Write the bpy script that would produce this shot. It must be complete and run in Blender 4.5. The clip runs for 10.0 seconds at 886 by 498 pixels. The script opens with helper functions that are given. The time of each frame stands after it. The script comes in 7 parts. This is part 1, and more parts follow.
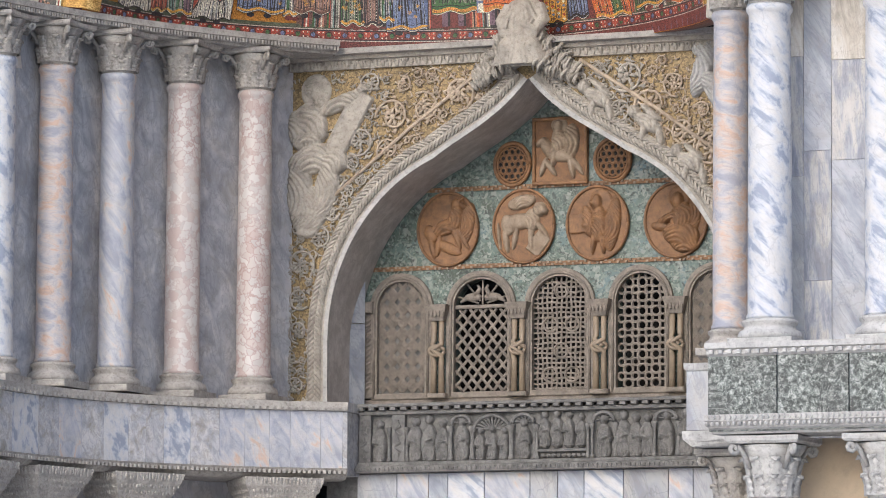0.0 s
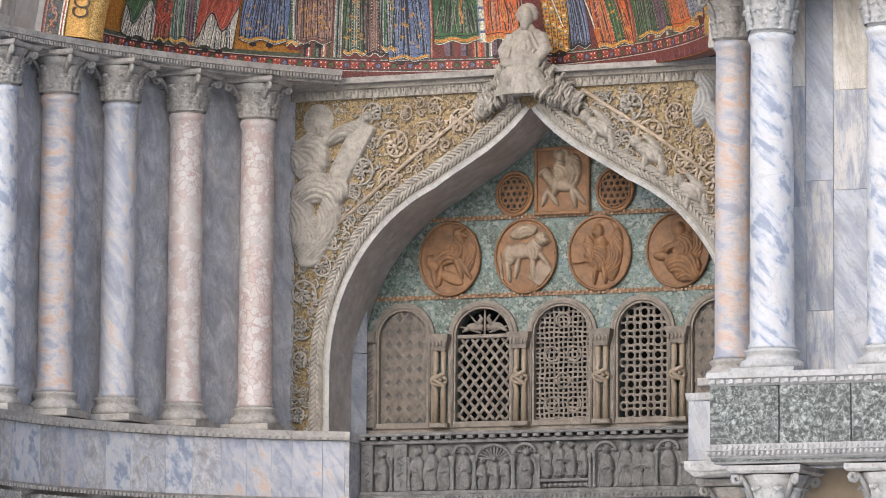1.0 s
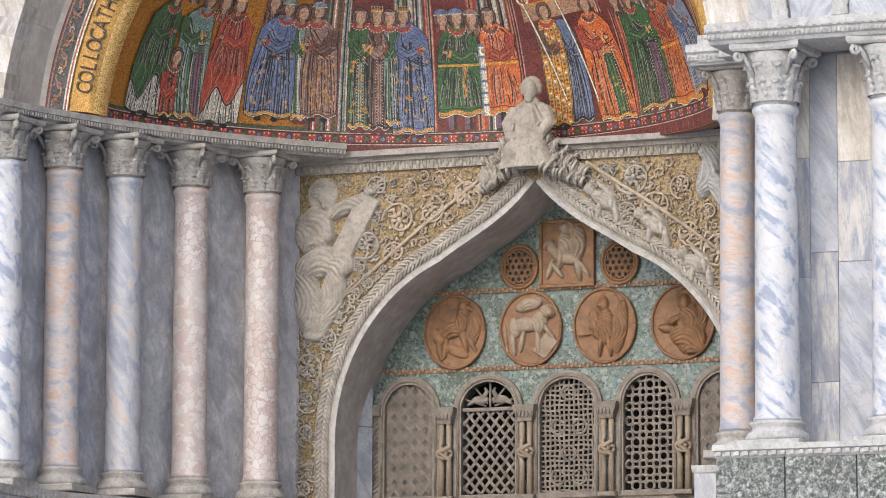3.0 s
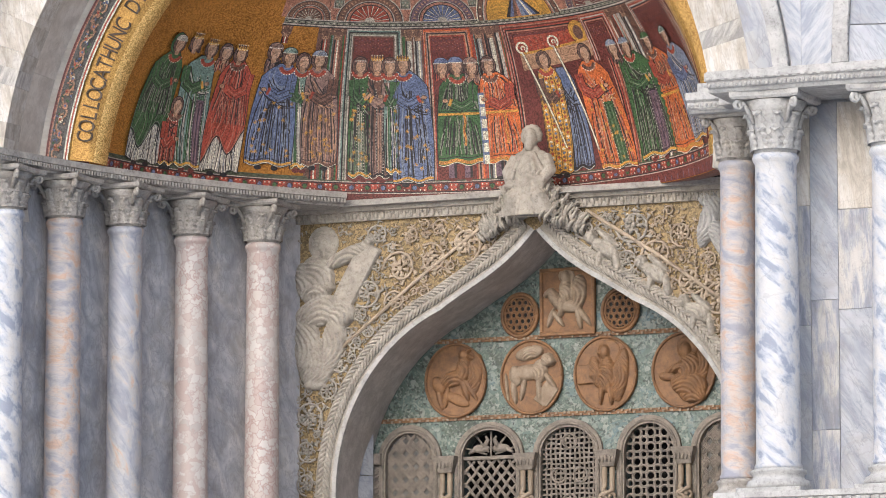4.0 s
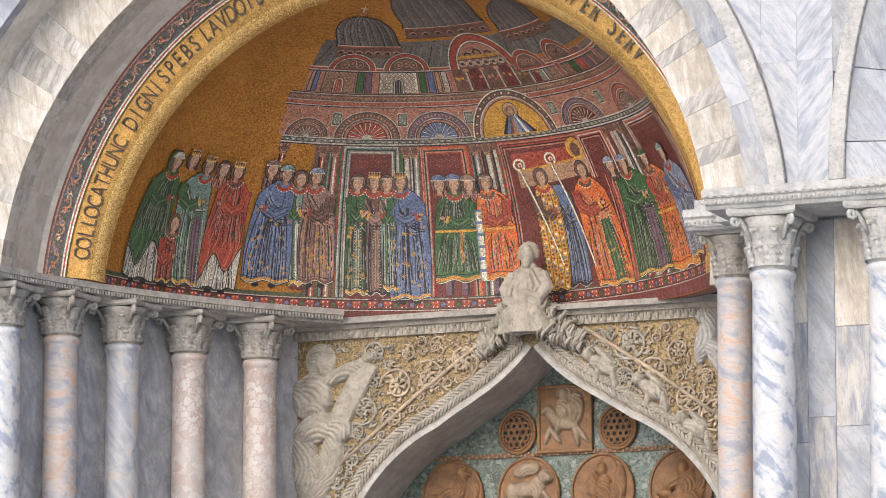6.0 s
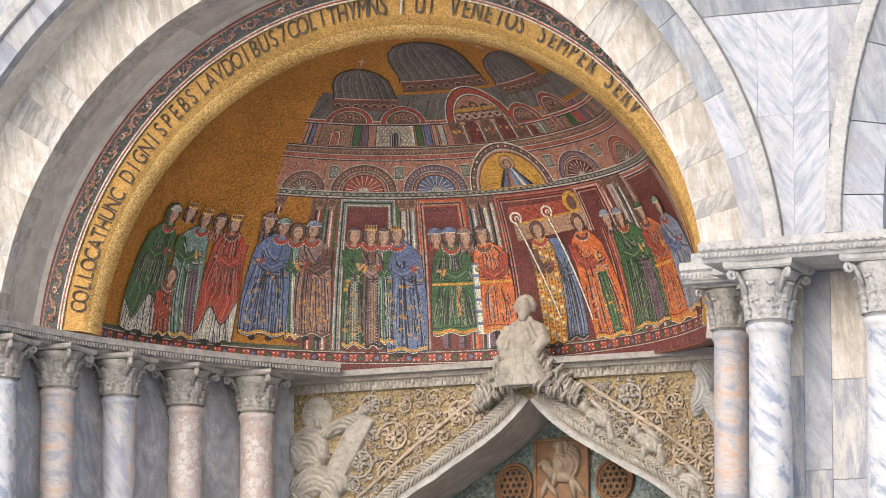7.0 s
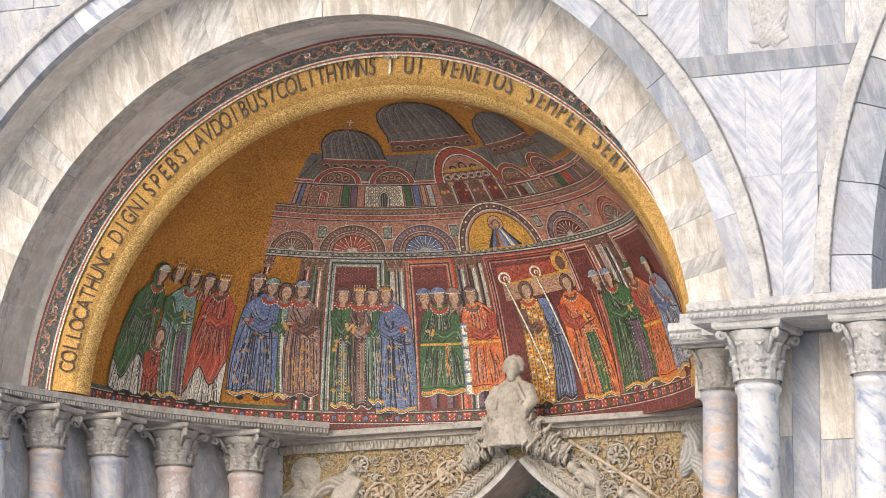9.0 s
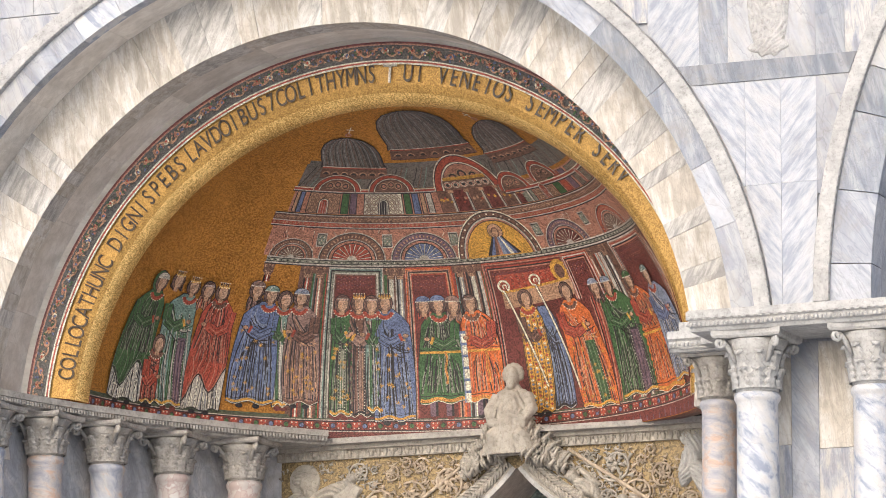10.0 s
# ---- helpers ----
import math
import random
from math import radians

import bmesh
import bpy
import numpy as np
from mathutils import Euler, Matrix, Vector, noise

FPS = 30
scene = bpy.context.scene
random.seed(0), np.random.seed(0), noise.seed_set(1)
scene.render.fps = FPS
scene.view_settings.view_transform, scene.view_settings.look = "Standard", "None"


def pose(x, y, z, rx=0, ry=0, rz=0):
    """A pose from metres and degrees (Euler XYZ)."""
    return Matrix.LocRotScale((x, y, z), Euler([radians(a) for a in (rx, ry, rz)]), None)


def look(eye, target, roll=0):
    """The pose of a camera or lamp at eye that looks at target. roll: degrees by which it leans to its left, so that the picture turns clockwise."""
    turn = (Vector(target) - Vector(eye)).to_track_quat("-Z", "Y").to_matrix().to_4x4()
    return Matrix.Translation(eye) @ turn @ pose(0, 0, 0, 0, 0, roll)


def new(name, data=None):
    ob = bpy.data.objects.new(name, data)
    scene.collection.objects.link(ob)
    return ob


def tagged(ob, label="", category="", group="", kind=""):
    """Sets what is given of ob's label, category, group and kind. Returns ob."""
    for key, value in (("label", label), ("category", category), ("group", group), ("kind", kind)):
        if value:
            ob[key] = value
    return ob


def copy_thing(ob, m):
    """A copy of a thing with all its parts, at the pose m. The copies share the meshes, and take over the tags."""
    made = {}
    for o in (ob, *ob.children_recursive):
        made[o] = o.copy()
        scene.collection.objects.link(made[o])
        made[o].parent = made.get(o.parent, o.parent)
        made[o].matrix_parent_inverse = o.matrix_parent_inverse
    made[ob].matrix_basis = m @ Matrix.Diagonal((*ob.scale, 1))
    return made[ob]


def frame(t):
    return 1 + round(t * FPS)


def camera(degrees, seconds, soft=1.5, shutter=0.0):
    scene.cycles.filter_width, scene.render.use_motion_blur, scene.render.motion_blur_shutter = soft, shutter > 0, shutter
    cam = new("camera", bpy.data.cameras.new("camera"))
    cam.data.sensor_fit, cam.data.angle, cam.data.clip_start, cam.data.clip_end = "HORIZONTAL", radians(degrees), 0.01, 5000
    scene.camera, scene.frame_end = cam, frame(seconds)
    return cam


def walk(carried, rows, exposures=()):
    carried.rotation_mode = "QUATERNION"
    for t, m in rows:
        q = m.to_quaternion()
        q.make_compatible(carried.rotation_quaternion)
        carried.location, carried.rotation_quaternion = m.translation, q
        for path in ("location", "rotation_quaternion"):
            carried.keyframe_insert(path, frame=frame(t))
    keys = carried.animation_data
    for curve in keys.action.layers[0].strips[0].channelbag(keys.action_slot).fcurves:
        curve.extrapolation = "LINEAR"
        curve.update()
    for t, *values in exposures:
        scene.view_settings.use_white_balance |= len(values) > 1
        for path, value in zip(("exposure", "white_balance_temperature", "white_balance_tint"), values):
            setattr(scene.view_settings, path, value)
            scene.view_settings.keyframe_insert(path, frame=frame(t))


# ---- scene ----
cam = camera(10.54, 10.0, soft=0.85)
EYE = (18.303, -41.110, 1.6)
# seconds, yaw, pitch, roll: a long lens that tilts upwards from one standpoint in the square
ROWS = [
    (0.0, 22.663, 6.255, -0.32), (0.5, 22.672, 6.435, -0.353), (1.0, 22.683, 6.609, -0.36), (1.5, 22.696, 6.803, -0.362),
    (2.0, 22.711, 7.0, -0.337), (2.5, 22.742, 7.233, -0.23), (4.0, 22.792, 8.061, -0.011), (4.5, 22.783, 8.402, 0.0),
    (5.0, 22.773, 8.732, -0.002), (5.5, 22.771, 9.102, 0.026), (7.0, 22.718, 10.09, -0.009), (7.5, 22.683, 10.362, 0.024),
    (8.0, 22.642, 10.559, -0.013), (8.5, 22.602, 10.716, -0.021), (9.0, 22.582, 10.808, -0.001), (9.5, 22.565, 10.871, -0.041),
    (10.0, 22.558, 10.904, -0.087),
]
walk(cam, [(t, pose(*EYE, 90 + pitch, roll, yaw)) for t, yaw, pitch, roll in ROWS], [(0.0, 0.58, 5800, 10), (4.0, 0.65, 5950, 10), (10.0, 0.80, 6300, 10)])

# ---- light: a bright hazy sky and a low-contrast sun ----
world = bpy.data.worlds.new("sky")
scene.world = world
world.use_nodes = True
wn = world.node_tree
sky = wn.nodes.new("ShaderNodeTexSky")
sky.sky_type, sky.sun_disc = "NISHITA", False
SUN_ELEV, SUN_AZ = radians(31), radians(184)   # azimuth clockwise from +y
sky.sun_elevation, sky.sun_rotation = SUN_ELEV, SUN_AZ
sky.air_density, sky.dust_density = 1.0, 3.0
back = wn.nodes["Background"]
back.inputs["Strength"].default_value = 0.15
wn.links.new(sky.outputs["Color"], back.inputs["Color"])
sun_data = bpy.data.lights.new("sun", "SUN")
sun_data.energy, sun_data.angle, sun_data.color = 0.6, radians(75), (1.0, 0.97, 0.93)
sun = new("sun", sun_data)
sun_dir = Vector((math.sin(SUN_AZ) * math.cos(SUN_ELEV), math.cos(SUN_AZ) * math.cos(SUN_ELEV), math.sin(SUN_ELEV)))
sun.matrix_world = look(tuple(sun_dir * 60), (0, 0, 8))


# ---- materials ----
def nodes_of(name):
    m = bpy.data.materials.new(name)
    m.use_nodes = True
    return m, m.node_tree.nodes, m.node_tree.links, m.node_tree.nodes["Principled BSDF"]


def ramp_of(n, stops):
    r = n.new("ShaderNodeValToRGB")
    e = r.color_ramp.elements
    while len(e) < len(stops):
        e.new(0.5)
    for el, (p, c) in zip(e, stops):
        el.position, el.color = p, (*c, 1)
    return r


def mixc(n, l, fac, a, b, mode="MIX"):
    m = n.new("ShaderNodeMix")
    m.data_type, m.blend_type = "RGBA", mode
    for sock, v in ((m.inputs["Factor"], fac), (m.inputs["A"], a), (m.inputs["B"], b)):
        if isinstance(v, (int, float)):
            sock.default_value = v
        elif isinstance(v, tuple):
            sock.default_value = (*v, 1)
        else:
            l.new(v, sock)
    return m.outputs["Result"]


def coords(n, l, size, turn=(0, 0, 0), spread=9.0):
    """Object coordinates, shifted by each object's own random number."""
    tc, mp, oi = n.new("ShaderNodeTexCoord"), n.new("ShaderNodeMapping"), n.new("ShaderNodeObjectInfo")
    mu = n.new("ShaderNodeVectorMath")
    mu.operation = "MULTIPLY_ADD"
    l.new(tc.outputs["Object"], mu.inputs[0])
    mu.inputs[1].default_value = (1, 1, 1)
    sc = n.new("ShaderNodeVectorMath")
    sc.operation = "SCALE"
    sc.inputs[0].default_value = (spread, spread * 0.7, spread * 1.3)
    l.new(oi.outputs["Random"], sc.inputs["Scale"])
    l.new(sc.outputs[0], mu.inputs[2])
    mp.inputs["Rotation"].default_value = [radians(a) for a in turn]
    mp.inputs["Scale"].default_value = (size,) * 3 if isinstance(size, (int, float)) else size
    l.new(mu.outputs[0], mp.inputs["Vector"])
    return mp.outputs["Vector"], oi


def noise_of(n, l, vec, scale, detail=6, rough=0.6, dist=0.0):
    t = n.new("ShaderNodeTexNoise")
    t.inputs["Scale"].default_value, t.inputs["Detail"].default_value = scale, detail
    t.inputs["Roughness"].default_value, t.inputs["Distortion"].default_value = rough, dist
    l.new(vec, t.inputs["Vector"])
    return t.outputs["Fac"]


def bump_of(n, l, height, strength, distance, p):
    b = n.new("ShaderNodeBump")
    b.inputs["Strength"].default_value, b.inputs["Distance"].default_value = strength, distance
    l.new(height, b.inputs["Height"])
    l.new(b.outputs["Normal"], p.inputs["Normal"])


def marble(name, stops, turn=(0, 0, 0), size=1.0, bands=1.2, warp=6.0, stain=(0.28, 0.25, 0.21), stained=0.35, rough=0.42, vary=0.25, crack=0.22, soft=0.7, lines=0.45, line_scale=2.6):
    """Veined stone: warped bands of colour, thin dark veins, rain stains and a little pitting."""
    m, n, l, p = nodes_of(name)
    mid = [sum(c[i] for _, c in stops) / len(stops) for i in range(3)]
    stops = [(q, tuple(mid[i] + (c[i] - mid[i]) * soft for i in range(3))) for q, c in stops]
    vec, oi = coords(n, l, size, turn)
    sm = n.new("ShaderNodeMapping")
    sm.inputs["Scale"].default_value = (bands * 1.6, bands * 1.6, bands * 0.32)
    l.new(vec, sm.inputs["Vector"])
    w = n.new("ShaderNodeTexNoise")
    w.inputs["Scale"].default_value, w.inputs["Detail"].default_value = 1.7, 7
    w.inputs["Roughness"].default_value, w.inputs["Distortion"].default_value = 0.58, warp * 0.14
    l.new(sm.outputs["Vector"], w.inputs["Vector"])
    big = noise_of(n, l, vec, 1.3, 6, 0.62, 1.2)
    mm = n.new("ShaderNodeMath")
    mm.operation = "MULTIPLY_ADD"
    l.new(w.outputs["Fac"], mm.inputs[0])
    mm.inputs[1].default_value = 2.7
    ad = n.new("ShaderNodeMath")
    ad.operation = "MULTIPLY_ADD"
    l.new(big, ad.inputs[0])
    ad.inputs[1].default_value, ad.inputs[2].default_value = 1.1, -1.4
    l.new(ad.outputs[0], mm.inputs[2])
    col = ramp_of(n, stops)
    l.new(mm.outputs[0], col.inputs["Fac"])
    v = n.new("ShaderNodeTexVoronoi")
    v.feature = "DISTANCE_TO_EDGE"
    v.inputs["Scale"].default_value = 1.1
    dv = n.new("ShaderNodeVectorMath")
    dv.operation = "MULTIPLY_ADD"
    nz = n.new("ShaderNodeTexNoise")
    nz.inputs["Scale"].default_value, nz.inputs["Detail"].default_value = 2.2, 5
    l.new(vec, nz.inputs["Vector"])
    l.new(nz.outputs["Color"], dv.inputs[0])
    dv.inputs[1].default_value = (0.7, 0.7, 0.7)
    l.new(vec, dv.inputs[2])
    l.new(dv.outputs[0], v.inputs["Vector"])
    vr = ramp_of(n, [(0.0, (crack,) * 3), (0.012, (0.0,) * 3)])
    l.new(v.outputs["Distance"], vr.inputs["Fac"])
    c1 = mixc(n, l, vr.outputs["Color"], col.outputs["Color"], tuple(c * 0.42 for c in stops[0][1]))
    vl = noise_of(n, l, sm.outputs["Vector"], line_scale, 9, 0.62, 0.9)
    vlr = ramp_of(n, [(0.455, (0, 0, 0)), (0.49, (lines,) * 3), (0.50, (lines * 0.6,) * 3), (0.53, (0, 0, 0))])
    l.new(vl, vlr.inputs["Fac"])
    c1 = mixc(n, l, vlr.outputs["Color"], c1, tuple(c * 0.72 for c in stops[0][1]))
    st = noise_of(n, l, vec, 3.1, 8, 0.72, 0.6)
    sr = ramp_of(n, [(0.48, (0, 0, 0)), (0.68, (min(1, stained * 1.3),) * 3)])
    l.new(st, sr.inputs["Fac"])
    c2 = mixc(n, l, sr.outputs["Color"], c1, stain)
    hv = n.new("ShaderNodeHueSaturation")
    mv = n.new("ShaderNodeMapRange")
    mv.inputs["To Min"].default_value, mv.inputs["To Max"].default_value = 1 - vary, 1 + vary * 0.45
    l.new(oi.outputs["Random"], mv.inputs["Value"])
    l.new(mv.outputs[0], hv.inputs["Value"])
    l.new(c2, hv.inputs["Color"])
    l.new(hv.outputs["Color"], p.inputs["Base Color"])
    fine = noise_of(n, l, vec, 38, 5, 0.7)
    rr = n.new("ShaderNodeMapRange")
    rr.inputs["To Min"].default_value, rr.inputs["To Max"].default_value = rough - 0.12, rough + 0.2
    l.new(st, rr.inputs["Value"])
    l.new(rr.outputs[0], p.inputs["Roughness"])
    bump_of(n, l, fine, 0.4, 0.012, p)
    return m


def stone(name, light, dark, scale=5.0, rough=0.8, bump=0.5, grime=(0.07, 0.06, 0.05), grimy=0.6, spread=9.0):
    """Weathered carved stone with blotches, soot and pitting."""
    m, n, l, p = nodes_of(name)
    vec, oi = coords(n, l, 1.0, spread=spread)
    a = noise_of(n, l, vec, scale, 8, 0.68, 0.4)
    r = ramp_of(n, [(0.3, dark), (0.62, light)])
    l.new(a, r.inputs["Fac"])
    g = noise_of(n, l, vec, scale * 4.3, 6, 0.75)
    gr = ramp_of(n, [(0.5, (0, 0, 0)), (0.75, (grimy,) * 3)])
    l.new(g, gr.inputs["Fac"])
    l.new(mixc(n, l, gr.outputs["Color"], r.outputs["Color"], grime), p.inputs["Base Color"])
    p.inputs["Roughness"].default_value = rough
    bump_of(n, l, noise_of(n, l, vec, scale * 9, 6, 0.75), bump, 0.012, p)
    return m


WHITE_VEIN = marble("white_blue_veined_marble", [(0.2, (0.27, 0.30, 0.38)), (0.42, (0.47, 0.49, 0.54)), (0.55, (0.56, 0.56, 0.57)), (0.9, (0.60, 0.58, 0.56))], (0, 50, 20), 1.6, 2.4, 2.2, stained=0.15, vary=0.05, soft=0.95, lines=0.18)
BLUE_GREY = marble("blue_grey_marble", [(0.1, (0.21, 0.235, 0.29)), (0.45, (0.34, 0.36, 0.41)), (0.8, (0.48, 0.49, 0.52))], (0, 35, 0), 1.3, 1.6, 6, stained=0.3)
STEEL = marble("dark_blue_grey_marble", [(0.1, (0.15, 0.17, 0.215)), (0.45, (0.24, 0.26, 0.30)), (0.8, (0.36, 0.37, 0.395))], (0, 15, 0), 1.4, 2.4, 4, stained=0.35, vary=0.15)
GREY_SLAB = marble("grey_wall_marble", [(0.1, (0.27, 0.27, 0.295)), (0.45, (0.39, 0.388, 0.41)), (0.75, (0.50, 0.49, 0.495)), (0.95, (0.60, 0.575, 0.555))], (0, 30, 0), 1.2, 1.5, 7, stained=0.4, rough=0.5, vary=0.38, soft=0.85)
SLAB_WHITE = marble("white_facing_marble", [(0.1, (0.25, 0.265, 0.31)), (0.42, (0.38, 0.39, 0.42)), (0.75, (0.47, 0.46, 0.445))], (0, 20, 0), 1.3, 1.2, 7, stained=0.3, rough=0.45, vary=0.14, crack=0.35)
PARAPET = marble("parapet_marble", [(0.1, (0.30, 0.31, 0.345)), (0.45, (0.48, 0.48, 0.51)), (0.8, (0.62, 0.60, 0.58))], (0, 50, 0), 1.9, 1.3, 11, stained=0.7, rough=0.55, lines=0.6, line_scale=3.4)
CREAM = marble("cream_voussoir_marble", [(0.1, (0.36, 0.32, 0.27)), (0.40, (0.52, 0.47, 0.40)), (0.62, (0.60, 0.57, 0.52)), (0.8, (0.66, 0.64, 0.61))], (0, 10, 0), 1.4, 3.6, 3, stained=0.3, rough=0.5, vary=0.16, crack=0.2, soft=0.72)
CREAM_GREY = marble("cream_and_grey_voussoir_marble", [(0.1, (0.30, 0.29, 0.28)), (0.40, (0.47, 0.45, 0.42)), (0.8, (0.63, 0.61, 0.58))], (0, -25, 0), 1.6, 4.0, 2, stained=0.3, rough=0.5, vary=0.12, crack=0.2, soft=0.9)
SOFFIT = marble("grey_soffit_marble", [(0.1, (0.56, 0.50, 0.43)), (0.5, (0.70, 0.64, 0.57)), (0.85, (0.82, 0.77, 0.70))], (0, 80, 0), 0.9, 2.2, 2, stained=0.2, rough=0.5, vary=0.16, crack=0.1, soft=0.7, lines=0.3)
REVEAL = marble("grey_brown_reveal_marble", [(0.1, (0.37, 0.335, 0.305)), (0.5, (0.48, 0.44, 0.41)), (0.85, (0.60, 0.56, 0.52))], (0, 80, 0), 1.0, 2.6, 2, stained=0.25, rough=0.45, vary=0.12, crack=0.1, soft=0.75)
ORANGE_BAND = marble("orange_blue_banded_marble", [(0.15, (0.30, 0.315, 0.38)), (0.40, (0.44, 0.43, 0.455)), (0.60, (0.53, 0.47, 0.43)), (0.85, (0.55, 0.38, 0.28))], (0, 80, 0), 1.9, 1.7, 4, stained=0.2, vary=0.05, crack=0.2, soft=0.85, lines=0.3)
PALE_COL = marble("pale_blue_column_marble", [(0.1, (0.30, 0.315, 0.375)), (0.5, (0.42, 0.425, 0.465)), (0.8, (0.50, 0.485, 0.475)), (0.97, (0.55, 0.42, 0.34))], (0, 35, 0), 1.6, 2.0, 6, stained=0.2, vary=0.05, soft=1.05, lines=0.18)
CARVED = stone("weathered_carved_marble", (0.48, 0.45, 0.41), (0.27, 0.25, 0.23), 8.0, bump=0.8)
CARVED_WHITE = stone("white_carved_marble", (0.52, 0.51, 0.49), (0.32, 0.31, 0.30), 6.0, grimy=0.6)
CARVED_DARK = stone("sooty_and_recess_dark_stone", (0.21, 0.202, 0.19), (0.08, 0.078, 0.073), 9.0)
CARVED_TAN = stone("tan_window_stone", (0.29, 0.25, 0.21), (0.15, 0.13, 0.11), 9.0)
PAVING = stone("pale_stone_paving", (0.66, 0.645, 0.62), (0.54, 0.525, 0.505), 0.8)
# near-black in place of the missing light inside the openings
DARKNESS = stone("unlit_interior_black", (0.030, 0.028, 0.026), (0.02, 0.018, 0.016), 2.0)
OCHRE = stone("ochre_plaster", (0.52, 0.42, 0.30), (0.42, 0.34, 0.25), 2.0, grimy=0.2)


def breccia():
    m, n, l, p = nodes_of("pink_breccia")
    vec, oi = coords(n, l, 1.0)
    dv = n.new("ShaderNodeVectorMath")
    dv.operation = "MULTIPLY_ADD"
    nz = n.new("ShaderNodeTexNoise")
    nz.inputs["Scale"].default_value, nz.inputs["Detail"].default_value = 14, 4
    l.new(vec, nz.inputs["Vector"])
    l.new(nz.outputs["Color"], dv.inputs[0])
    dv.inputs[1].default_value = (0.15,) * 3
    l.new(vec, dv.inputs[2])
    v = n.new("ShaderNodeTexVoronoi")
    v.inputs["Scale"].default_value = 12
    l.new(dv.outputs[0], v.inputs["Vector"])
    e = n.new("ShaderNodeTexVoronoi")
    e.feature = "DISTANCE_TO_EDGE"
    e.inputs["Scale"].default_value = 12
    l.new(dv.outputs[0], e.inputs["Vector"])
    r = ramp_of(n, [(0.2, (0.47, 0.38, 0.35)), (0.38, (0.53, 0.48, 0.45)), (0.6, (0.58, 0.55, 0.525)), (0.85, (0.46, 0.42, 0.40))])
    l.new(v.outputs["Color"], r.inputs["Fac"])
    er = ramp_of(n, [(0.01, (0.7,) * 3), (0.11, (0, 0, 0))])
    l.new(e.outputs["Distance"], er.inputs["Fac"])
    big = noise_of(n, l, vec, 1.4, 5, 0.6)
    br = ramp_of(n, [(0.40, (0.36, 0.23, 0.21)), (0.60, (0.47, 0.40, 0.37))])
    l.new(big, br.inputs["Fac"])
    l.new(mixc(n, l, er.outputs["Color"], r.outputs["Color"], br.outputs["Color"]), p.inputs["Base Color"])
    p.inputs["Roughness"].default_value = 0.42
    bump_of(n, l, noise_of(n, l, vec, 40, 5, 0.7), 0.2, 0.01, p)
    return m


BRECCIA = breccia()


def serpentine():
    """Green marble broken into dark and pale patches by white veins."""
    m, n, l, p = nodes_of("green_serpentine")
    vec, oi = coords(n, l, 1.0)
    a = noise_of(n, l, vec, 24.0, 10, 0.75, 0.4)
    r = ramp_of(n, [(0.42, (0.018, 0.022, 0.022)), (0.47, (0.065, 0.075, 0.070)), (0.51, (0.12, 0.137, 0.128)), (0.56, (0.22, 0.24, 0.225)), (0.62, (0.40, 0.41, 0.395))])
    l.new(a, r.inputs["Fac"])
    b = noise_of(n, l, vec, 2.6, 6, 0.6, 0.8)
    br = ramp_of(n, [(0.50, (0, 0, 0)), (0.58, (0.85,) * 3)])
    l.new(b, br.inputs["Fac"])
    w = noise_of(n, l, vec, 5.0, 9, 0.65, 1.4)
    wr = ramp_of(n, [(0.475, (0, 0, 0)), (0.5, (0.7,) * 3), (0.515, (0, 0, 0))])
    l.new(w, wr.inputs["Fac"])
    dark = mixc(n, l, wr.outputs["Color"], mixc(n, l, 0.6, r.outputs["Color"], (0.03, 0.033, 0.033)), (0.42, 0.43, 0.41))
    l.new(mixc(n, l, br.outputs["Color"], r.outputs["Color"], dark), p.inputs["Base Color"])
    p.inputs["Roughness"].default_value = 0.4
    bump_of(n, l, noise_of(n, l, vec, 40, 5, 0.7), 0.2, 0.01, p)
    return m


GREEN = serpentine()
CHEV_A = marble("chevron_marble_falling", [(0.1, (0.26, 0.285, 0.34)), (0.45, (0.39, 0.41, 0.455)), (0.75, (0.48, 0.485, 0.50))], (0, 38, 0), 1.0, 7.0, 1.2, stained=0.15, vary=0.05, crack=0.0, soft=0.85, lines=0.3)
CHEV_B = marble("chevron_marble_rising", [(0.1, (0.26, 0.285, 0.34)), (0.45, (0.39, 0.41, 0.455)), (0.75, (0.48, 0.485, 0.50))], (0, -38, 0), 1.0, 7.0, 1.2, stained=0.15, vary=0.05, crack=0.0, soft=0.85, lines=0.3)
STREAK = marble("grey_streaked_marble", [(0.1, (0.22, 0.235, 0.285)), (0.45, (0.36, 0.37, 0.41)), (0.65, (0.47, 0.455, 0.435)), (0.9, (0.52, 0.50, 0.47))], (0, 4, 0), 1.0, 5.0, 1.5, stained=0.3, vary=0.1, crack=0.1, soft=0.95)


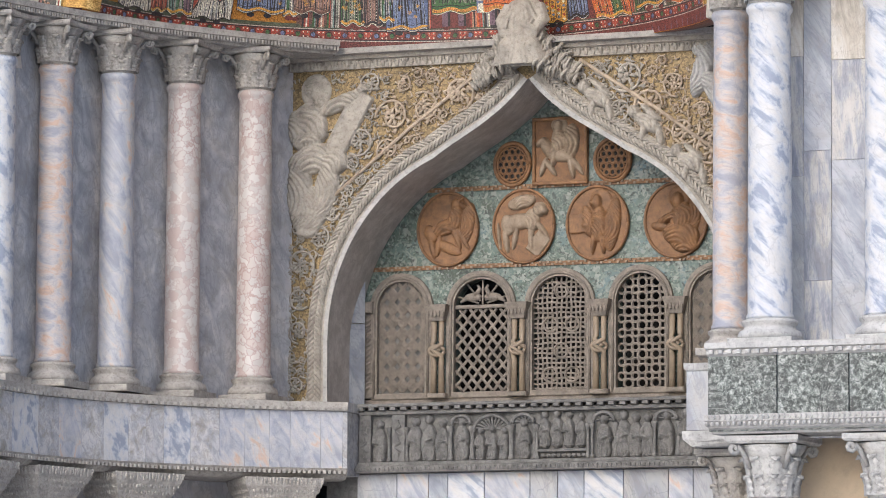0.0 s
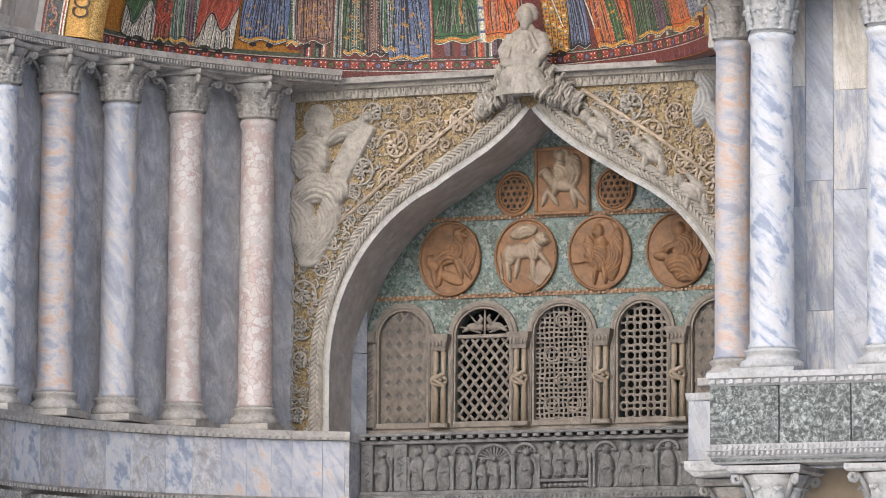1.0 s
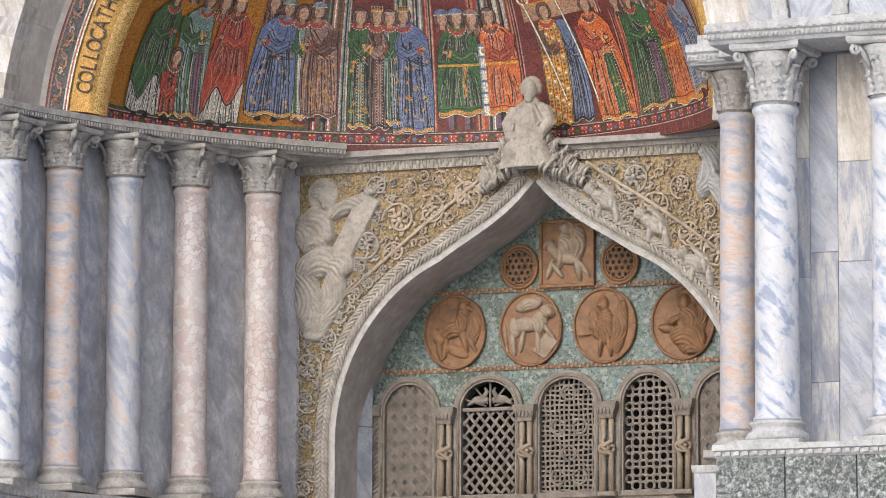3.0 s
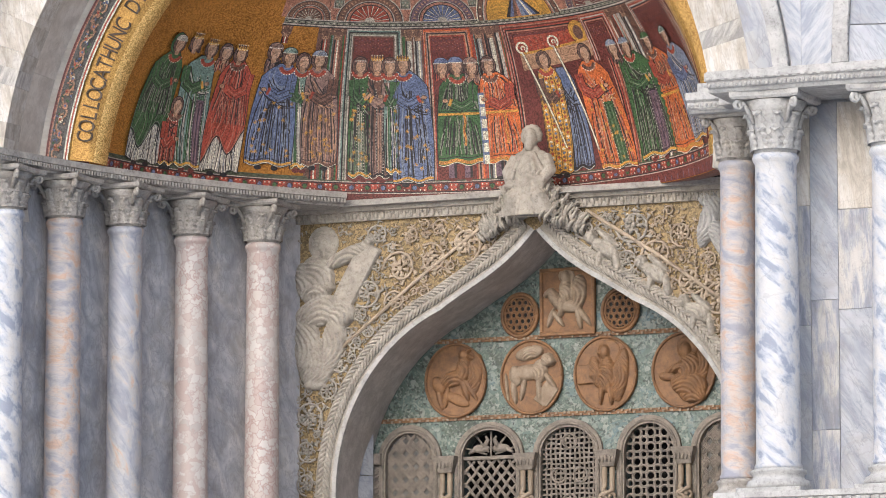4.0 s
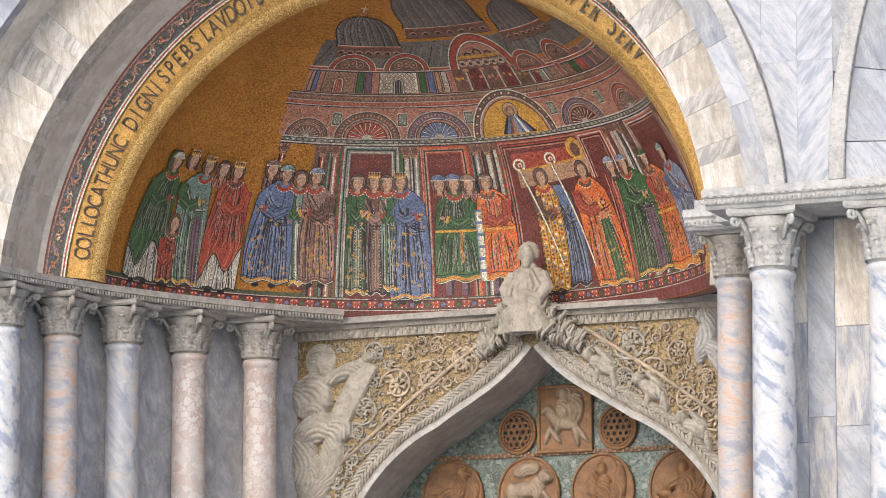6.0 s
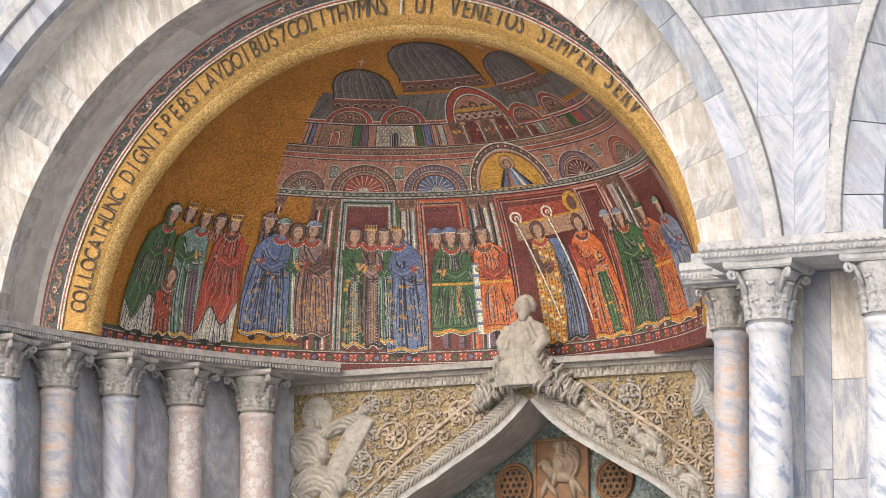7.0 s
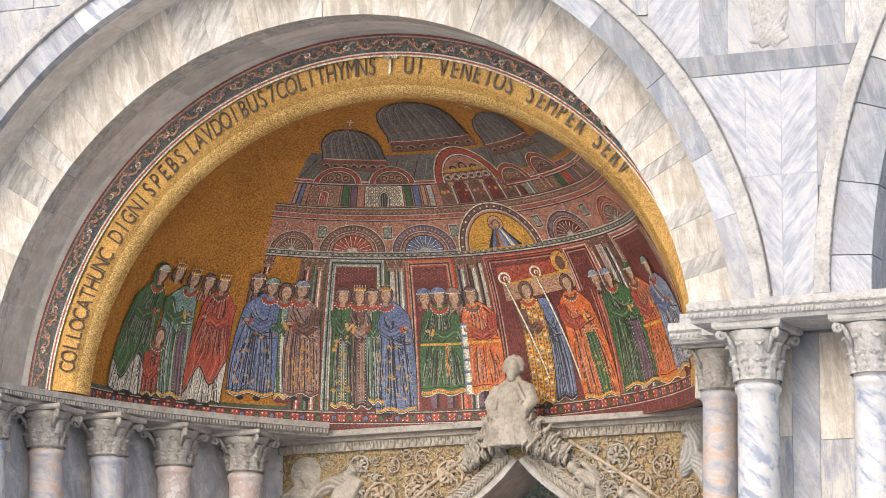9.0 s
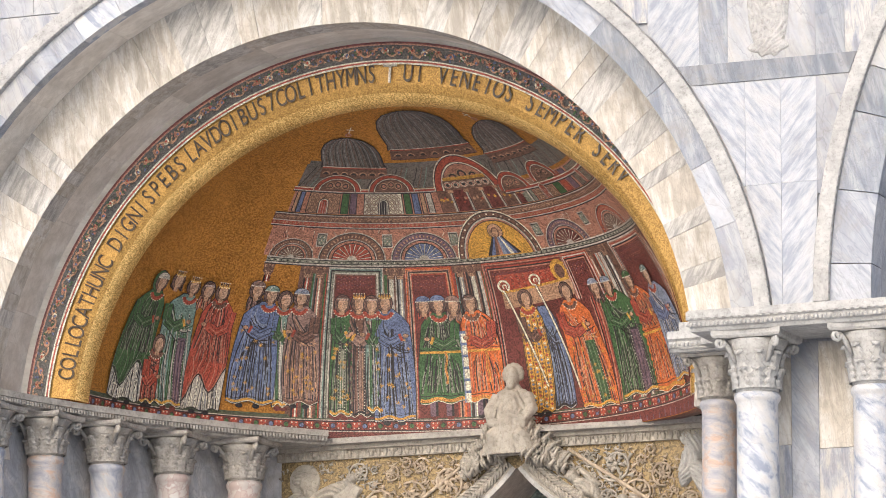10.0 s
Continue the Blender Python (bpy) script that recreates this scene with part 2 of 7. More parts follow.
def tesserae(name, c_dark, c_light, metal=0.0, rough=0.5, cell=100.0, patches=1.6, spread=3.0, bump=0.5):
    """Small glass cubes, each of its own tone, set slightly askew."""
    m, n, l, p = nodes_of(name)
    vec, oi = coords(n, l, 1.0, spread=spread)
    v = n.new("ShaderNodeTexVoronoi")
    v.inputs["Scale"].default_value, v.inputs["Randomness"].default_value = cell, 0.75
    l.new(vec, v.inputs["Vector"])
    sp = n.new("ShaderNodeSeparateColor")
    l.new(v.outputs["Color"], sp.inputs["Color"])
    big = noise_of(n, l, vec, patches, 5, 0.6)
    ad = n.new("ShaderNodeMath")
    ad.operation = "MULTIPLY_ADD"
    l.new(sp.outputs["Red"], ad.inputs[0])
    ad.inputs[1].default_value = 0.85
    sb = n.new("ShaderNodeMath")
    sb.operation = "MULTIPLY_ADD"
    l.new(big, sb.inputs[0])
    sb.inputs[1].default_value, sb.inputs[2].default_value = 0.8, -0.32
    l.new(sb.outputs[0], ad.inputs[2])
    r = ramp_of(n, [(0.1, c_dark), (0.9, c_light)])
    l.new(ad.outputs[0], r.inputs["Fac"])
    l.new(r.outputs["Color"], p.inputs["Base Color"])
    p.inputs["Metallic"].default_value, p.inputs["Roughness"].default_value = metal, rough
    bump_of(n, l, sp.outputs["Green"], bump, 0.004, p)
    return m


GOLD = tesserae("gold_mosaic", (0.27, 0.115, 0.019), (0.70, 0.32, 0.066), 0.35, 0.45)
GOLD_BAND = tesserae("warm_gold_mosaic", (0.27, 0.145, 0.035), (0.60, 0.36, 0.10), 0.4, 0.42)
# the same gold made paler, with the sky's reflection in its colour
GOLD_SHINE = tesserae("gold_mosaic_sky_shine", (0.36, 0.20, 0.05), (0.90, 0.62, 0.24), 0.6, 0.40)


# ---- building blocks ----
def link(name, bm, mat, parent=None, label="", smooth=False, kind=""):
    me = bpy.data.meshes.new(name)
    bm.normal_update()
    bm.to_mesh(me)
    bm.free()
    if mat:
        for mt in (mat if isinstance(mat, (list, tuple)) else [mat]):
            me.materials.append(mt)
    if smooth:
        for f in me.polygons:
            f.use_smooth = True
    ob = new(name, me)
    if parent:
        ob.parent = parent
    return tagged(ob, label, kind=kind)


def part(name, bm, mat, parent, label="", smooth=False, kind=""):
    return link(name, bm, mat, parent, label, smooth, kind)


def thing(name, label, category, group="", at=(0, 0, 0), kind=""):
    ob = new(name)
    ob.empty_display_size = 0.1
    ob.location = at
    return tagged(ob, label, category, group, kind)


def mesh_of(verts, faces):
    bm = bmesh.new()
    vs = [bm.verts.new(v) for v in verts]
    for f in faces:
        try:
            bm.faces.new([vs[i] for i in f])
        except ValueError:
            pass
    return bm


def add(bm, verts, faces, mi=0):
    vs = [bm.verts.new(v) for v in verts]
    for f in faces:
        bm.faces.new([vs[i] for i in f]).material_index = mi


def put_box(bm, x0, x1, y0, y1, z0, z1, mi=0, chamfer=0.0):
    """A block whose front (-y) edges are chamfered."""
    c = chamfer
    v = [(x0, y1, z0), (x1, y1, z0), (x1, y1, z1), (x0, y1, z1), (x0, y0 + c, z0), (x1, y0 + c, z0), (x1, y0 + c, z1), (x0, y0 + c, z1)]
    f = [(3, 2, 1, 0), (0, 1, 5, 4), (1, 2, 6, 5), (2, 3, 7, 6), (3, 0, 4, 7)]
    if c:
        v += [(x0 + c, y0, z0 + c), (x1 - c, y0, z0 + c), (x1 - c, y0, z1 - c), (x0 + c, y0, z1 - c)]
        f += [(4, 5, 9, 8), (5, 6, 10, 9), (6, 7, 11, 10), (7, 4, 8, 11), (8, 9, 10, 11)]
    else:
        f += [(4, 5, 6, 7)]
    add(bm, v, f, mi)


def box(x0, x1, y0, y1, z0, z1, chamfer=0.0):
    bm = bmesh.new()
    put_box(bm, x0, x1, y0, y1, z0, z1, 0, chamfer)
    return bm


def put_prism(bm, poly, y0, y1, mi=0, chamfer=0.0):
    """A polygon in x, z (counter-clockwise seen from -y) from the front y0 to the back y1."""
    n = len(poly)
    cx, cz = sum(p[0] for p in poly) / n, sum(p[1] for p in poly) / n
    if chamfer:
        inner = []
        for x, z in poly:
            d = math.hypot(x - cx, z - cz) or 1
            inner.append((x + (cx - x) / d * chamfer, z + (cz - z) / d * chamfer))
        v = [(x, y0, z) for x, z in inner] + [(x, y0 + chamfer, z) for x, z in poly] + [(x, y1, z) for x, z in poly]
        rings = 3
    else:
        v = [(x, y0, z) for x, z in poly] + [(x, y1, z) for x, z in poly]
        rings = 2
    f = [tuple(range(n))]
    for k in range(rings - 1):
        f += [(k * n + (i + 1) % n, k * n + i, (k + 1) * n + i, (k + 1) * n + (i + 1) % n) for i in range(n)]
    f.append(tuple((rings - 1) * n + i for i in reversed(range(n))))
    add(bm, v, f, mi)


def prism(poly, y0, y1, chamfer=0.0):
    bm = bmesh.new()
    put_prism(bm, poly, y0, y1, 0, chamfer)
    return bm


def arc(cx, cz, r, a0, a1, n):
    return [(cx + r * math.cos(radians(a0 + (a1 - a0) * i / n)), cz + r * math.sin(radians(a0 + (a1 - a0) * i / n))) for i in range(n + 1)]


def put_voussoir(bm, cx, cz, r0, r1, a0, a1, y0, y1, n=3, mi=0):
    inner, outer = arc(cx, cz, r0, a0, a1, n), arc(cx, cz, r1, a0, a1, n)
    m = 2 * (n + 1)
    v = [(x, y0, z) for x, z in inner + outer] + [(x, y1, z) for x, z in inner + outer]
    f = []
    for i in range(n):
        f += [(i, n + 1 + i, n + 2 + i, i + 1), (m + i, m + i + 1, m + n + 2 + i, m + n + 1 + i), (i, i + 1, m + i + 1, m + i), (n + 1 + i, m + n + 1 + i, m + n + 2 + i, n + 2 + i)]
    f += [(0, m, m + n + 1, n + 1), (n, 2 * n + 1, m + 2 * n + 1, m + n)]
    add(bm, v, f, mi)


def voussoir(*a, **k):
    bm = bmesh.new()
    put_voussoir(bm, *a, **k)
    return bm


def lathe(profile, n=24, at=(0, 0, 0), lobes=0, depth=0.0):
    """A turned body: (radius, z) from below to above."""
    v, f = [], []
    for r, z in profile:
        for i in range(n):
            a = 2 * math.pi * i / n
            rr = r * (1 + depth * math.cos(lobes * a))
            v.append((at[0] + rr * math.cos(a), at[1] + rr * math.sin(a), at[2] + z))
    for k in range(len(profile) - 1):
        f += [(k * n + i, k * n + (i + 1) % n, (k + 1) * n + (i + 1) % n, (k + 1) * n + i) for i in range(n)]
    f += [tuple(reversed(range(n))), tuple((len(profile) - 1) * n + i for i in range(n))]
    return mesh_of(v, f)


def put_sweep(bm, profile, path, mi=0, left=True):
    """A moulding: profile points (out, up) carried along plan points (x, y); out is to the right of the way along the path."""
    n = len(profile)
    rows = []
    for i, (x, y) in enumerate(path):
        a, b = path[max(0, i - 1)], path[min(len(path) - 1, i + 1)]
        dx, dy = b[0] - a[0], b[1] - a[1]
        d = math.hypot(dx, dy)
        nx, ny = dy / d, -dx / d
        rows.append([(x + nx * o, y + ny * o, z) for o, z in profile])
    f = []
    for k in range(len(path) - 1):
        f += [(k * n + i, (k + 1) * n + i, (k + 1) * n + (i + 1) % n, k * n + (i + 1) % n) for i in range(n)]
    f += [tuple(range(n)), tuple(len(rows) * n - n + i for i in reversed(range(n)))]
    add(bm, [p for r in rows for p in r], f, mi)


def sweep(profile, path):
    bm = bmesh.new()
    put_sweep(bm, profile, path)
    return bm


def put_tube(bm, pts, radii, sides=6, mi=0, flat=1.0):
    """A round bar through points; flat squeezes it along y."""
    pts = [Vector(p) for p in pts]
    v, f = [], []
    for i, p in enumerate(pts):
        t = (pts[min(i + 1, len(pts) - 1)] - pts[max(i - 1, 0)]).normalized()
        u = t.cross(Vector((0, 1, 0)))
        u = u.normalized() if u.length > 1e-4 else Vector((1, 0, 0))
        w = u.cross(t).normalized()
        r = radii[i] if isinstance(radii, (list, tuple)) else radii
        for k in range(sides):
            a = 2 * math.pi * k / sides
            o = u * (math.cos(a) * r) + w * (math.sin(a) * r)
            o.y *= flat
            v.append(p + o)
    for i in range(len(pts) - 1):
        f += [(i * sides + k, i * sides + (k + 1) % sides, (i + 1) * sides + (k + 1) % sides, (i + 1) * sides + k) for k in range(sides)]
    f += [tuple(reversed(range(sides))), tuple((len(pts) - 1) * sides + k for k in range(sides))]
    add(bm, v, f, mi)


def put_ball(bm, c, r, seg=8, rings=5, mi=0, turn=None):
    """An ellipsoid; r is a number or three."""
    r = (r, r, r) if isinstance(r, (int, float)) else r
    v, f = [], []
    for j in range(1, rings):
        ph = math.pi * j / rings
        for i in range(seg):
            a = 2 * math.pi * i / seg
            o = Vector((r[0] * math.sin(ph) * math.cos(a), r[1] * math.sin(ph) * math.sin(a), r[2] * math.cos(ph)))
            v.append(Vector(c) + (turn @ o if turn else o))
    for e in (1, -1):
        o = Vector((0, 0, r[2] * e))
        v.append(Vector(c) + (turn @ o if turn else o))
    for j in range(rings - 2):
        f += [(j * seg + i, (j + 1) * seg + i, (j + 1) * seg + (i + 1) % seg, j * seg + (i + 1) % seg) for i in range(seg)]
    top, bot, last = len(v) - 2, len(v) - 1, (rings - 2) * seg
    f += [(top, i, (i + 1) % seg) for i in range(seg)] + [(bot, last + (i + 1) % seg, last + i) for i in range(seg)]
    add(bm, v, f, mi)


def circle3(p, q, r):
    """The centre and radius of the circle through three plan points."""
    ax, ay, bx, by, cx, cy = *p, *q, *r
    d = 2 * (ax * (by - cy) + bx * (cy - ay) + cx * (ay - by))
    ux = ((ax * ax + ay * ay) * (by - cy) + (bx * bx + by * by) * (cy - ay) + (cx * cx + cy * cy) * (ay - by)) / d
    uy = ((ax * ax + ay * ay) * (cx - bx) + (bx * bx + by * by) * (ax - cx) + (cx * cx + cy * cy) * (bx - ax)) / d
    return ux, uy, math.hypot(ax - ux, ay - uy)


# ---- plan: y = 0 is the inner archivolt's face, y grows into the porch; the arch's centre line is x = AX ----
AX, AZ = 0.03, 8.78            # centre of all the arch rings
R_SOF, R_MID, R_OUT, R_ROPE = 3.69, 4.30, 4.52, 4.67
FRONT = -0.6                   # face of the outer wall
NAX, NAZ, NR = 11.05, 9.3, 5.97   # the next arch's moulding
Z_LEDGE, Z_CORN = 5.33, 9.12
DX, DY = 0.42, 3.9             # door centre and face of the carved door wall
TY = 4.7                       # tympanum face
SX, SY, SZ, SR = 0.05, 0.98, 8.78, 3.27   # the conch

# ground
g = bmesh.new()
put_box(g, -2500, 2500, -2500, 2500, -0.3, 0.0)
ground = link("ground", g, PAVING, label="grey stone paving of the square", kind="structure")

# outer wall with the two arch openings, from the springing upwards
bm = bmesh.new()
put_prism(bm, [(-9, 9.0), (AX - R_OUT + 0.02, 9.0)] + arc(AX, AZ, R_OUT - 0.02, 177, 90, 40) + [(AX, 17), (-9, 17)], FRONT + 0.03, 0.6)
put_prism(bm, [(AX, 17)] + arc(AX, AZ, R_OUT - 0.02, 90, 3, 40) + [(AX + R_OUT - 0.02, 9.0), (NAX - 5.5, 9.0)] + arc(NAX, NAZ, 5.5, 180, 90, 40) + [(NAX, 17)], FRONT + 0.03, 0.6)
wall_front = link("wall_front", bm, SLAB_WHITE, label="outer facade wall of white marble round two arches", kind="structure")
# pier and flank walls below the springing
bm = bmesh.new()
put_box(bm, 4.42, 6.2, -0.42, 3.2, 5.0, 9.0)
wall_pier = link("wall_pier", bm, GREY_SLAB, label="grey marble core of the pier between the arches", kind="structure")
link("wall_west", box(-9, -4.15, -0.45, 4.6, 0.0, 9.0), GREY_SLAB, label="grey marble wall beside the porch", kind="structure")
link("wall_pier_foot", box(4.3, 6.2, -0.46, 4.6, 0.0, 4.6), OCHRE, label="ochre plastered wall under the pedestal", kind="structure")

# niche wall behind the columns, both sides, and back walls
nc = circle3((-3.85, -0.2), (-3.3, 1.85), (-2.1, 4.05))
a0, a1 = math.degrees(math.atan2(-0.2 - nc[1], -3.85 - nc[0])), math.degrees(math.atan2(4.05 - nc[1], -2.1 - nc[0]))
a0 = a0 % 360
a1 = a1 % 360


def niche_path(r, s0, s1, n, mirror=False):
    """Plan points on the niche's curve at radius r from its centre, from angle s0 to s1."""
    out = [(nc[0] + r * math.cos(radians(s0 + (s1 - s0) * i / n)), nc[1] + r * math.sin(radians(s0 + (s1 - s0) * i / n))) for i in range(n + 1)]
    return [(2 * AX - x, y) for x, y in out][::-1] if mirror else out


for mirror in (False,):
    bm = bmesh.new()
    put_sweep(bm, [(0, 0.0), (0, 9.0), (-0.5, 9.0), (-0.5, 0.0)], niche_path(nc[2], a0, a1, 24, mirror))
    link("wall_niche", bm, GREY_SLAB, label="curved niche wall behind the columns", kind="structure")

link("wall_niche_east", box(3.45, 4.41, 2.0, 4.6, 0, 9.0), GREY_SLAB, label="grey marble wall at the porch's far side", kind="structure")

# wall behind the tympanum, coloured near-black for the unlit space behind the gratings
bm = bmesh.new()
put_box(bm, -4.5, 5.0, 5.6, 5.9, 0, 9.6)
link("wall_inner", bm, DARKNESS, label="near-black backdrop for the unlit space behind the gratings", kind="structure")

# conch of the vault: a hollow quarter globe
bm = bmesh.new()
NA, NE = 96, 48
grid = []


def foot_of(az):
    """Where the vault's foot lies: it dips towards the eastern side."""
    return 4.6 - 1.3 * min(1, max(0, (az - 108) / 50))


for j in range(NE + 1):
    for i in range(NA + 1):
        az = math.pi * i / NA
        foot = foot_of(180 * i / NA)
        el = radians(foot + (90 - foot) * j / NE)
        grid.append((SX - SR * math.cos(el) * math.cos(az), SY + SR * math.cos(el) * math.sin(az), SZ + SR * math.sin(el)))
add(bm, grid, [(j * (NA + 1) + i, (j + 1) * (NA + 1) + i, (j + 1) * (NA + 1) + i + 1, j * (NA + 1) + i + 1) for j in range(NE) for i in range(NA)])
conch = link("vault_conch", bm, GOLD, label="gold mosaic half dome of the porch", smooth=True, kind="structure")
shell = conch.modifiers.new("shell", "SOLIDIFY")
shell.thickness, shell.material_offset_rim = -0.25, 1

# lip with the inscription: a shallow cone between the soffit and the conch
bm = bmesh.new()
n = 96
rows = [(3.19, 1.12, 0.07, -0.10), (3.20, 1.06, 0.07, -0.10), (3.22, 1.01, 0.07, -0.09), (3.255, 0.965, 0.06, -0.06), (3.30, 0.93, 0.055, -0.02), (3.50, 0.90, 0.05, 0), (3.52, 0.86, 0.05, 0), (3.62, 0.83, 0.02, 0), (3.66, 0.80, 0, 0), (3.9, 0.80, 0, 0), (3.9, 1.3, 0, 0), (SR + 0.02, 1.3, 0.02, 0)]
v = []
for r, y, off, drop in rows:
    v += [(x, y, z + drop * math.sin(radians(0.6 + 173.0 * q / n))) for q, (x, z) in enumerate(arc(AX + off, AZ, r, 0.6, 173.6, n))]
bmesh_faces = []
for k in range(len(rows) - 1):
    for i in range(n):
        bmesh_faces.append((k, (k * (n + 1) + i, (k + 1) * (n + 1) + i, (k + 1) * (n + 1) + i + 1, k * (n + 1) + i + 1)))
vs = [bm.verts.new(p) for p in v]
for k, idx in bmesh_faces:
    fc = bm.faces.new([vs[i] for i in idx])
    # rolled rim rows get the paler gold that imitates a sky reflection
    fc.material_index = 0 if k < 3 else 2 if k < 5 else 1
    fc.smooth = k < 4
lip = link("vault_lip", bm, [GOLD_SHINE, SOFFIT, GOLD_BAND], label="gold mosaic band with an inscription round the half dome, its rim coloured with sky shine", kind="structure")

# soffit, inner archivolt of cream voussoirs, step and outer archivolt: each block a piece of its own
archivolt_in = thing("inner_archivolt", "inner arch of cream veined marble voussoirs", "arch", kind="structure")
archivolt_out = thing("outer_archivolt", "outer arch of white and blue-grey marble blocks", "arch", kind="structure")
rng = random.Random(4)
a = -4.0
while a < 183.5:
    d = min(rng.uniform(1.6, 6.0), 184 - a)
    bm = voussoir(AX, AZ, R_SOF, R_MID, a + 0.015, a + d - 0.015, rng.uniform(-0.006, 0.006), 0.3)
    part("voussoir", bm, rng.choice([CREAM, CREAM, CREAM_GREY]), archivolt_in)
    a += d
a = -4.0
while a < 183.5:
    d = min(rng.uniform(9, 17), 184 - a)
    part("soffit_slab", voussoir(AX, AZ, R_SOF + 0.03, R_SOF + 0.2, a + 0.015, a + d - 0.015, 0.3, 0.82), SOFFIT, archivolt_in)
    part("soffit_slab", voussoir(AX, AZ, R_MID + rng.uniform(0, 0.006), R_MID + 0.15, a + 0.015, a + d - 0.015, FRONT + 0.14, 0.02), SOFFIT, archivolt_out)
    a += d
a = -4.0
while a < 183.5:
    d = min(rng.uniform(5.5, 12), 184 - a)
    part("voussoir", voussoir(AX, AZ, R_MID - 0.01, R_OUT, a + 0.02, a + d - 0.02, FRONT + rng.uniform(-0.008, 0.008), FRONT + 0.14), STEEL if 22 < a < 38 else rng.choice([SLAB_WHITE, SLAB_WHITE, WHITE_VEIN, BLUE_GREY]), archivolt_out)
    a += d

# niche columns
COLS = [(-3.65, 0.10, WHITE_VEIN), (-3.40, 0.85, ORANGE_BAND), (-3.09, 1.59, PALE_COL), (-2.78, 2.47, BRECCIA), (-2.30, 3.15, BRECCIA)]


def column(x, y, z0, z_cap, z_top, r, mat, label, group="", base_mat=None, cap_mat=None, kind_of=0):
    t = thing("marble_column", label, "marble column", group, (x, y, z0), "thing")
    h = z_cap - z0
    part("plinth", box(-r * 1.5, r * 1.5, -r * 1.5, r * 1.5, 0, 0.07, 0.01), base_mat or CARVED, t)
    part("base", lathe([(r * 1.42, 0.07), (r * 1.46, 0.10), (r * 1.38, 0.14), (r * 1.18, 0.16), (r * 1.14, 0.19), (r * 1.26, 0.215), (r * 1.26, 0.235), (r * 1.08, 0.25)], 28), base_mat or CARVED, t, smooth=True)
    part("shaft", lathe([(r * 1.08, 0.25), (r * 1.08, 0.28), (r, 0.30)] + [(r * (1 - 0.07 * (k / 8) ** 1.6), 0.3 + (h - 0.40) * k / 8) for k in range(1, 9)] + [(r * 0.97, h - 0.08), (r * 1.04, h - 0.06), (r * 1.05, h - 0.03), (r * 0.96, h)], 32), mat, t, smooth=True)
    capital(t, r, h, z_top - z0, cap_mat or CARVED, kind_of)
    return t


def capital(t, r, z0, z1, mat, kind_of):
    """A leafy bell with two rows of leaves, corner volutes and a slab."""
    H = z1 - z0
    part("bell", lathe([(r * 0.93, z0), (r * 0.98, z0 + 0.03), (r * 0.95, z0 + 0.05), (r * 1.0, z0 + H * 0.4), (r * 1.15, z0 + H * 0.7), (r * 1.45, z0 + H * 0.86)], 24), mat, t, smooth=True)
    bm = bmesh.new()
    a = r * 1.62
    s = []
    for q in range(4):
        for k in range(5):
            u = -1 + 2 * k / 5
            dd = a * (1 - 0.10 * (1 - u * u))
            c, sn = math.cos(q * math.pi / 2), math.sin(q * math.pi / 2)
            s.append((c * dd - sn * a * u, sn * dd + c * a * u))
    n = len(s)
    zz = [z0 + H * 0.88, z0 + H * 0.92, z0 + H]
    v = [(x * 0.94, y * 0.94, zz[0]) for x, y in s] + [(x, y, zz[1]) for x, y in s] + [(x, y, zz[2]) for x, y in s]
    add(bm, v, [tuple(reversed(range(n))), tuple(2 * n + i for i in range(n))] + [(k * n + i, k * n + (i + 1) % n, (k + 1) * n + (i + 1) % n, (k + 1) * n + i) for k in range(2) for i in range(n)])
    part("abacus", bm, mat, t)
    for row, (cnt, base, tip, out) in enumerate(((10, 0.05, 0.46, 0.22), (8, 0.25, 0.76, 0.36))):
        for i in range(cnt):
            bm = bmesh.new()
            put_leaf(bm, 2 * math.pi * (i + 0.5 * row) / cnt, r * 0.97, z0 + H * base, z0 + H * tip, r * out, r * 0.36)
            part("leaf", bm, mat, t, smooth=True)
    for i in range(4):
        an = math.pi / 4 + i * math.pi / 2
        bm = bmesh.new()
        c = Vector((math.cos(an) * r * 1.85, math.sin(an) * r * 1.85, z0 + H * 0.80))
        pts = []
        for k in range(13):
            th = k / 12 * 3.4 * math.pi
            rad = r * 0.30 * (1 - 0.065 * k)
            pts.append(c + Vector((math.cos(an) * math.cos(th) * rad, math.sin(an) * math.cos(th) * rad, math.sin(th) * rad)))
        pts = [Vector((math.cos(an) * r * 1.05, math.sin(an) * r * 1.05, z0 + H * 0.5))] + [Vector((math.cos(an) * r * 1.5, math.sin(an) * r * 1.5, z0 + H * 0.78))] + pts[3:]
        put_tube(bm, pts, r * 0.11, 6)
        part("volute", bm, mat, t, smooth=True)


def put_leaf(bm, an, r, z0, z1, out, width):
    """A lobed leaf that climbs the bell and curls out at its tip."""
    c, s = math.cos(an), math.sin(an)
    v, m = [], 15
    for k in range(m):
        u = k / (m - 1)
        w = width * (1.0 - 0.35 * u) * (0.82 + 0.24 * math.cos(u * 7 * math.pi)) * (0.45 if k == m - 1 else 1)
        rr = r + 0.02 + out * (u ** 2.2)
        z = z0 + (z1 - z0) * (u if u < 0.85 else 1.7 - u)
        for q, e in ((-1, -0.022), (-0.5, 0.012), (0, -0.004), (0.5, 0.012), (1, -0.022)):
            v.append((c * (rr + e) - s * w * q, s * (rr + e) + c * w * q, z))
    add(bm, v, [(k * 5 + i, k * 5 + i + 1, (k + 1) * 5 + i + 1, (k + 1) * 5 + i) for k in range(m - 1) for i in range(4)])


labels = ["white and blue veined marble column of the niche", "orange and blue banded marble column of the niche", "pale blue-grey marble column of the niche", "pink breccia column of the niche", "cream and pink breccia column of the niche"]
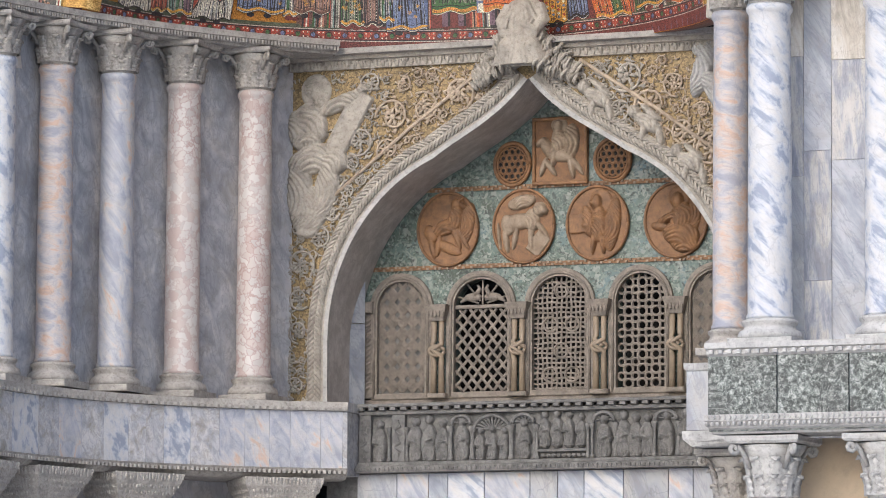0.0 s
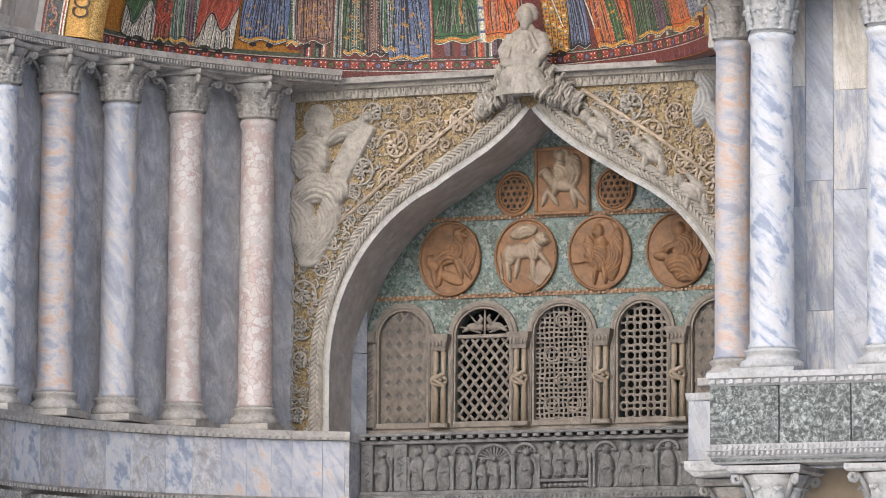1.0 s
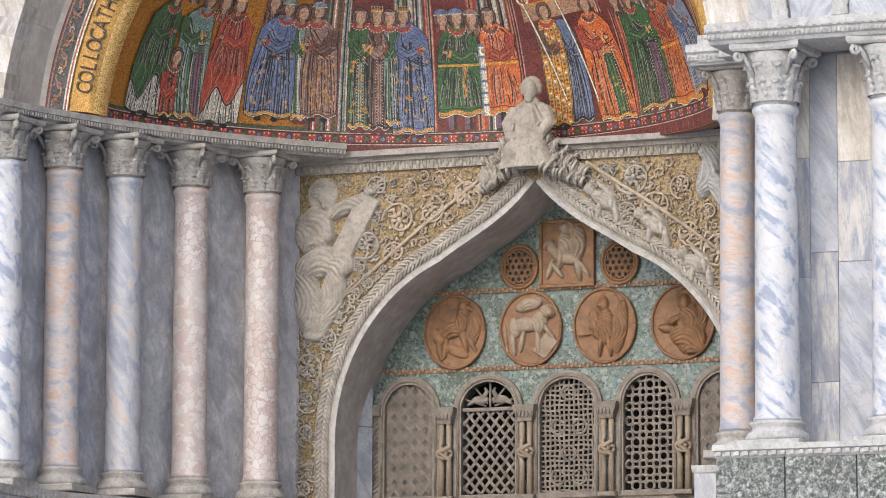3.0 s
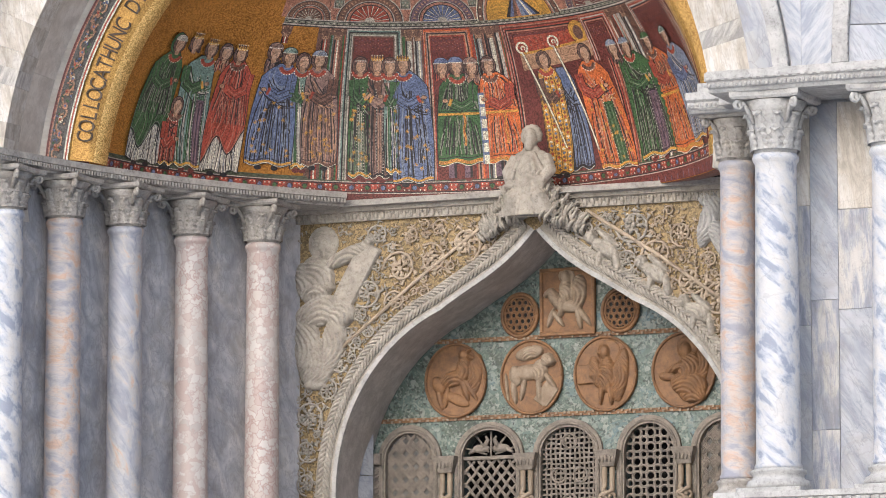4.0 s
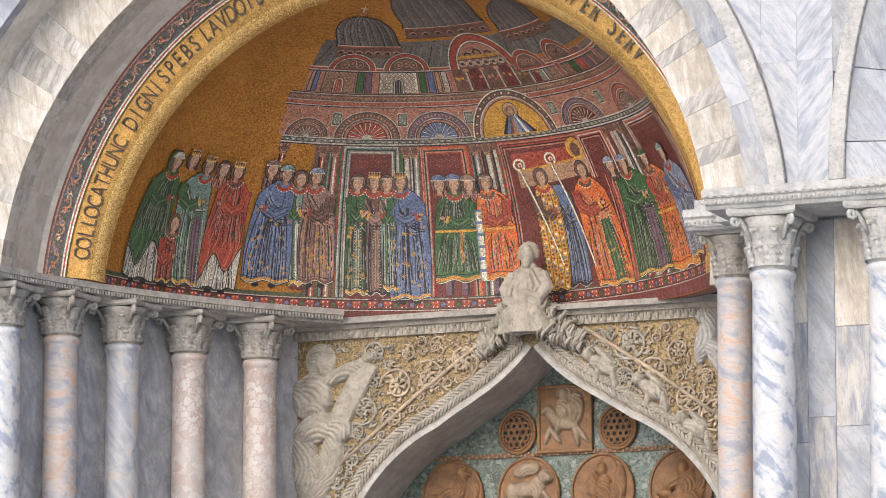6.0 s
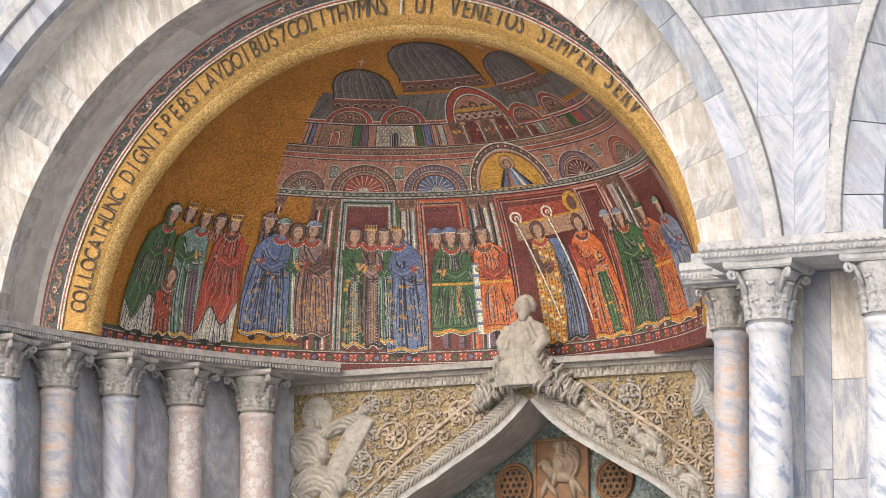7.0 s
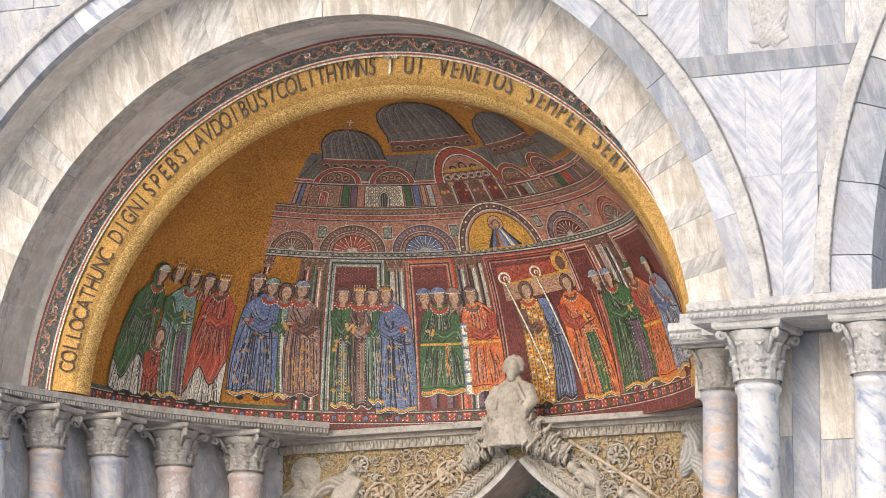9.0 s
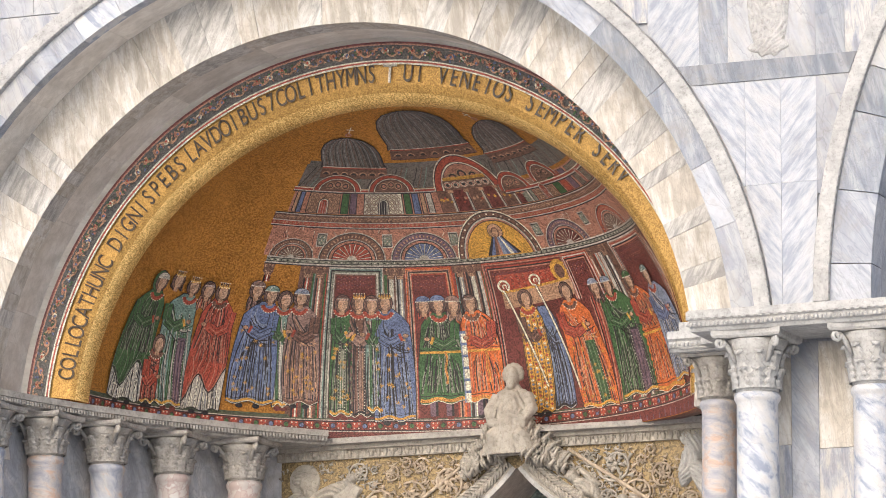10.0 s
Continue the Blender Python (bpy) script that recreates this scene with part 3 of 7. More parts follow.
for (x, y, mat), lab in zip(COLS, labels):
    column(x, y, Z_LEDGE + 0.03, 8.56, 8.98, 0.178, mat, lab, "columns of the niche")

# pier columns
column(3.95, 0.02, Z_LEDGE + 0.06, 8.56, 9.0, 0.175, ORANGE_BAND, "white and orange banded marble column at the pier's corner", "columns of the pier", kind_of=1)
column(4.63, -0.9, Z_LEDGE + 0.05, 8.45, 8.99, 0.200, WHITE_VEIN, "white marble column with slanting blue veins", "columns of the pier", CARVED_WHITE, CARVED_WHITE)
column(5.72, -0.9, Z_LEDGE + 0.05, 8.45, 8.99, 0.200, WHITE_VEIN, "white marble column on the green pedestal", "columns of the pier", CARVED_WHITE, CARVED_WHITE)

# cornice over the niche columns, and the ledge under them
cc = circle3((-3.48, -0.1), (-2.80, 1.85), (-1.58, 3.62))
s0 = math.degrees(math.atan2(-0.4 - cc[1], -3.5 - cc[0])) % 360
s1 = math.degrees(math.atan2(3.62 - cc[1], -1.58 - cc[0])) % 360


def circ_path(c, r, p0, p1, n):
    return [(c[0] + r * math.cos(radians(p0 + (p1 - p0) * i / n)), c[1] + r * math.sin(radians(p0 + (p1 - p0) * i / n))) for i in range(n + 1)]


CORNICE = [(-0.9, 8.98), (-0.06, 8.98), (-0.05, 9.0), (-0.02, 9.01), (0.0, 9.05), (0.03, 9.06), (0.03, 9.12), (-0.9, 9.12)]
bm = bmesh.new()
put_sweep(bm, CORNICE, circ_path(cc, cc[2], s0, s1, 40))
put_box(bm, -1.7, 3.4, 3.70, 4.6, 8.99, 9.05)
cornice = link("cornice", bm, CARVED, label="carved marble cornice above the niche columns", kind="structure")

lc = circle3((-3.25, -0.5), (-2.60, 1.75), (-1.2, 3.05))
l0 = math.degrees(math.atan2(-0.9 - lc[1], -3.4 - lc[0])) % 360
l1 = math.degrees(math.atan2(3.05 - lc[1], -1.2 - lc[0])) % 360
LEDGE = [(-1.2, 4.66), (-0.02, 4.66), (-0.02, 5.24), (-1.2, 5.24)]
bm = bmesh.new()
put_sweep(bm, LEDGE, circ_path(lc, lc[2], l0, l1, 40))
parapet = link("wall_parapet", bm, PARAPET, label="parapet of veined marble slabs under the niche columns", kind="structure")
bm = bmesh.new()
put_sweep(bm, [(-1.2, 5.24), (0.03, 5.24), (0.05, 5.27), (0.05, 5.33), (-1.2, 5.33)], circ_path(lc, lc[2], l0, l1, 40))
put_sweep(bm, [(-1.2, 4.56), (-0.10, 4.56), (-0.07, 4.58), (-0.05, 4.60), (0.03, 4.63), (0.05, 4.66), (-1.2, 4.66)], circ_path(lc, lc[2], l0, l1, 40))
link("trim_ledge", bm, CARVED, label="moulded top and bottom edges of the parapet", kind="structure")

# carved door wall with its ogee opening
def ogee(w, zs, za, n=16):
    """Half outline of the opening, from the springing up to the apex: (distance from the centre line, height)."""
    out = [(w, 5.3), (w, zs)]
    for i in range(1, n + 1):
        a = radians(68 * i / n)
        out.append((w - 1.87 * (1 - math.cos(a)), zs + 1.98 * math.sin(a)))
    x0, z0 = out[-1]
    for i in range(1, n + 1):
        u = i / n
        out.append((x0 * (1 - u), z0 + (za - z0) * (0.95 * u - 0.55 * u * u + 0.6 * u ** 3)))
    return out


HALF = ogee(2.22, 6.05, 8.67)
WL, WR, WT = -2.42, 3.3, 8.97
bm = bmesh.new()
left = [(DX - x, z) for x, z in HALF]
right = [(DX + x, z) for x, z in HALF]
put_prism(bm, [(WL, 5.3)] + left + [(DX, WT), (WL, WT)], DY, TY)
put_prism(bm, [(WR, 5.3), (WR, WT), (DX, WT)] + right[::-1], DY, TY)
door_wall = link("wall_door", bm, REVEAL, label="door wall with an ogee arch opening", kind="structure")

# tympanum slab
bm = bmesh.new()
put_box(bm, -2.6, 3.4, TY + 0.02, TY + 0.3, 6.75, 8.96)
tympanum = link("wall_tympanum", bm, GREEN, label="tympanum faced with mottled green marble", kind="structure")
bm = bmesh.new()
put_box(bm, -1.6, 3.4, 3.45, TY + 0.3, 0, 5.30)
link("wall_frieze", bm, CARVED_DARK, label="carved frieze wall above the door", kind="structure")

bm = bmesh.new()
CORN2 = [(-0.7, 8.99), (0.0, 8.99), (0.02, 9.02), (0.05, 9.03), (0.06, 9.08), (0.09, 9.1), (0.09, 9.17), (-0.7, 9.17)]
put_sweep(bm, [(o, z + 0.004) for o, z in CORN2], [(4.16, 0.6), (4.16, -1.22)])
put_sweep(bm, CORN2, [(4.12, -1.22), (6.6, -1.22)])
put_sweep(bm, [(min(o, 0.09) if o > 0 else max(o, -0.4), z - 0.004) for o, z in CORN2], [(3.66, 1.2), (3.66, -0.32)])
put_sweep(bm, [(o, z - 0.01) for o, z in CORN2], [(3.6, -0.32), (4.2, -0.32)])
put_box(bm, 3.72, 4.56, -0.25, 0.8, 9.0, 9.165)
put_box(bm, 3.98, 4.56, -0.56, 0.0, 9.0, 9.28)
put_box(bm, 3.69, 4.10, -0.36, -0.01, 9.0, 9.25, 0, 0.01)
link("cornice_pier", bm, CARVED_WHITE, label="carved white marble cornice of the pier", kind="structure")


# ---- mosaic picture in the half dome: az runs round the wall from its western side, el up the vault, in degrees ----
def tone(name, c, cell=100.0):
    return tesserae(name, tuple(x * 0.58 for x in c), tuple(min(1, x * 1.95) for x in c), 0.0, 0.42, cell, 4.0)


PAL = {
    "red": tone("red_mosaic", (0.30, 0.062, 0.038)), "orange": tone("orange_mosaic", (0.46, 0.12, 0.035)), "dark": tone("dark_mosaic", (0.030, 0.026, 0.028)),
    "green": tone("green_mosaic", (0.050, 0.105, 0.042)), "pale": tone("pale_grey_mosaic", (0.38, 0.35, 0.30)), "blue": tone("blue_mosaic", (0.11, 0.14, 0.24)),
    "grey": tone("blue_grey_mosaic", (0.22, 0.22, 0.22)), "brown": tone("brown_mosaic", (0.14, 0.075, 0.055)), "flesh": tone("tan_mosaic", (0.36, 0.215, 0.135)),
    "gold": tone("yellow_mosaic", (0.46, 0.25, 0.05)), "maroon": tone("maroon_mosaic", (0.125, 0.036, 0.030)),
    "lead": tone("lead_grey_mosaic", (0.13, 0.115, 0.10)), "teal": tone("teal_mosaic", (0.15, 0.22, 0.19)), "plum": tone("plum_mosaic", (0.13, 0.085, 0.11)),
    "sage": tone("sage_mosaic", (0.19, 0.195, 0.15)), "face": tone("pale_tan_mosaic", (0.37, 0.24, 0.165)), "rose": tone("rose_mosaic", (0.34, 0.16, 0.11)), "sky": tone("pale_blue_mosaic", (0.19, 0.22, 0.285)),
    "cream": tone("cream_mosaic", (0.58, 0.50, 0.40)), "mauve": tone("mauve_mosaic", (0.22, 0.145, 0.125)), "verge": tone("dark_green_mosaic", (0.075, 0.085, 0.055)), "slate": tone("slate_mosaic", (0.085, 0.078, 0.07)),
}
conch.data.materials.append(PAL["maroon"])
TONES = list(PAL)
PMATS = [PAL[k] for k in TONES]
MI = {k: i for i, k in enumerate(TONES)}


def on_dome(az, el, lift):
    a, e, r = radians(az), radians(el), SR - lift * 0.55
    return (SX - r * math.cos(e) * math.cos(a), SY + r * math.cos(e) * math.sin(a), SZ + r * math.sin(e))


def put_quad(bm, pts, lift, key):
    add(bm, [on_dome(a, e, lift) for a, e in pts], [tuple(reversed(range(len(pts))))], MI[key])


def put_strip(bm, a0, a1, e0, e1, lift, key, step=2.5):
    na, ne = max(1, round(abs(a1 - a0) / step)), max(1, round(abs(e1 - e0) / step))
    v = [on_dome(a0 + (a1 - a0) * i / na, e0 + (e1 - e0) * j / ne, lift) for j in range(ne + 1) for i in range(na + 1)]
    add(bm, v, [(j * (na + 1) + i, (j + 1) * (na + 1) + i, (j + 1) * (na + 1) + i + 1, j * (na + 1) + i + 1) for j in range(ne) for i in range(na)], MI[key])


def put_ring(bm, ca, ce, r0, r1, lift, key, t0=0, t1=180, n=14, tall=1.0):
    k = 1 / math.cos(radians(ce))
    m = max(1, round((r1 - r0) / 2.2))
    if m > 1:
        for j in range(m):
            put_ring(bm, ca, ce, r0 + (r1 - r0) * j / m, r0 + (r1 - r0) * (j + 1) / m, lift, key, t0, t1, n, tall)
        return
    for i in range(n):
        a, b = radians(t0 + (t1 - t0) * i / n), radians(t0 + (t1 - t0) * (i + 1) / n)
        put_quad(bm, [(ca + r0 * math.cos(a) * k, ce + r0 * math.sin(a) * tall), (ca + r1 * math.cos(a) * k, ce + r1 * math.sin(a) * tall), (ca + r1 * math.cos(b) * k, ce + r1 * math.sin(b) * tall), (ca + r0 * math.cos(b) * k, ce + r0 * math.sin(b) * tall)][::-1], lift, key)


def put_disc(bm, ca, ce, r, lift, key, tall=1.0, n=12, t0=0, t1=360):
    put_ring(bm, ca, ce, 0.02, r, lift, key, t0, t1, n, tall)


def mosaic(name, bm, label=""):
    return part(name, bm, PMATS, conch, label)


# border along the foot of the picture: green verge, then red squares, white dots and blue jewels between pale lines
bm = bmesh.new()
put_strip(bm, 6, 178, 4.7, 8.3, 0.004, "maroon")
for k in range(35):
    a = 108 + 2 * k
    put_strip(bm, a, a + 2, foot_of(a) + 0.1, 4.75, 0.004, "maroon")
    put_strip(bm, a + 0.8, a + 1.1, foot_of(a) + 0.2, 6.0, 0.006, "plum")
put_strip(bm, 4, 172, 8.3, 9.1, 0.004, "verge")
for e in (6.2, 8.2):
    put_strip(bm, 6, 178, e, e + 0.16, 0.007, "pale")
    put_strip(bm, 6, 178, e + (0.2 if e < 7 else -0.22), e + (0.36 if e < 7 else -0.06), 0.007, "dark")
a, i = 6, 0
while a < 176:
    if i % 2:
        put_disc(bm, a, 7.25, 0.58, 0.007, "dark", 1.0, 8)
        put_disc(bm, a, 7.25, 0.42, 0.010, ("blue", "green")[i // 2 % 2], 1.0, 8)
    else:
        put_strip(bm, a - 0.75, a + 0.75, 6.6, 7.95, 0.007, "red", 2)
        for da, de in ((-0.4, -0.4), (0.4, -0.4), (-0.4, 0.4), (0.4, 0.4)):
            put_disc(bm, a + da, 7.27 + de, 0.15, 0.010, "cream", 1, 6)
    a += 1.45
    i += 1
mosaic("border", bm, "dark red mosaic border with a row of jewels")


def put_line(bm, pts, w, lift, key):
    """A thin line through points of the vault."""
    for (a0, e0), (a1, e1) in zip(pts, pts[1:]):
        c = math.cos(radians((e0 + e1) / 2))
        dx, dz = (a1 - a0) * c, e1 - e0
        d = math.hypot(dx, dz) or 1
        ox, oz = -dz / d * w / c / 2, dx / d * w / 2
        put_quad(bm, [(a0 - ox, e0 - oz), (a1 - ox, e1 - oz), (a1 + ox, e1 + oz), (a0 + ox, e0 + oz)], lift, key)


def put_dots(bm, a0, a1, e, step, r, lift, *keys):
    k = 0
    while a0 + k * step < a1:
        put_disc(bm, a0 + k * step, e, r, lift, keys[k % len(keys)], 1.0, 6)
        k += 1


def put_pillar(bm, a, w, e0, e1, key):
    """A shaded shaft with a base and a leafy capital."""
    put_strip(bm, a - w, a + w, e0, e1 - 2.6, 0.008, key)
    put_strip(bm, a - w, a - w * 0.55, e0, e1 - 2.6, 0.010, "dark")
    put_strip(bm, a - w * 0.1, a + w * 0.3, e0, e1 - 2.6, 0.010, "cream")
    put_strip(bm, a + w * 0.7, a + w, e0, e1 - 2.6, 0.010, "brown")
    put_quad(bm, [(a - w, e1 - 2.6), (a + w, e1 - 2.6), (a + w * 1.9, e1), (a - w * 1.9, e1)], 0.011, "brown")
    for j in range(3):
        for q in (-1, 0, 1):
            put_ring(bm, a + q * w * (0.55 + 0.25 * j), e1 - 2.2 + 0.75 * j, 0.10, 0.26, 0.013, "flesh", 20, 330, 7, 1.3)
    put_strip(bm, a - w * 1.9, a + w * 1.9, e1 - 0.1, e1 + 0.14, 0.013, "pale", 2)


# the painted church: lower storey with pillars and doors behind the groups
bm = bmesh.new()
put_strip(bm, 50.6, 172, 8.6, 37.2, 0.003, "brown")
put_strip(bm, 42.0, 44.4, 35.2, 37.4, 0.005, "brown")
for a, key in ((43.2, "red"), (52.4, "red"), (55.2, "rose"), (70.9, "pale"), (72.9, "grey"), (86.5, "grey"), (89.2, "pale"), (122.0, "rose"), (127.6, "grey"), (148.5, "rose"), (152.5, "grey")):
    put_pillar(bm, a, 0.78, 33.4 if a < 44 else 8.6, 37.2, key)
r5 = random.Random(11)
for lo, hi in ((53.6, 54.2), (56.3, 56.9), (69.4, 70.0), (71.8, 72.1), (84.9, 85.6), (87.5, 88.2), (90.2, 91.8), (118.6, 121.0), (123.2, 126.5), (149.8, 151.4), (154, 170)):
    a = lo
    while a < hi:
        w = r5.uniform(0.22, 0.5)
        put_strip(bm, a, min(hi, a + w), 8.6, 35.5, 0.006, r5.choice(["pale", "red", "maroon", "rose", "green", "dark", "teal"]))
        a += w
mosaic("pillars", bm, "row of shaded mosaic pillars with leafy capitals")
for lo, hi, seq in ((57.0, 69.2, ("pale", "teal", "dark", "sage", "pale", "brown", "maroon")), (73.8, 84.8, ("red", "orange", "rose", "dark", "flesh", "red", "maroon")), (91.8, 118.4, ("red", "rose", "maroon", "red", "dark", "rose", "maroon")), (113.0, 122.0, ("rose", "red", "pale", "red", "dark", "rose", "maroon")), (130.5, 148.0, ("pale", "rose", "red", "pale", "dark", "rose", "maroon"))):
    bm = bmesh.new()
    lift = 0.010 if lo != 113.0 else 0.026
    base = 8.6 if lo != 113.0 else 28.0
    for k, key in enumerate(seq):
        put_strip(bm, lo + 0.30 * k, hi - 0.30 * k, base, 36.9 - 0.26 * k, lift + 0.002 * k, key)
        put_strip(bm, lo + 0.30 * k, lo + 0.30 * k + 0.07, base, 36.9 - 0.26 * k, lift + 0.002 * k + 0.001, "pale" if k % 2 else "dark")
    a, q = lo + 2.4, 0
    while a < hi - 2.2:
        for e in range(5):
            put_disc(bm, a, 32.6 + 0.55 * e + 0.27 * (q % 2), 0.11, lift + 0.016, "rose" if (q + e) % 2 else "plum", 1, 5)
        a += 0.6
        q += 1
    mosaic("painted_door", bm, "mosaic door in nested striped frames")
# entablature and the wall between the lunettes
bm = bmesh.new()
for e0, e1, key in ((36.95, 37.15, "dark"), (37.15, 37.45, "pale"), (37.45, 37.6, "dark"), (37.6, 38.15, "sage"), (38.15, 38.3, "dark"), (38.3, 38.6, "pale")):
    put_strip(bm, 42.0, 172, e0, e1, 0.014, key)
put_dots(bm, 42.6, 170, 37.88, 0.75, 0.17, 0.017, "dark", "pale")
put_strip(bm, 41.0, 172, 38.6, 45.0, 0.004, "rose")
for k in range(150):
    a, e = r5.uniform(42, 165), r5.uniform(38.8, 44.6)
    put_line(bm, [(a, e), (a + r5.uniform(-0.8, 0.8), e + r5.uniform(0.6, 1.6))], 0.1, 0.006, r5.choice(["cream", "pale", "dark", "maroon", "cream"]))
for a in (54.4, 70.4, 87.0, 110.4, 128.0):
    for g, key, lift in ((1.25, "pale", 0.008), (1.05, "dark", 0.010), (0.9, "sage", 0.012)):
        put_strip(bm, a - g, a + g, 42.4 - g * 1.15, 42.4 + g * 1.15, lift, key, 3)
    for k in range(9):
        put_disc(bm, a - 0.5 + 0.5 * (k % 3), 41.8 + 0.6 * (k // 3), 0.16, 0.014, "teal" if k % 2 else "pale", 1, 5)
for e0, e1, key in ((44.9, 45.1, "dark"), (45.1, 45.3, "pale"), (45.3, 46.1, "red"), (46.1, 46.3, "pale"), (46.3, 47.6, "brown"), (47.6, 47.8, "pale"), (47.8, 48.0, "dark")):
    put_strip(bm, 40.2, 166, e0, e1, 0.014, key)
a = 40.5
while a < 164:
    put_ring(bm, a + 0.45, 45.75, 0.14, 0.27, 0.017, "flesh", 0, 360, 7)
    put_ring(bm, a + 0.45, 46.6, 0.20, 0.30, 0.017, "flesh", 0, 180, 5, 2.4)
    put_strip(bm, a + 0.95, a + 1.07, 46.35, 47.55, 0.017, "flesh", 2)
    a += 1.1
mosaic("painted_cornice", bm, "mosaic cornices and wall between the lunettes")
for ca, r, inner, rim in ((47.6, 4.2, "brown", "brown"), (62, 6.2, "red", "brown"), (78.9, 6.1, "blue", "plum"), (118.6, 5.6, "maroon", "plum"), (139.0, 5.6, "brown", "red")):
    bm = bmesh.new()
    for f, key, lift in ((1.0, "pale", 0.017), (0.965, "dark", 0.018), (0.94, rim, 0.0195), (0.74, "pale", 0.021), (0.71, "dark", 0.0225), (0.68, "rose", 0.024), (0.60, "dark", 0.0255), (0.57, inner, 0.027)):
        put_disc(bm, ca, 38.6, r * f, lift, key, 0.92, 20, 0, 180)
    for t in range(4, 180, 8):
        put_ring(bm, ca, 38.6, r * 0.80, r * 0.88, 0.022, "flesh" if t % 16 else "pale", t - 1.6, t + 1.6, 1, 0.92)
    for t in range(9, 180, 18):
        put_ring(bm, ca, 38.6, r * 0.12, r * 0.56, 0.029, "cream", t - 1.5, t + 1.5, 1, 0.92)
        put_ring(bm, ca, 38.6, r * 0.12, r * 0.56, 0.028, "dark", t + 1.5, t + 3.5, 1, 0.92)
    put_disc(bm, ca, 38.6, r * 0.15, 0.031, "pale", 0.92, 8, 0, 180)
    mosaic("lunette", bm, "mosaic lunette with spokes like a fan")
# the large golden lunette over the main door
bm = bmesh.new()
for r, key, lift in ((8.7, "cream", 0.026), (8.45, "dark", 0.028), (8.3, "brown", 0.030), (7.55, "dark", 0.032), (7.4, "pale", 0.034), (7.1, "rose", 0.036), (6.8, "dark", 0.037), (6.65, "gold", 0.038)):
    put_disc(bm, 98.2, 38.2, r, lift, key, 1.12, 26, 0, 180)
for t in range(6, 180, 12):
    put_disc(bm, 98.2 + 7.95 * math.cos(radians(t)) / math.cos(radians(38.2)), 38.2 + 7.95 * 1.12 * math.sin(radians(t)), 0.2, 0.033, "cream", 1, 6)
put_disc(bm, 98.6, 43.4, 1.55, 0.041, "dark", 1.1, 14)
put_disc(bm, 98.6, 43.4, 1.42, 0.042, "flesh", 1.1, 14)
put_disc(bm, 98.6, 43.2, 0.85, 0.044, "brown", 1.3)
put_disc(bm, 98.6, 43.1, 0.6, 0.046, "flesh", 1.4)
for k, key in enumerate(("dark", "blue", "brown", "rose", "sky", "blue", "cream", "blue", "dark")):
    put_quad(bm, [(94.6 + k * 1.0, 38.5), (95.6 + k * 1.0, 38.5), (97.6 + k * 0.3, 42.3), (97.2 + k * 0.3, 42.3)], 0.043, key)
mosaic("lunette", bm, "large golden mosaic lunette with a plain blue form")
# upper storey: panels of lozenges, small columns and an arcade
bm = bmesh.new()
put_strip(bm, 43.6, 160, 48.0, 53.2, 0.005, "rose")
for a0, a1, key in ((44.6, 45.4, "flesh"), (45.8, 46.8, "blue"), (48.6, 57.4, "flesh"), (58.2, 60.0, "green"), (60.6, 62.2, "plum"), (64.6, 75.2, "cream"), (76.0, 77.6, "green"), (78.4, 80.0, "blue"), (80.8, 81.8, "flesh"), (82.6, 84.0, "pale"), (113, 117, "sage"), (118, 126, "flesh"), (127, 130, "green"), (131, 134, "red"), (135, 138, "plum"), (140, 150, "sage")):
    put_strip(bm, a0 - 0.25, a1 + 0.25, 48.1, 52.9, 0.007, "dark")
    put_strip(bm, a0, a1, 48.2, 52.8, 0.009, key)
    if a1 - a0 > 6:
        for j in range(6):
            a = a0 + 0.3 + 0.65 * (j % 2)
            while a < a1 - 0.7:
                e = 48.7 + j * 0.72
                put_quad(bm, [(a - 0.3, e), (a + 0.35, e - 0.58), (a + 1.0, e), (a + 0.35, e + 0.58)], 0.011, "brown")
                put_quad(bm, [(a - 0.02, e), (a + 0.35, e - 0.34), (a + 0.72, e), (a + 0.35, e + 0.34)], 0.012, key)
                a += 1.3
        m = (a0 + a1) / 2
        for g, kk, lift in ((1.5, "dark", 0.014), (1.3, "cream", 0.015), (1.05, "dark" if key == "cream" else "red", 0.016)):
            put_strip(bm, m - g, m + g, 48.2, 50.6, lift, kk, 3)
            put_disc(bm, m, 50.6, g * 0.62, lift, kk, 1.1, 10, 0, 180)
        for q in (-0.5, 0.2, 0.8):
            put_strip(bm, m + q - 0.06, m + q + 0.06, 48.2, 51.0, 0.018, "pale", 3)
for k, a in enumerate(range(86, 112, 5)):
    put_strip(bm, a, a + 4.6, 48.1, 53.4, 0.008, "maroon" if k % 2 else "brown")
    for q in range(6):
        put_disc(bm, a + 0.8 + 0.6 * q, 49.2 + 2.4 * r5.random(), 0.3, 0.0095, r5.choice(["gold", "flesh", "red"]), 1.2, 6)
    put_strip(bm, a + 4.0, a + 4.9, 48.1, 52.6, 0.011, "pale")
    put_strip(bm, a + 4.6, a + 4.9, 48.1, 52.6, 0.012, "dark")
    put_strip(bm, a + 3.6, a + 5.3, 52.4, 53.3, 0.012, "flesh")
for e0, e1, key in ((52.9, 53.1, "dark"), (53.1, 53.35, "pale"), (53.35, 53.8, "red"), (53.8, 54.0, "cream")):
    put_strip(bm, 42.8, 86, e0, e1, 0.014, key)
    put_strip(bm, 108, 158, e0 - 2.2, e1 - 2.2, 0.014, key)
put_strip(bm, 43.6, 156, 54.0, 59.6, 0.003, "lead")
put_strip(bm, 44.2, 112, 57.0, 60.6, 0.002, "lead")
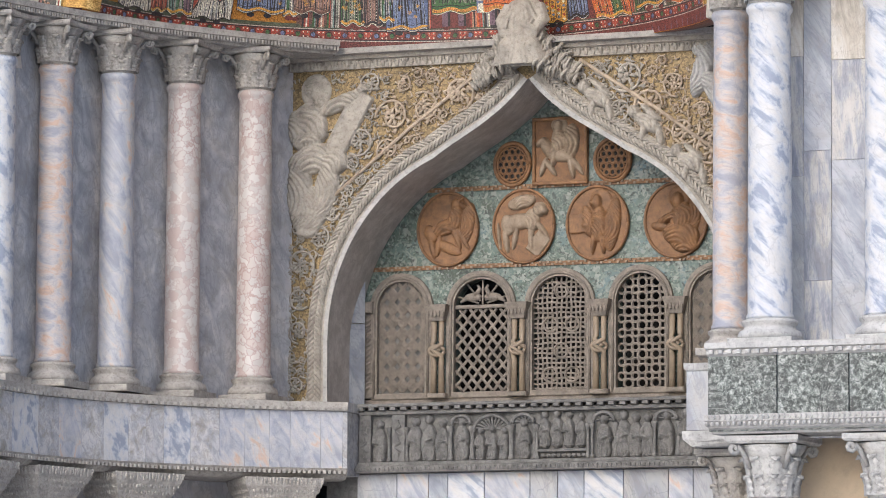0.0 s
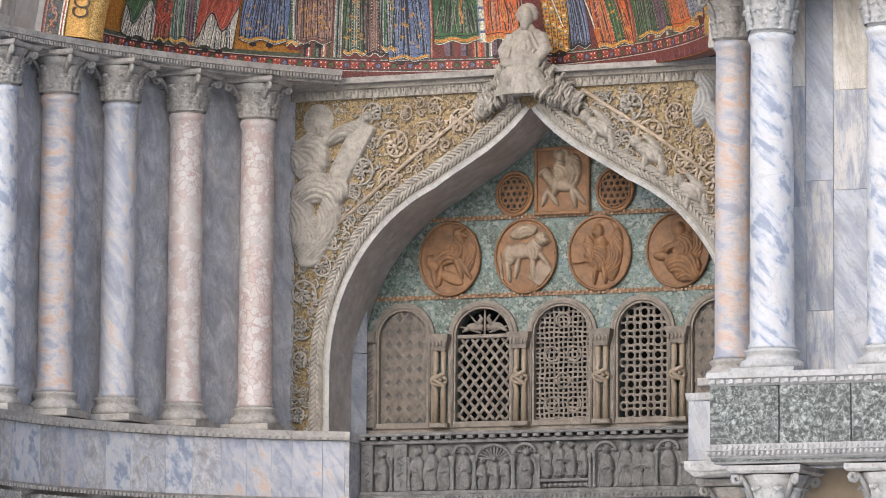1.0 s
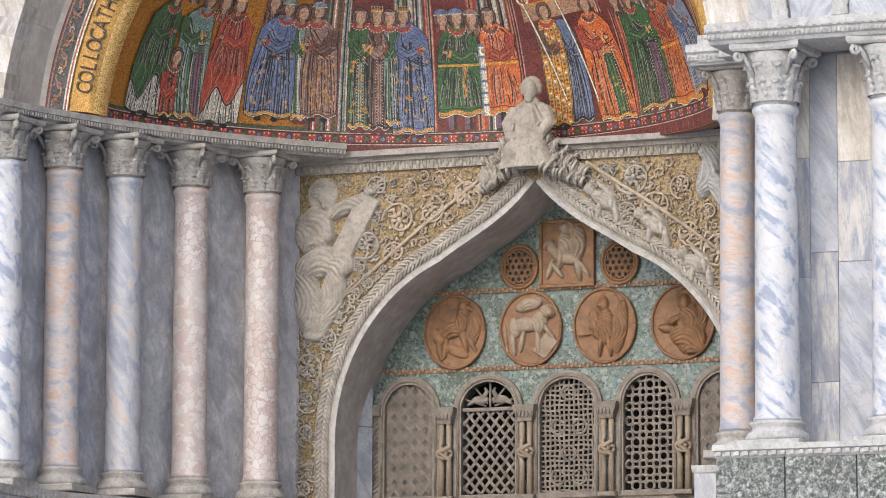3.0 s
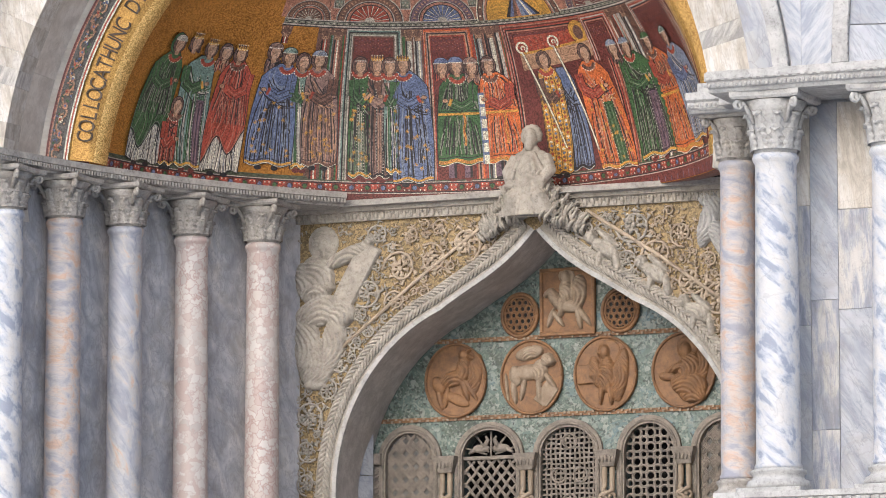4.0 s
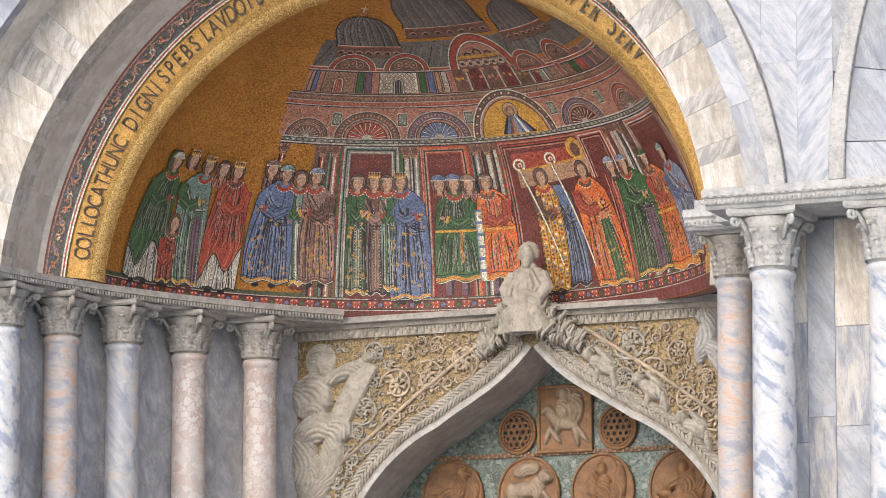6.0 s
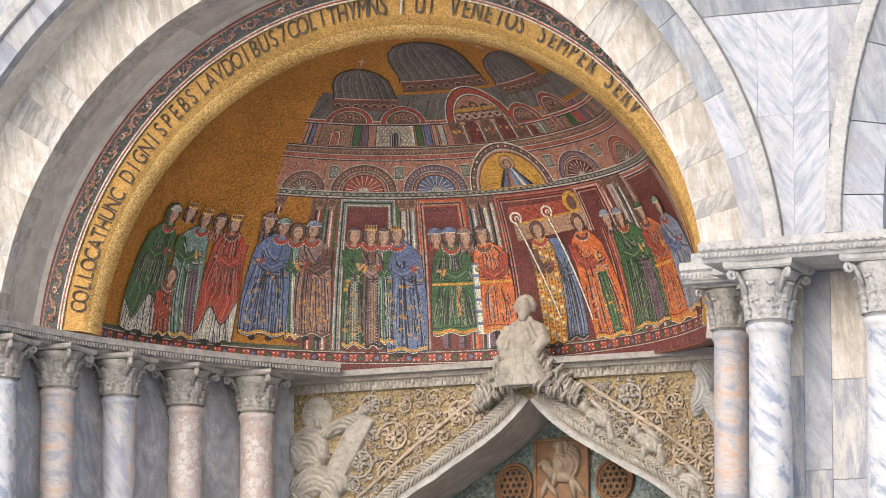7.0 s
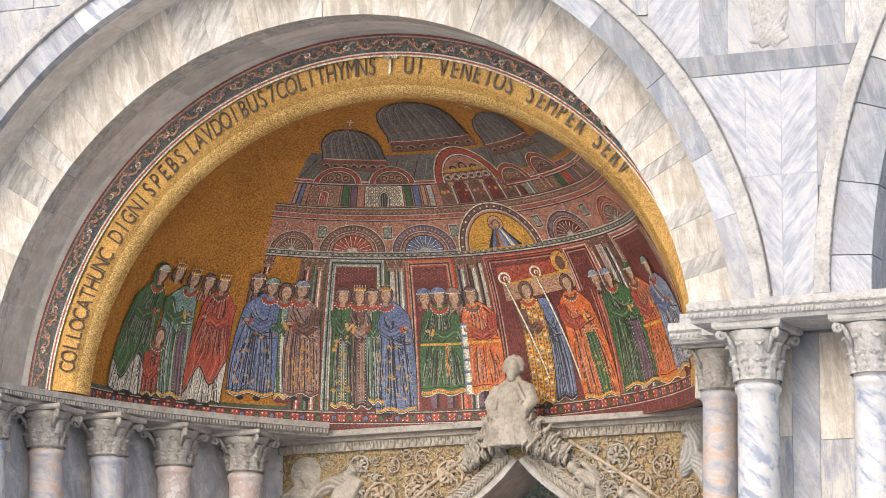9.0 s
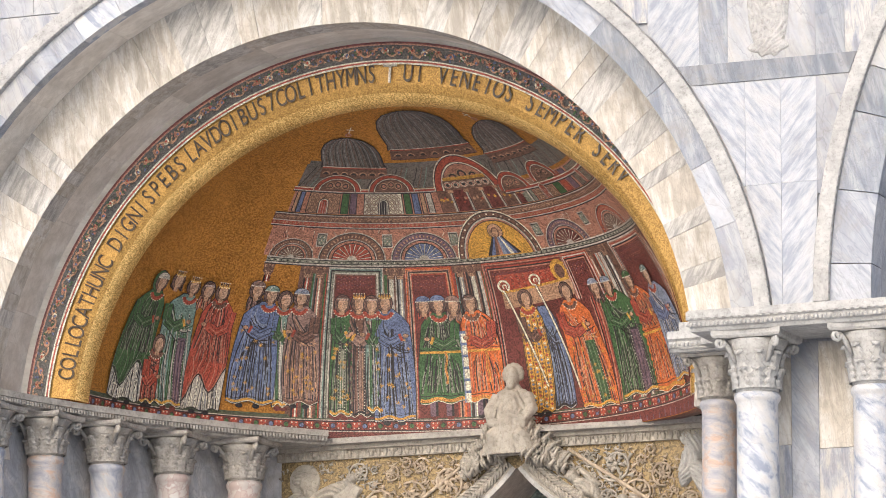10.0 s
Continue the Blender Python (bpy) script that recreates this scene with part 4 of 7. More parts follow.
for k in range(64):
    a = 44 + k * 1.75
    put_line(bm, [(a, 54.1), (a + 1.6, 56.4), (a + 3.4, 59.2)], 0.16, 0.005, ("dark", "brown", "teal", "lead")[k % 4])
mosaic("painted_storey", bm, "upper mosaic storey with lozenge panels, small windows and an arcade")
for ca, ce, r, tall in ((56.0, 53.5, 4.3, 0.9), (72.6, 53.5, 4.1, 1.02), (97.2, 53.2, 6.7, 1.3), (112.5, 51.6, 3.6, 1.2), (127, 52.2, 3.8, 1.2)):
    bm = bmesh.new()
    for f, key, lift in ((1.02, "cream", 0.016), (0.985, "dark", 0.0175), (0.96, "red", 0.019), (0.80, "dark", 0.0205), (0.78, "cream", 0.022), (0.74, "dark", 0.0235), (0.72, "brown" if r < 6 else "rose", 0.025)):
        put_disc(bm, ca, ce, r * f, lift, key, tall, 22, 0, 180)
    kk = math.cos(radians(ce))
    for t in (35, 90, 145):
        x, z = ca + r * 0.40 * math.cos(radians(t)) / kk, ce + r * tall * (0.22 + 0.2 * math.sin(radians(t)))
        for f, key, lift in ((0.17, "flesh", 0.027), (0.13, "dark", 0.029), (0.08, "rose", 0.030)):
            put_disc(bm, x, z, r * f, lift, key, 1.3, 8)
    if r > 6:
        put_strip(bm, ca - 8, ca + 8, 53.3, 55.6, 0.031, "brown")
        put_strip(bm, ca - 7.6, ca + 7.6, 55.6, 56.4, 0.031, "gold")
        for k in range(6):
            x = ca - 6.6 + 2.65 * k
            for f, key, lift in ((0.80, "cream", 0.033), (0.66, "red", 0.0345), (0.5, "cream", 0.036), (0.38, "dark", 0.0375)):
                put_disc(bm, x, 54.5, f, lift, key, 1.0, 9)
    mosaic("painted_gable", bm, "round red mosaic gable")
# three lead domes on their drums
for ca, ce, w, h, lean in ((60.4, 59.2, 5.9, 8.6, -5.4), (91.5, 64.2, 8.0, 13.0, -2.0), (125, 60.8, 6.6, 8.2, 6.0)):
    bm = bmesh.new()
    prof = [(1.0, 0.0), (0.93, 0.12), (0.92, 0.3), (0.88, 0.5), (0.76, 0.7), (0.52, 0.88), (0.24, 0.97), (0.04, 1.0)]

    def at_dome(u, k):
        pw, ph = prof[k]
        e = ce + h * ph
        return ca + lean * ph + w * pw * u / math.cos(radians(e)), e
    for k in range(len(prof) - 1):
        for q in range(12):
            u0, u1 = -1 + q / 6, -1 + (q + 1) / 6
            put_quad(bm, [at_dome(u0, k), at_dome(u1, k), at_dome(u1, k + 1), at_dome(u0, k + 1)], 0.012, "lead" if q < 9 else "slate")
    for q in range(1, 24):
        put_line(bm, [at_dome(-1 + q / 12, k) for k in range(len(prof) - 1)], 0.10, 0.014, ("dark", "grey", "brown")[q % 3])
    for side in (-1, 1):
        put_line(bm, [at_dome(side, k) for k in range(len(prof))], 0.22, 0.015, "dark")
    kb = w / math.cos(radians(ce))
    for e0, e1, key in ((-2.6, 0.0, "brown"), (-0.15, 0.15, "red"), (0.15, 0.3, "cream"), (-2.7, -2.5, "dark")):
        put_strip(bm, ca - kb * 0.96, ca + kb * 0.98, ce + e0, ce + e1, 0.014 + 0.001 * (e1 > 0), key)
    for q in range(7):
        x = ca + kb * (-0.8 + 0.27 * q)
        put_disc(bm, x, ce - 1.7, 0.75, 0.016, "flesh", 1.1, 8, 0, 180)
        put_disc(bm, x, ce - 1.7, 0.5, 0.018, "dark", 1.1, 8, 0, 180)
    ta, te = at_dome(0, len(prof) - 1)
    if te < 74:
        put_ring(bm, ta, te + 0.9, 0.28, 0.62, 0.015, "rose", 0, 360, 10)
        put_line(bm, [(ta, te + 1.5), (ta, te + 3.4)], 0.22, 0.016, "cream")
        kt = 1 / math.cos(radians(te + 2.5))
        put_line(bm, [(ta - 0.7 * kt, te + 2.6), (ta + 0.7 * kt, te + 2.6)], 0.22, 0.017, "cream")
    mosaic("painted_dome", bm, "ribbed lead-grey mosaic dome on a drum of small windows")

# groups of plain robed forms: foot a0..a1 at e0, shoulders b0..b1 at e1, oval at (ca, ce), tones of the cloak and of the robe under it, cap, cut
ROBES_LADIES = [
    (20.4, 23.6, 30.0, 20.6, 23.0, 30.6, 21.8, 31.6, "brown", "brown", "crown", "bust"),
    (10.8, 19.4, 8.9, 12.6, 20.6, 28.2, 17.3, 30.8, "green", "pale", "veil", "gown"),
    (28.6, 31.6, 27.0, 28.8, 31.4, 28.9, 30.2, 30.6, "rose", "rose", "band", "bust"),
    (29.4, 37.4, 8.9, 30.4, 37.8, 28.4, 33.7, 30.6, "red", "pale", "crown", "gown"),
    (23.6, 29.8, 9.0, 20.9, 28.6, 28.4, 26.3, 30.9, "teal", "plum", "crown", "cloak"),
    (19.6, 23.2, 9.0, 19.6, 22.9, 17.8, 21.8, 19.6, "red", "sky", "bare", "cloak"),
]
ROBES_HATS = [
    (40.2, 43.4, 28.0, 40.2, 43.2, 29.6, 41.6, 31.7, "brown", "brown", "hat", "bust"),
    (38.7, 48.0, 10.8, 39.9, 47.2, 28.6, 45.0, 31.0, "blue", "plum", "hat", "star"),
    (48.0, 51.4, 10.6, 46.6, 49.8, 28.2, 48.3, 30.2, "teal", "pale", "bare", "cloak"),
    (50.0, 56.6, 11.2, 49.3, 55.8, 28.4, 51.6, 30.8, "mauve", "brown", "hat", "star"),
]
ROBES_MIDDLE = [
    (58.9, 63.2, 9.3, 59.0, 62.4, 28.4, 60.5, 29.9, "green", "sage", "band", "star"),
    (66.0, 68.8, 10.0, 65.4, 68.0, 28.2, 66.6, 29.9, "teal", "gold", "band", "cloak"),
    (62.6, 66.6, 9.2, 61.9, 66.6, 28.0, 64.0, 30.1, "brown", "mauve", "crown", "cloak"),
    (67.4, 74.9, 8.4, 67.3, 74.2, 28.0, 69.4, 30.2, "blue", "plum", "crown", "star"),
    (76.2, 79.2, 27.0, 76.4, 78.8, 28.0, 77.5, 29.5, "red", "red", "hat", "bust"),
    (82.4, 85.4, 26.6, 82.4, 85.2, 27.8, 83.8, 29.4, "mauve", "green", "hat", "bust"),
    (75.9, 84.3, 11.4, 76.8, 84.4, 27.2, 80.6, 29.6, "green", "plum", "hat", "tunic"),
    (85.5, 92.2, 11.5, 84.9, 92.2, 27.2, 87.6, 29.6, "orange", "green", "band", "tunic"),
]
ROBES_EAST = [
    (102.0, 107.4, 9.0, 102.0, 106.0, 26.8, 103.6, 27.4, "blue", "blue", "none", "cloak"),
    (98.0, 102.6, 8.7, 97.6, 103.2, 27.4, 100.4, 29.6, "gold", "brown", "bare", "patch"),
    (109.2, 118.0, 8.4, 106.8, 115.0, 27.4, 111.0, 29.9, "orange", "green", "bare", "star"),
    (118.2, 121.0, 27.0, 118.2, 120.8, 28.0, 119.5, 29.6, "brown", "brown", "hat", "bust"),
    (119.6, 130.0, 9.2, 119.3, 129.0, 27.4, 123.4, 29.4, "green", "plum", "hat", "cloak"),
    (138.0, 148.4, 9.8, 136.2, 145.2, 26.4, 140.0, 29.0, "sky", "grey", "hat", "cloak"),
    (130.3, 141.4, 8.6, 128.8, 136.6, 27.0, 131.4, 29.2, "orange", "red", "hat", "tunic"),
]
LIGHT = {"green": "sage", "red": "rose", "teal": "pale", "orange": "flesh", "blue": "sky", "pale": "cream", "plum": "mauve", "brown": "mauve", "gold": "cream", "grey": "pale", "sky": "pale", "mauve": "flesh", "rose": "flesh", "sage": "pale", "cream": "cream", "flesh": "cream"}
DEEP = {"green": "dark", "red": "maroon", "teal": "green", "orange": "red", "blue": "dark", "pale": "grey", "plum": "dark", "brown": "dark", "gold": "brown", "grey": "lead", "sky": "blue", "mauve": "brown", "rose": "red", "sage": "green", "cream": "grey"}
rr = random.Random(21)


def head(bm, ca, ce, L, cap, key):
    """A plain oval with hair and a cap."""
    if cap == "none":
        return
    k = 1 / math.cos(radians(ce))
    if cap == "veil":
        put_disc(bm, ca - 0.5, ce + 0.1, 1.75, L, "dark", 1.25)
        put_disc(bm, ca - 0.5, ce + 0.1, 1.62, L + 0.001, key, 1.25)
    put_disc(bm, ca, ce, 1.55, L + 0.002, "dark", 1.22)
    put_disc(bm, ca, ce, 1.44, L + 0.003, "brown", 1.22)
    for q in range(5):
        put_ring(bm, ca, ce, 0.95 + 0.11 * q, 1.0 + 0.11 * q, L + 0.004, "mauve" if q % 2 else "dark", -30, 210, 9, 1.22)
    put_strip(bm, ca - 0.5, ca + 0.55, ce - 2.1, ce - 0.6, L + 0.0045, "flesh", 2)
    put_disc(bm, ca + 0.12, ce - 0.12, 1.02, L + 0.005, "dark", 1.32)
    put_disc(bm, ca + 0.12, ce - 0.12, 0.94, L + 0.006, "face", 1.34)
    put_disc(bm, ca - 0.45, ce - 0.3, 0.34, L + 0.007, "flesh", 2.2)
    if cap == "crown":
        put_strip(bm, ca - 1.25, ca + 1.25, ce + 0.75, ce + 1.15, L + 0.009, "gold", 3)
        for q in range(5):
            a = ca - 1.15 + 0.57 * q
            put_quad(bm, [(a - 0.22, ce + 1.1), (a + 0.22, ce + 1.1), (a + 0.02, ce + 1.8)], L + 0.009, "gold")
            put_disc(bm, a, ce + 1.85, 0.13, L + 0.011, "cream", 1, 6)
            put_disc(bm, a, ce + 0.95, 0.13, L + 0.011, "cream", 1, 6)
    elif cap in ("hat", "veil"):
        hat = rr.choice(["blue", "green", "sky", "teal", "mauve"]) if cap == "hat" else "pale"
        put_disc(bm, ca, ce + 0.72, 1.5, L + 0.008, "dark", 0.82, 12, 0, 180)
        put_disc(bm, ca, ce + 0.76, 1.38, L + 0.009, hat, 0.8, 12, 0, 180)
        put_line(bm, [(ca - 0.5 * k, ce + 1.0), (ca - 0.2, ce + 1.6), (ca + 0.4, ce + 1.75)], 0.12, L + 0.010, LIGHT.get(hat, "pale"))
        put_dots(bm, ca - 1.5, ca + 1.6, ce + 0.75, 0.34, 0.12, L + 0.011, "cream")
    elif cap == "band":
        put_strip(bm, ca - 1.2, ca + 1.2, ce + 0.7, ce + 1.05, L + 0.009, "pale", 3)
        put_dots(bm, ca - 1.1, ca + 1.2, ce + 0.88, 0.4, 0.12, L + 0.011, "rose")


def robe(a0, a1, e0, b0, b1, top, ca, ce, key, other, cap, cut, k):
    """A plain robed form: outline, cloak with gathered folds, the robe under it, sleeve, beaded hems, oval and cap."""
    bm = bmesh.new()
    L = 0.030 + 0.011 * (k % 2)
    rows, cols = 14, 6
    e1 = top + 0.9
    width = a1 - a0
    ph = rr.uniform(0, 6)

    def at(u, v, grow=0.0):
        s = v ** 0.9
        lo, hi = a0 + (b0 - a0) * s, a1 + (b1 - a1) * s
        out = 0.05 * width * math.sin(math.pi * min(1, v * 1.25))
        pinch = max(0, (v - 0.84) / 0.16) ** 1.6
        lo, hi = lo - out - grow, hi + out + grow
        lo, hi = lo + (ca - 0.8 - lo) * 0.8 * pinch, hi + (ca + 0.8 - hi) * 0.8 * pinch
        hem = 0.35 * math.sin(u * 11 + ph) * max(0, 1 - v * 8) - grow * max(0, 1 - v * 20)
        return lo + (hi - lo) * u, e0 + (e1 - e0) * v + hem + grow * max(0, v * 20 - 19)

    def fill(v0, v1, u0, u1, lift, tint, grow=0.0, edge=None):
        n = max(1, round(rows * (v1 - v0)))
        for j in range(n):
            for q in range(cols):
                pts = []
                for x, y in ((q, j), (q + 1, j), (q + 1, j + 1), (q, j + 1)):
                    u = u0 + (u1 - u0) * x / cols
                    lo = v0 + (edge(u) if edge else 0)
                    pts.append(at(u, lo + (v1 - lo) * y / n, grow))
                put_quad(bm, pts, lift, tint)

    def folds(v0, v1, u0, u1, lift, tint, dens):
        n = max(3, round(width * (u1 - u0) * dens))
        for q in range(n):
            u = u0 + (u1 - u0) * (q + 0.5) / n + rr.uniform(-0.02, 0.02)
            top = v0 + (v1 - v0) * rr.uniform(0.55, 1.0)
            low = v0 + (v1 - v0) * rr.choice([0.0, 0.0, 0.02, 0.2])
            bend = rr.uniform(-0.05, 0.05)
            line = []
            for j in range(8):
                f = j / 7
                v = low + (top - low) * f
                line.append(at(u + (0.5 + 0.3 * (ca - (b0 + b1) / 2) / (b1 - b0) - u) * 0.25 * f + bend * math.sin(f * 3.1), v))
            put_line(bm, line, rr.uniform(0.12, 0.25), lift, ("dark", LIGHT[tint], DEEP[tint], DEEP[tint], "dark", LIGHT[tint])[q % 6])
            if q % 3 == 0:
                put_line(bm, [(x + 0.2, z) for x, z in line[:5]], 0.13, lift, LIGHT[tint])

    fill(0, 1, 0, 1, L - 0.004, "dark", 0.15)
    if cut == "gown":
        def edge(u):
            return 0.10 * math.sin(u * 9 + ph) + 0.13 * (u if k % 2 else 1 - u)
        fill(0, 0.6, 0, 1, L - 0.002, other)
        folds(0, 0.42, 0.02, 0.98, L, other, 4.2)
        fill(0.16, 1, 0, 1, L + 0.002, key, 0.0, edge)
        folds(0.42, 0.95, 0.04, 0.96, L + 0.004, key, 4.0)
        put_line(bm, [at(u / 12, 0.16 + edge(u / 12)) for u in range(13)], 0.26, L + 0.005, "dark")
        put_line(bm, [at(u / 12, 0.175 + edge(u / 12)) for u in range(13)], 0.12, L + 0.006, LIGHT[key])
        for q in range(9):
            u = 0.1 + 0.09 * q
            put_line(bm, [at(u + 0.1 * math.sin(f * 0.5), 0.2 + edge(u) + 0.05 * f) for f in range(7)], 0.13, L + 0.005, DEEP[key] if q % 2 else LIGHT[key])
    elif cut == "tunic":
        fill(0, 1, 0, 1, L, key)
        folds(0.1, 0.55, 0.03, 0.97, L + 0.003, key, 4.2)
        folds(0.6, 0.97, 0.05, 0.95, L + 0.003, key, 4.2)
        for v, w, tint in ((0.03, 0.6, "gold"), (0.075, 0.14, "dark"), (0.0, 0.14, "cream"), (0.55, 0.45, "gold"), (0.58, 0.1, "dark")):
            put_line(bm, [at(u / 10, v) for u in range(11)], w, L + 0.006, tint)
        for u in range(1, 22):
            x, z = at(u / 22, 0.03)
            put_line(bm, [(x - 0.1, z - 0.25), (x + 0.1, z + 0.25)], 0.1, L + 0.008, "red")
        put_line(bm, [at(0.6 + 0.02 * math.sin(f), 0.2 + 0.035 * f) for f in range(11)], 0.42, L + 0.007, "gold")
        put_line(bm, [at(0.6 + 0.02 * math.sin(f), 0.2 + 0.035 * f) for f in range(11)], 0.14, L + 0.009, "red")
        for s in (0.3, 0.66):
            x = a0 + width * s
            put_strip(bm, x - 0.75, x + 0.75, 8.9, e0 + 0.3, L - 0.006, "plum")
            put_strip(bm, x + 0.3, x + 0.75, 8.9, e0 + 0.3, L - 0.005, "dark")
    elif cut == "patch":
        fill(0, 1, 0, 1, L, "gold")
        for q in range(4):
            for j in range(24):
                x, z = at(0.14 + 0.24 * q, 0.03 + 0.037 * j)
                tint = ("red", "brown", "blue", "cream")[(q + j) % 4]
                put_quad(bm, [(x - 0.4, z), (x, z - 0.3), (x + 0.4, z), (x, z + 0.3)], L + 0.003, tint)
        for u in (0.03, 0.27, 0.51, 0.75, 0.97):
            put_line(bm, [at(u, 0.02 + 0.09 * j) for j in range(11)], 0.12, L + 0.005, "dark")
    else:
        fill(0, 1, 0, 1, L, key)
        folds(0.0, 0.82, 0.03, 0.97, L + 0.003, key, 4.2)
        for q in range(10):
            u0, u1 = rr.uniform(0.0, 0.3), rr.uniform(0.7, 1.0)
            v0, v1 = rr.uniform(0.72, 0.95), rr.uniform(0.55, 0.8)
            put_line(bm, [at(u0 + (u1 - u0) * f / 7, v0 + (v1 - v0) * f / 7 - 0.07 * math.sin(math.pi * f / 7)) for f in range(8)], 0.2, L + 0.004, ("dark", LIGHT[key], DEEP[key])[q % 3])
        if cut in ("cloak", "star") and cap != "none" and k % 2 == 0:
            u0 = rr.uniform(0.34, 0.6)
            fill(0.0, 0.6, u0, u0 + 0.26, L + 0.004, other)
            for q in range(5):
                put_line(bm, [at(u0 + 0.03 + 0.05 * q, 0.02 + 0.08 * j) for j in range(8)], 0.11, L + 0.006, (DEEP[other], LIGHT[other])[q % 2])
            for u in (u0, u0 + 0.26):
                put_line(bm, [at(u + 0.02 * math.sin(j), 0.0 + 0.075 * j) for j in range(12)], 0.2, L + 0.006, "dark")
                for j in range(30):
                    x, z = at(u + 0.02 * math.sin(j * 0.37), 0.01 + 0.028 * j)
                    put_disc(bm, x, z, 0.11, L + 0.009, "cream", 1, 5)
    if cut == "star":
        for q in range(22):
            x, z = at(rr.uniform(0.08, 0.92), rr.uniform(0.08, 0.72))
            for s in range(3):
                t = s * math.pi / 3 + 0.3
                put_line(bm, [(x - 0.42 * math.cos(t), z - 0.4 * math.sin(t)), (x + 0.42 * math.cos(t), z + 0.4 * math.sin(t))], 0.10, L + 0.008, "gold")
    if cut in ("star", "cloak") and e1 - e0 > 9:
        put_line(bm, [at(u / 14, 0.02) for u in range(15)], 0.42, L + 0.007, "gold" if k % 3 else DEEP[key])
        put_line(bm, [at(u / 14, 0.05) for u in range(15)], 0.10, L + 0.008, "dark")
        put_line(bm, [at(u / 14, 0.0) for u in range(15)], 0.10, L + 0.008, "cream")
    if cut != "bust" and cap != "none":
        # sleeve, cuff and the oval at its end
        s = 1 if rr.random() < 0.7 else -1
        m, w = (b0 + b1) / 2, (b1 - b0) / 2
        arm = [(m - s * w * 0.80, e1 - 2.2), (m - s * w * 0.72, e1 - 5.2), (m - s * w * 0.1, e1 - 6.4), (m + s * w * 0.42, e1 - 5.4)]
        tint = other if k % 3 == 0 and other not in ("pale", "cream") else DEEP[key] if DEEP[key] in LIGHT else key
        put_line(bm, arm, 2.0, L + 0.010, "dark")
        put_line(bm, arm, 1.75, L + 0.011, tint)
        for q in (-0.5, 0.0, 0.5):
            put_line(bm, [(x, z + q) for x, z in arm], 0.12, L + 0.012, (DEEP[tint], LIGHT[tint], DEEP[tint])[int(q * 2 + 1)])
        put_line(bm, [arm[3], (arm[3][0] + s * 0.55, arm[3][1] + 0.2)], 1.4, L + 0.013, "red" if k % 2 else "gold")
        put_disc(bm, arm[3][0] + s * 1.3, arm[3][1] + 0.4, 0.62, L + 0.012, "dark", 0.72, 8)
        put_disc(bm, arm[3][0] + s * 1.3, arm[3][1] + 0.4, 0.52, L + 0.014, "flesh", 0.7, 8)
        put_ring(bm, ca, e1 - 0.2, 1.0, 1.75, L + 0.009, "red" if key not in ("red", "orange") else "brown", 195, 345, 9)
        for t in range(200, 345, 18):
            put_disc(bm, ca + 1.75 * math.cos(radians(t)) * 1.13, e1 - 0.2 + 1.75 * math.sin(radians(t)), 0.14, L + 0.012, "cream", 1, 5)
        for s in (0.3, 0.66):
            x = a0 + width * s
            put_disc(bm, x, 8.7 if cut == "tunic" else e0 - 0.6, 0.75, L - 0.006, "dark" if k % 2 else "maroon", 0.62, 8)
    head(bm, ca, ce, L + 0.010, cap, key)
    mosaic("robed_shape", bm, "plain robed mosaic form in %s and %s" % (key, other))


# golden casket carried behind the groups, on a red cover
bm = bmesh.new()
for lo, hi, e0, e1, s, key, lift in ((94.6, 109.4, 31.4, 34.4, 0.2, "red", 0.024), (95.2, 115.0, 27.8, 31.2, 1.4, "flesh", 0.026), (95.2, 115.0, 30.4, 31.2, 1.4, "gold", 0.027)):
    n = 8
    for q in range(n):
        x0, x1 = lo + (hi - lo) * q / n, lo + (hi - lo) * (q + 1) / n
        put_quad(bm, [(x0, e0 + s * q / n), (x1, e0 + s * (q + 1) / n), (x1, e1 + s * (q + 1) / n), (x0, e1 + s * q / n)], lift, key)
for q in range(36):
    put_disc(bm, 95.4 + 1.5 * (q % 9), 31.9 + 0.65 * (q // 9), 0.2, 0.0265, "rose" if q % 2 else "maroon", 1, 6)
put_disc(bm, 111.4, 34.0, 2.0, 0.028, "gold", 1.1)
put_disc(bm, 111.4, 33.8, 1.1, 0.030, "brown", 1.3)
mosaic("painted_casket", bm, "golden mosaic casket under a red cover")
for k, row in enumerate(ROBES_LADIES + ROBES_HATS + ROBES_MIDDLE + ROBES_EAST):
    robe(*row, k)
# two staffs with curled heads and a pale ribbon of squares between the groups
for ca0, e0, ca1, e1 in ((101.8, 13, 96.0, 31.2), (109.0, 12, 104.0, 31.8)):
    bm = bmesh.new()
    staff = [(ca0 + (ca1 - ca0) * j / 10, e0 + (e1 - e0) * j / 10) for j in range(11)]
    put_line(bm, staff, 0.55, 0.056, "dark")
    put_line(bm, staff, 0.36, 0.058, "cream")
    put_ring(bm, ca1 + 0.2, e1 + 1.1, 0.85, 1.25, 0.058, "cream", -60, 270, 14)
    put_ring(bm, ca1 + 0.4, e1 + 1.0, 0.25, 0.5, 0.058, "cream", -60, 240, 8)
    mosaic("painted_staff", bm, "pale mosaic staff with a curled head")
bm = bmesh.new()
for j in range(6):
    put_strip(bm, 84.4, 85.7, 11.2 + 2.2 * j, 12.9 + 2.2 * j, 0.050, "cream", 2)
    put_strip(bm, 84.4, 85.7, 12.9 + 2.2 * j, 13.4 + 2.2 * j, 0.050, "blue", 2)
    put_strip(bm, 84.4, 84.7, 11.2 + 2.2 * j, 12.9 + 2.2 * j, 0.052, "sky", 2)
mosaic("painted_ribbon", bm, "ribbon of pale and blue mosaic squares")

# ornament of the archivolt: red edges, pale scrolls and leaves on a dark ground, white line
bm = bmesh.new()


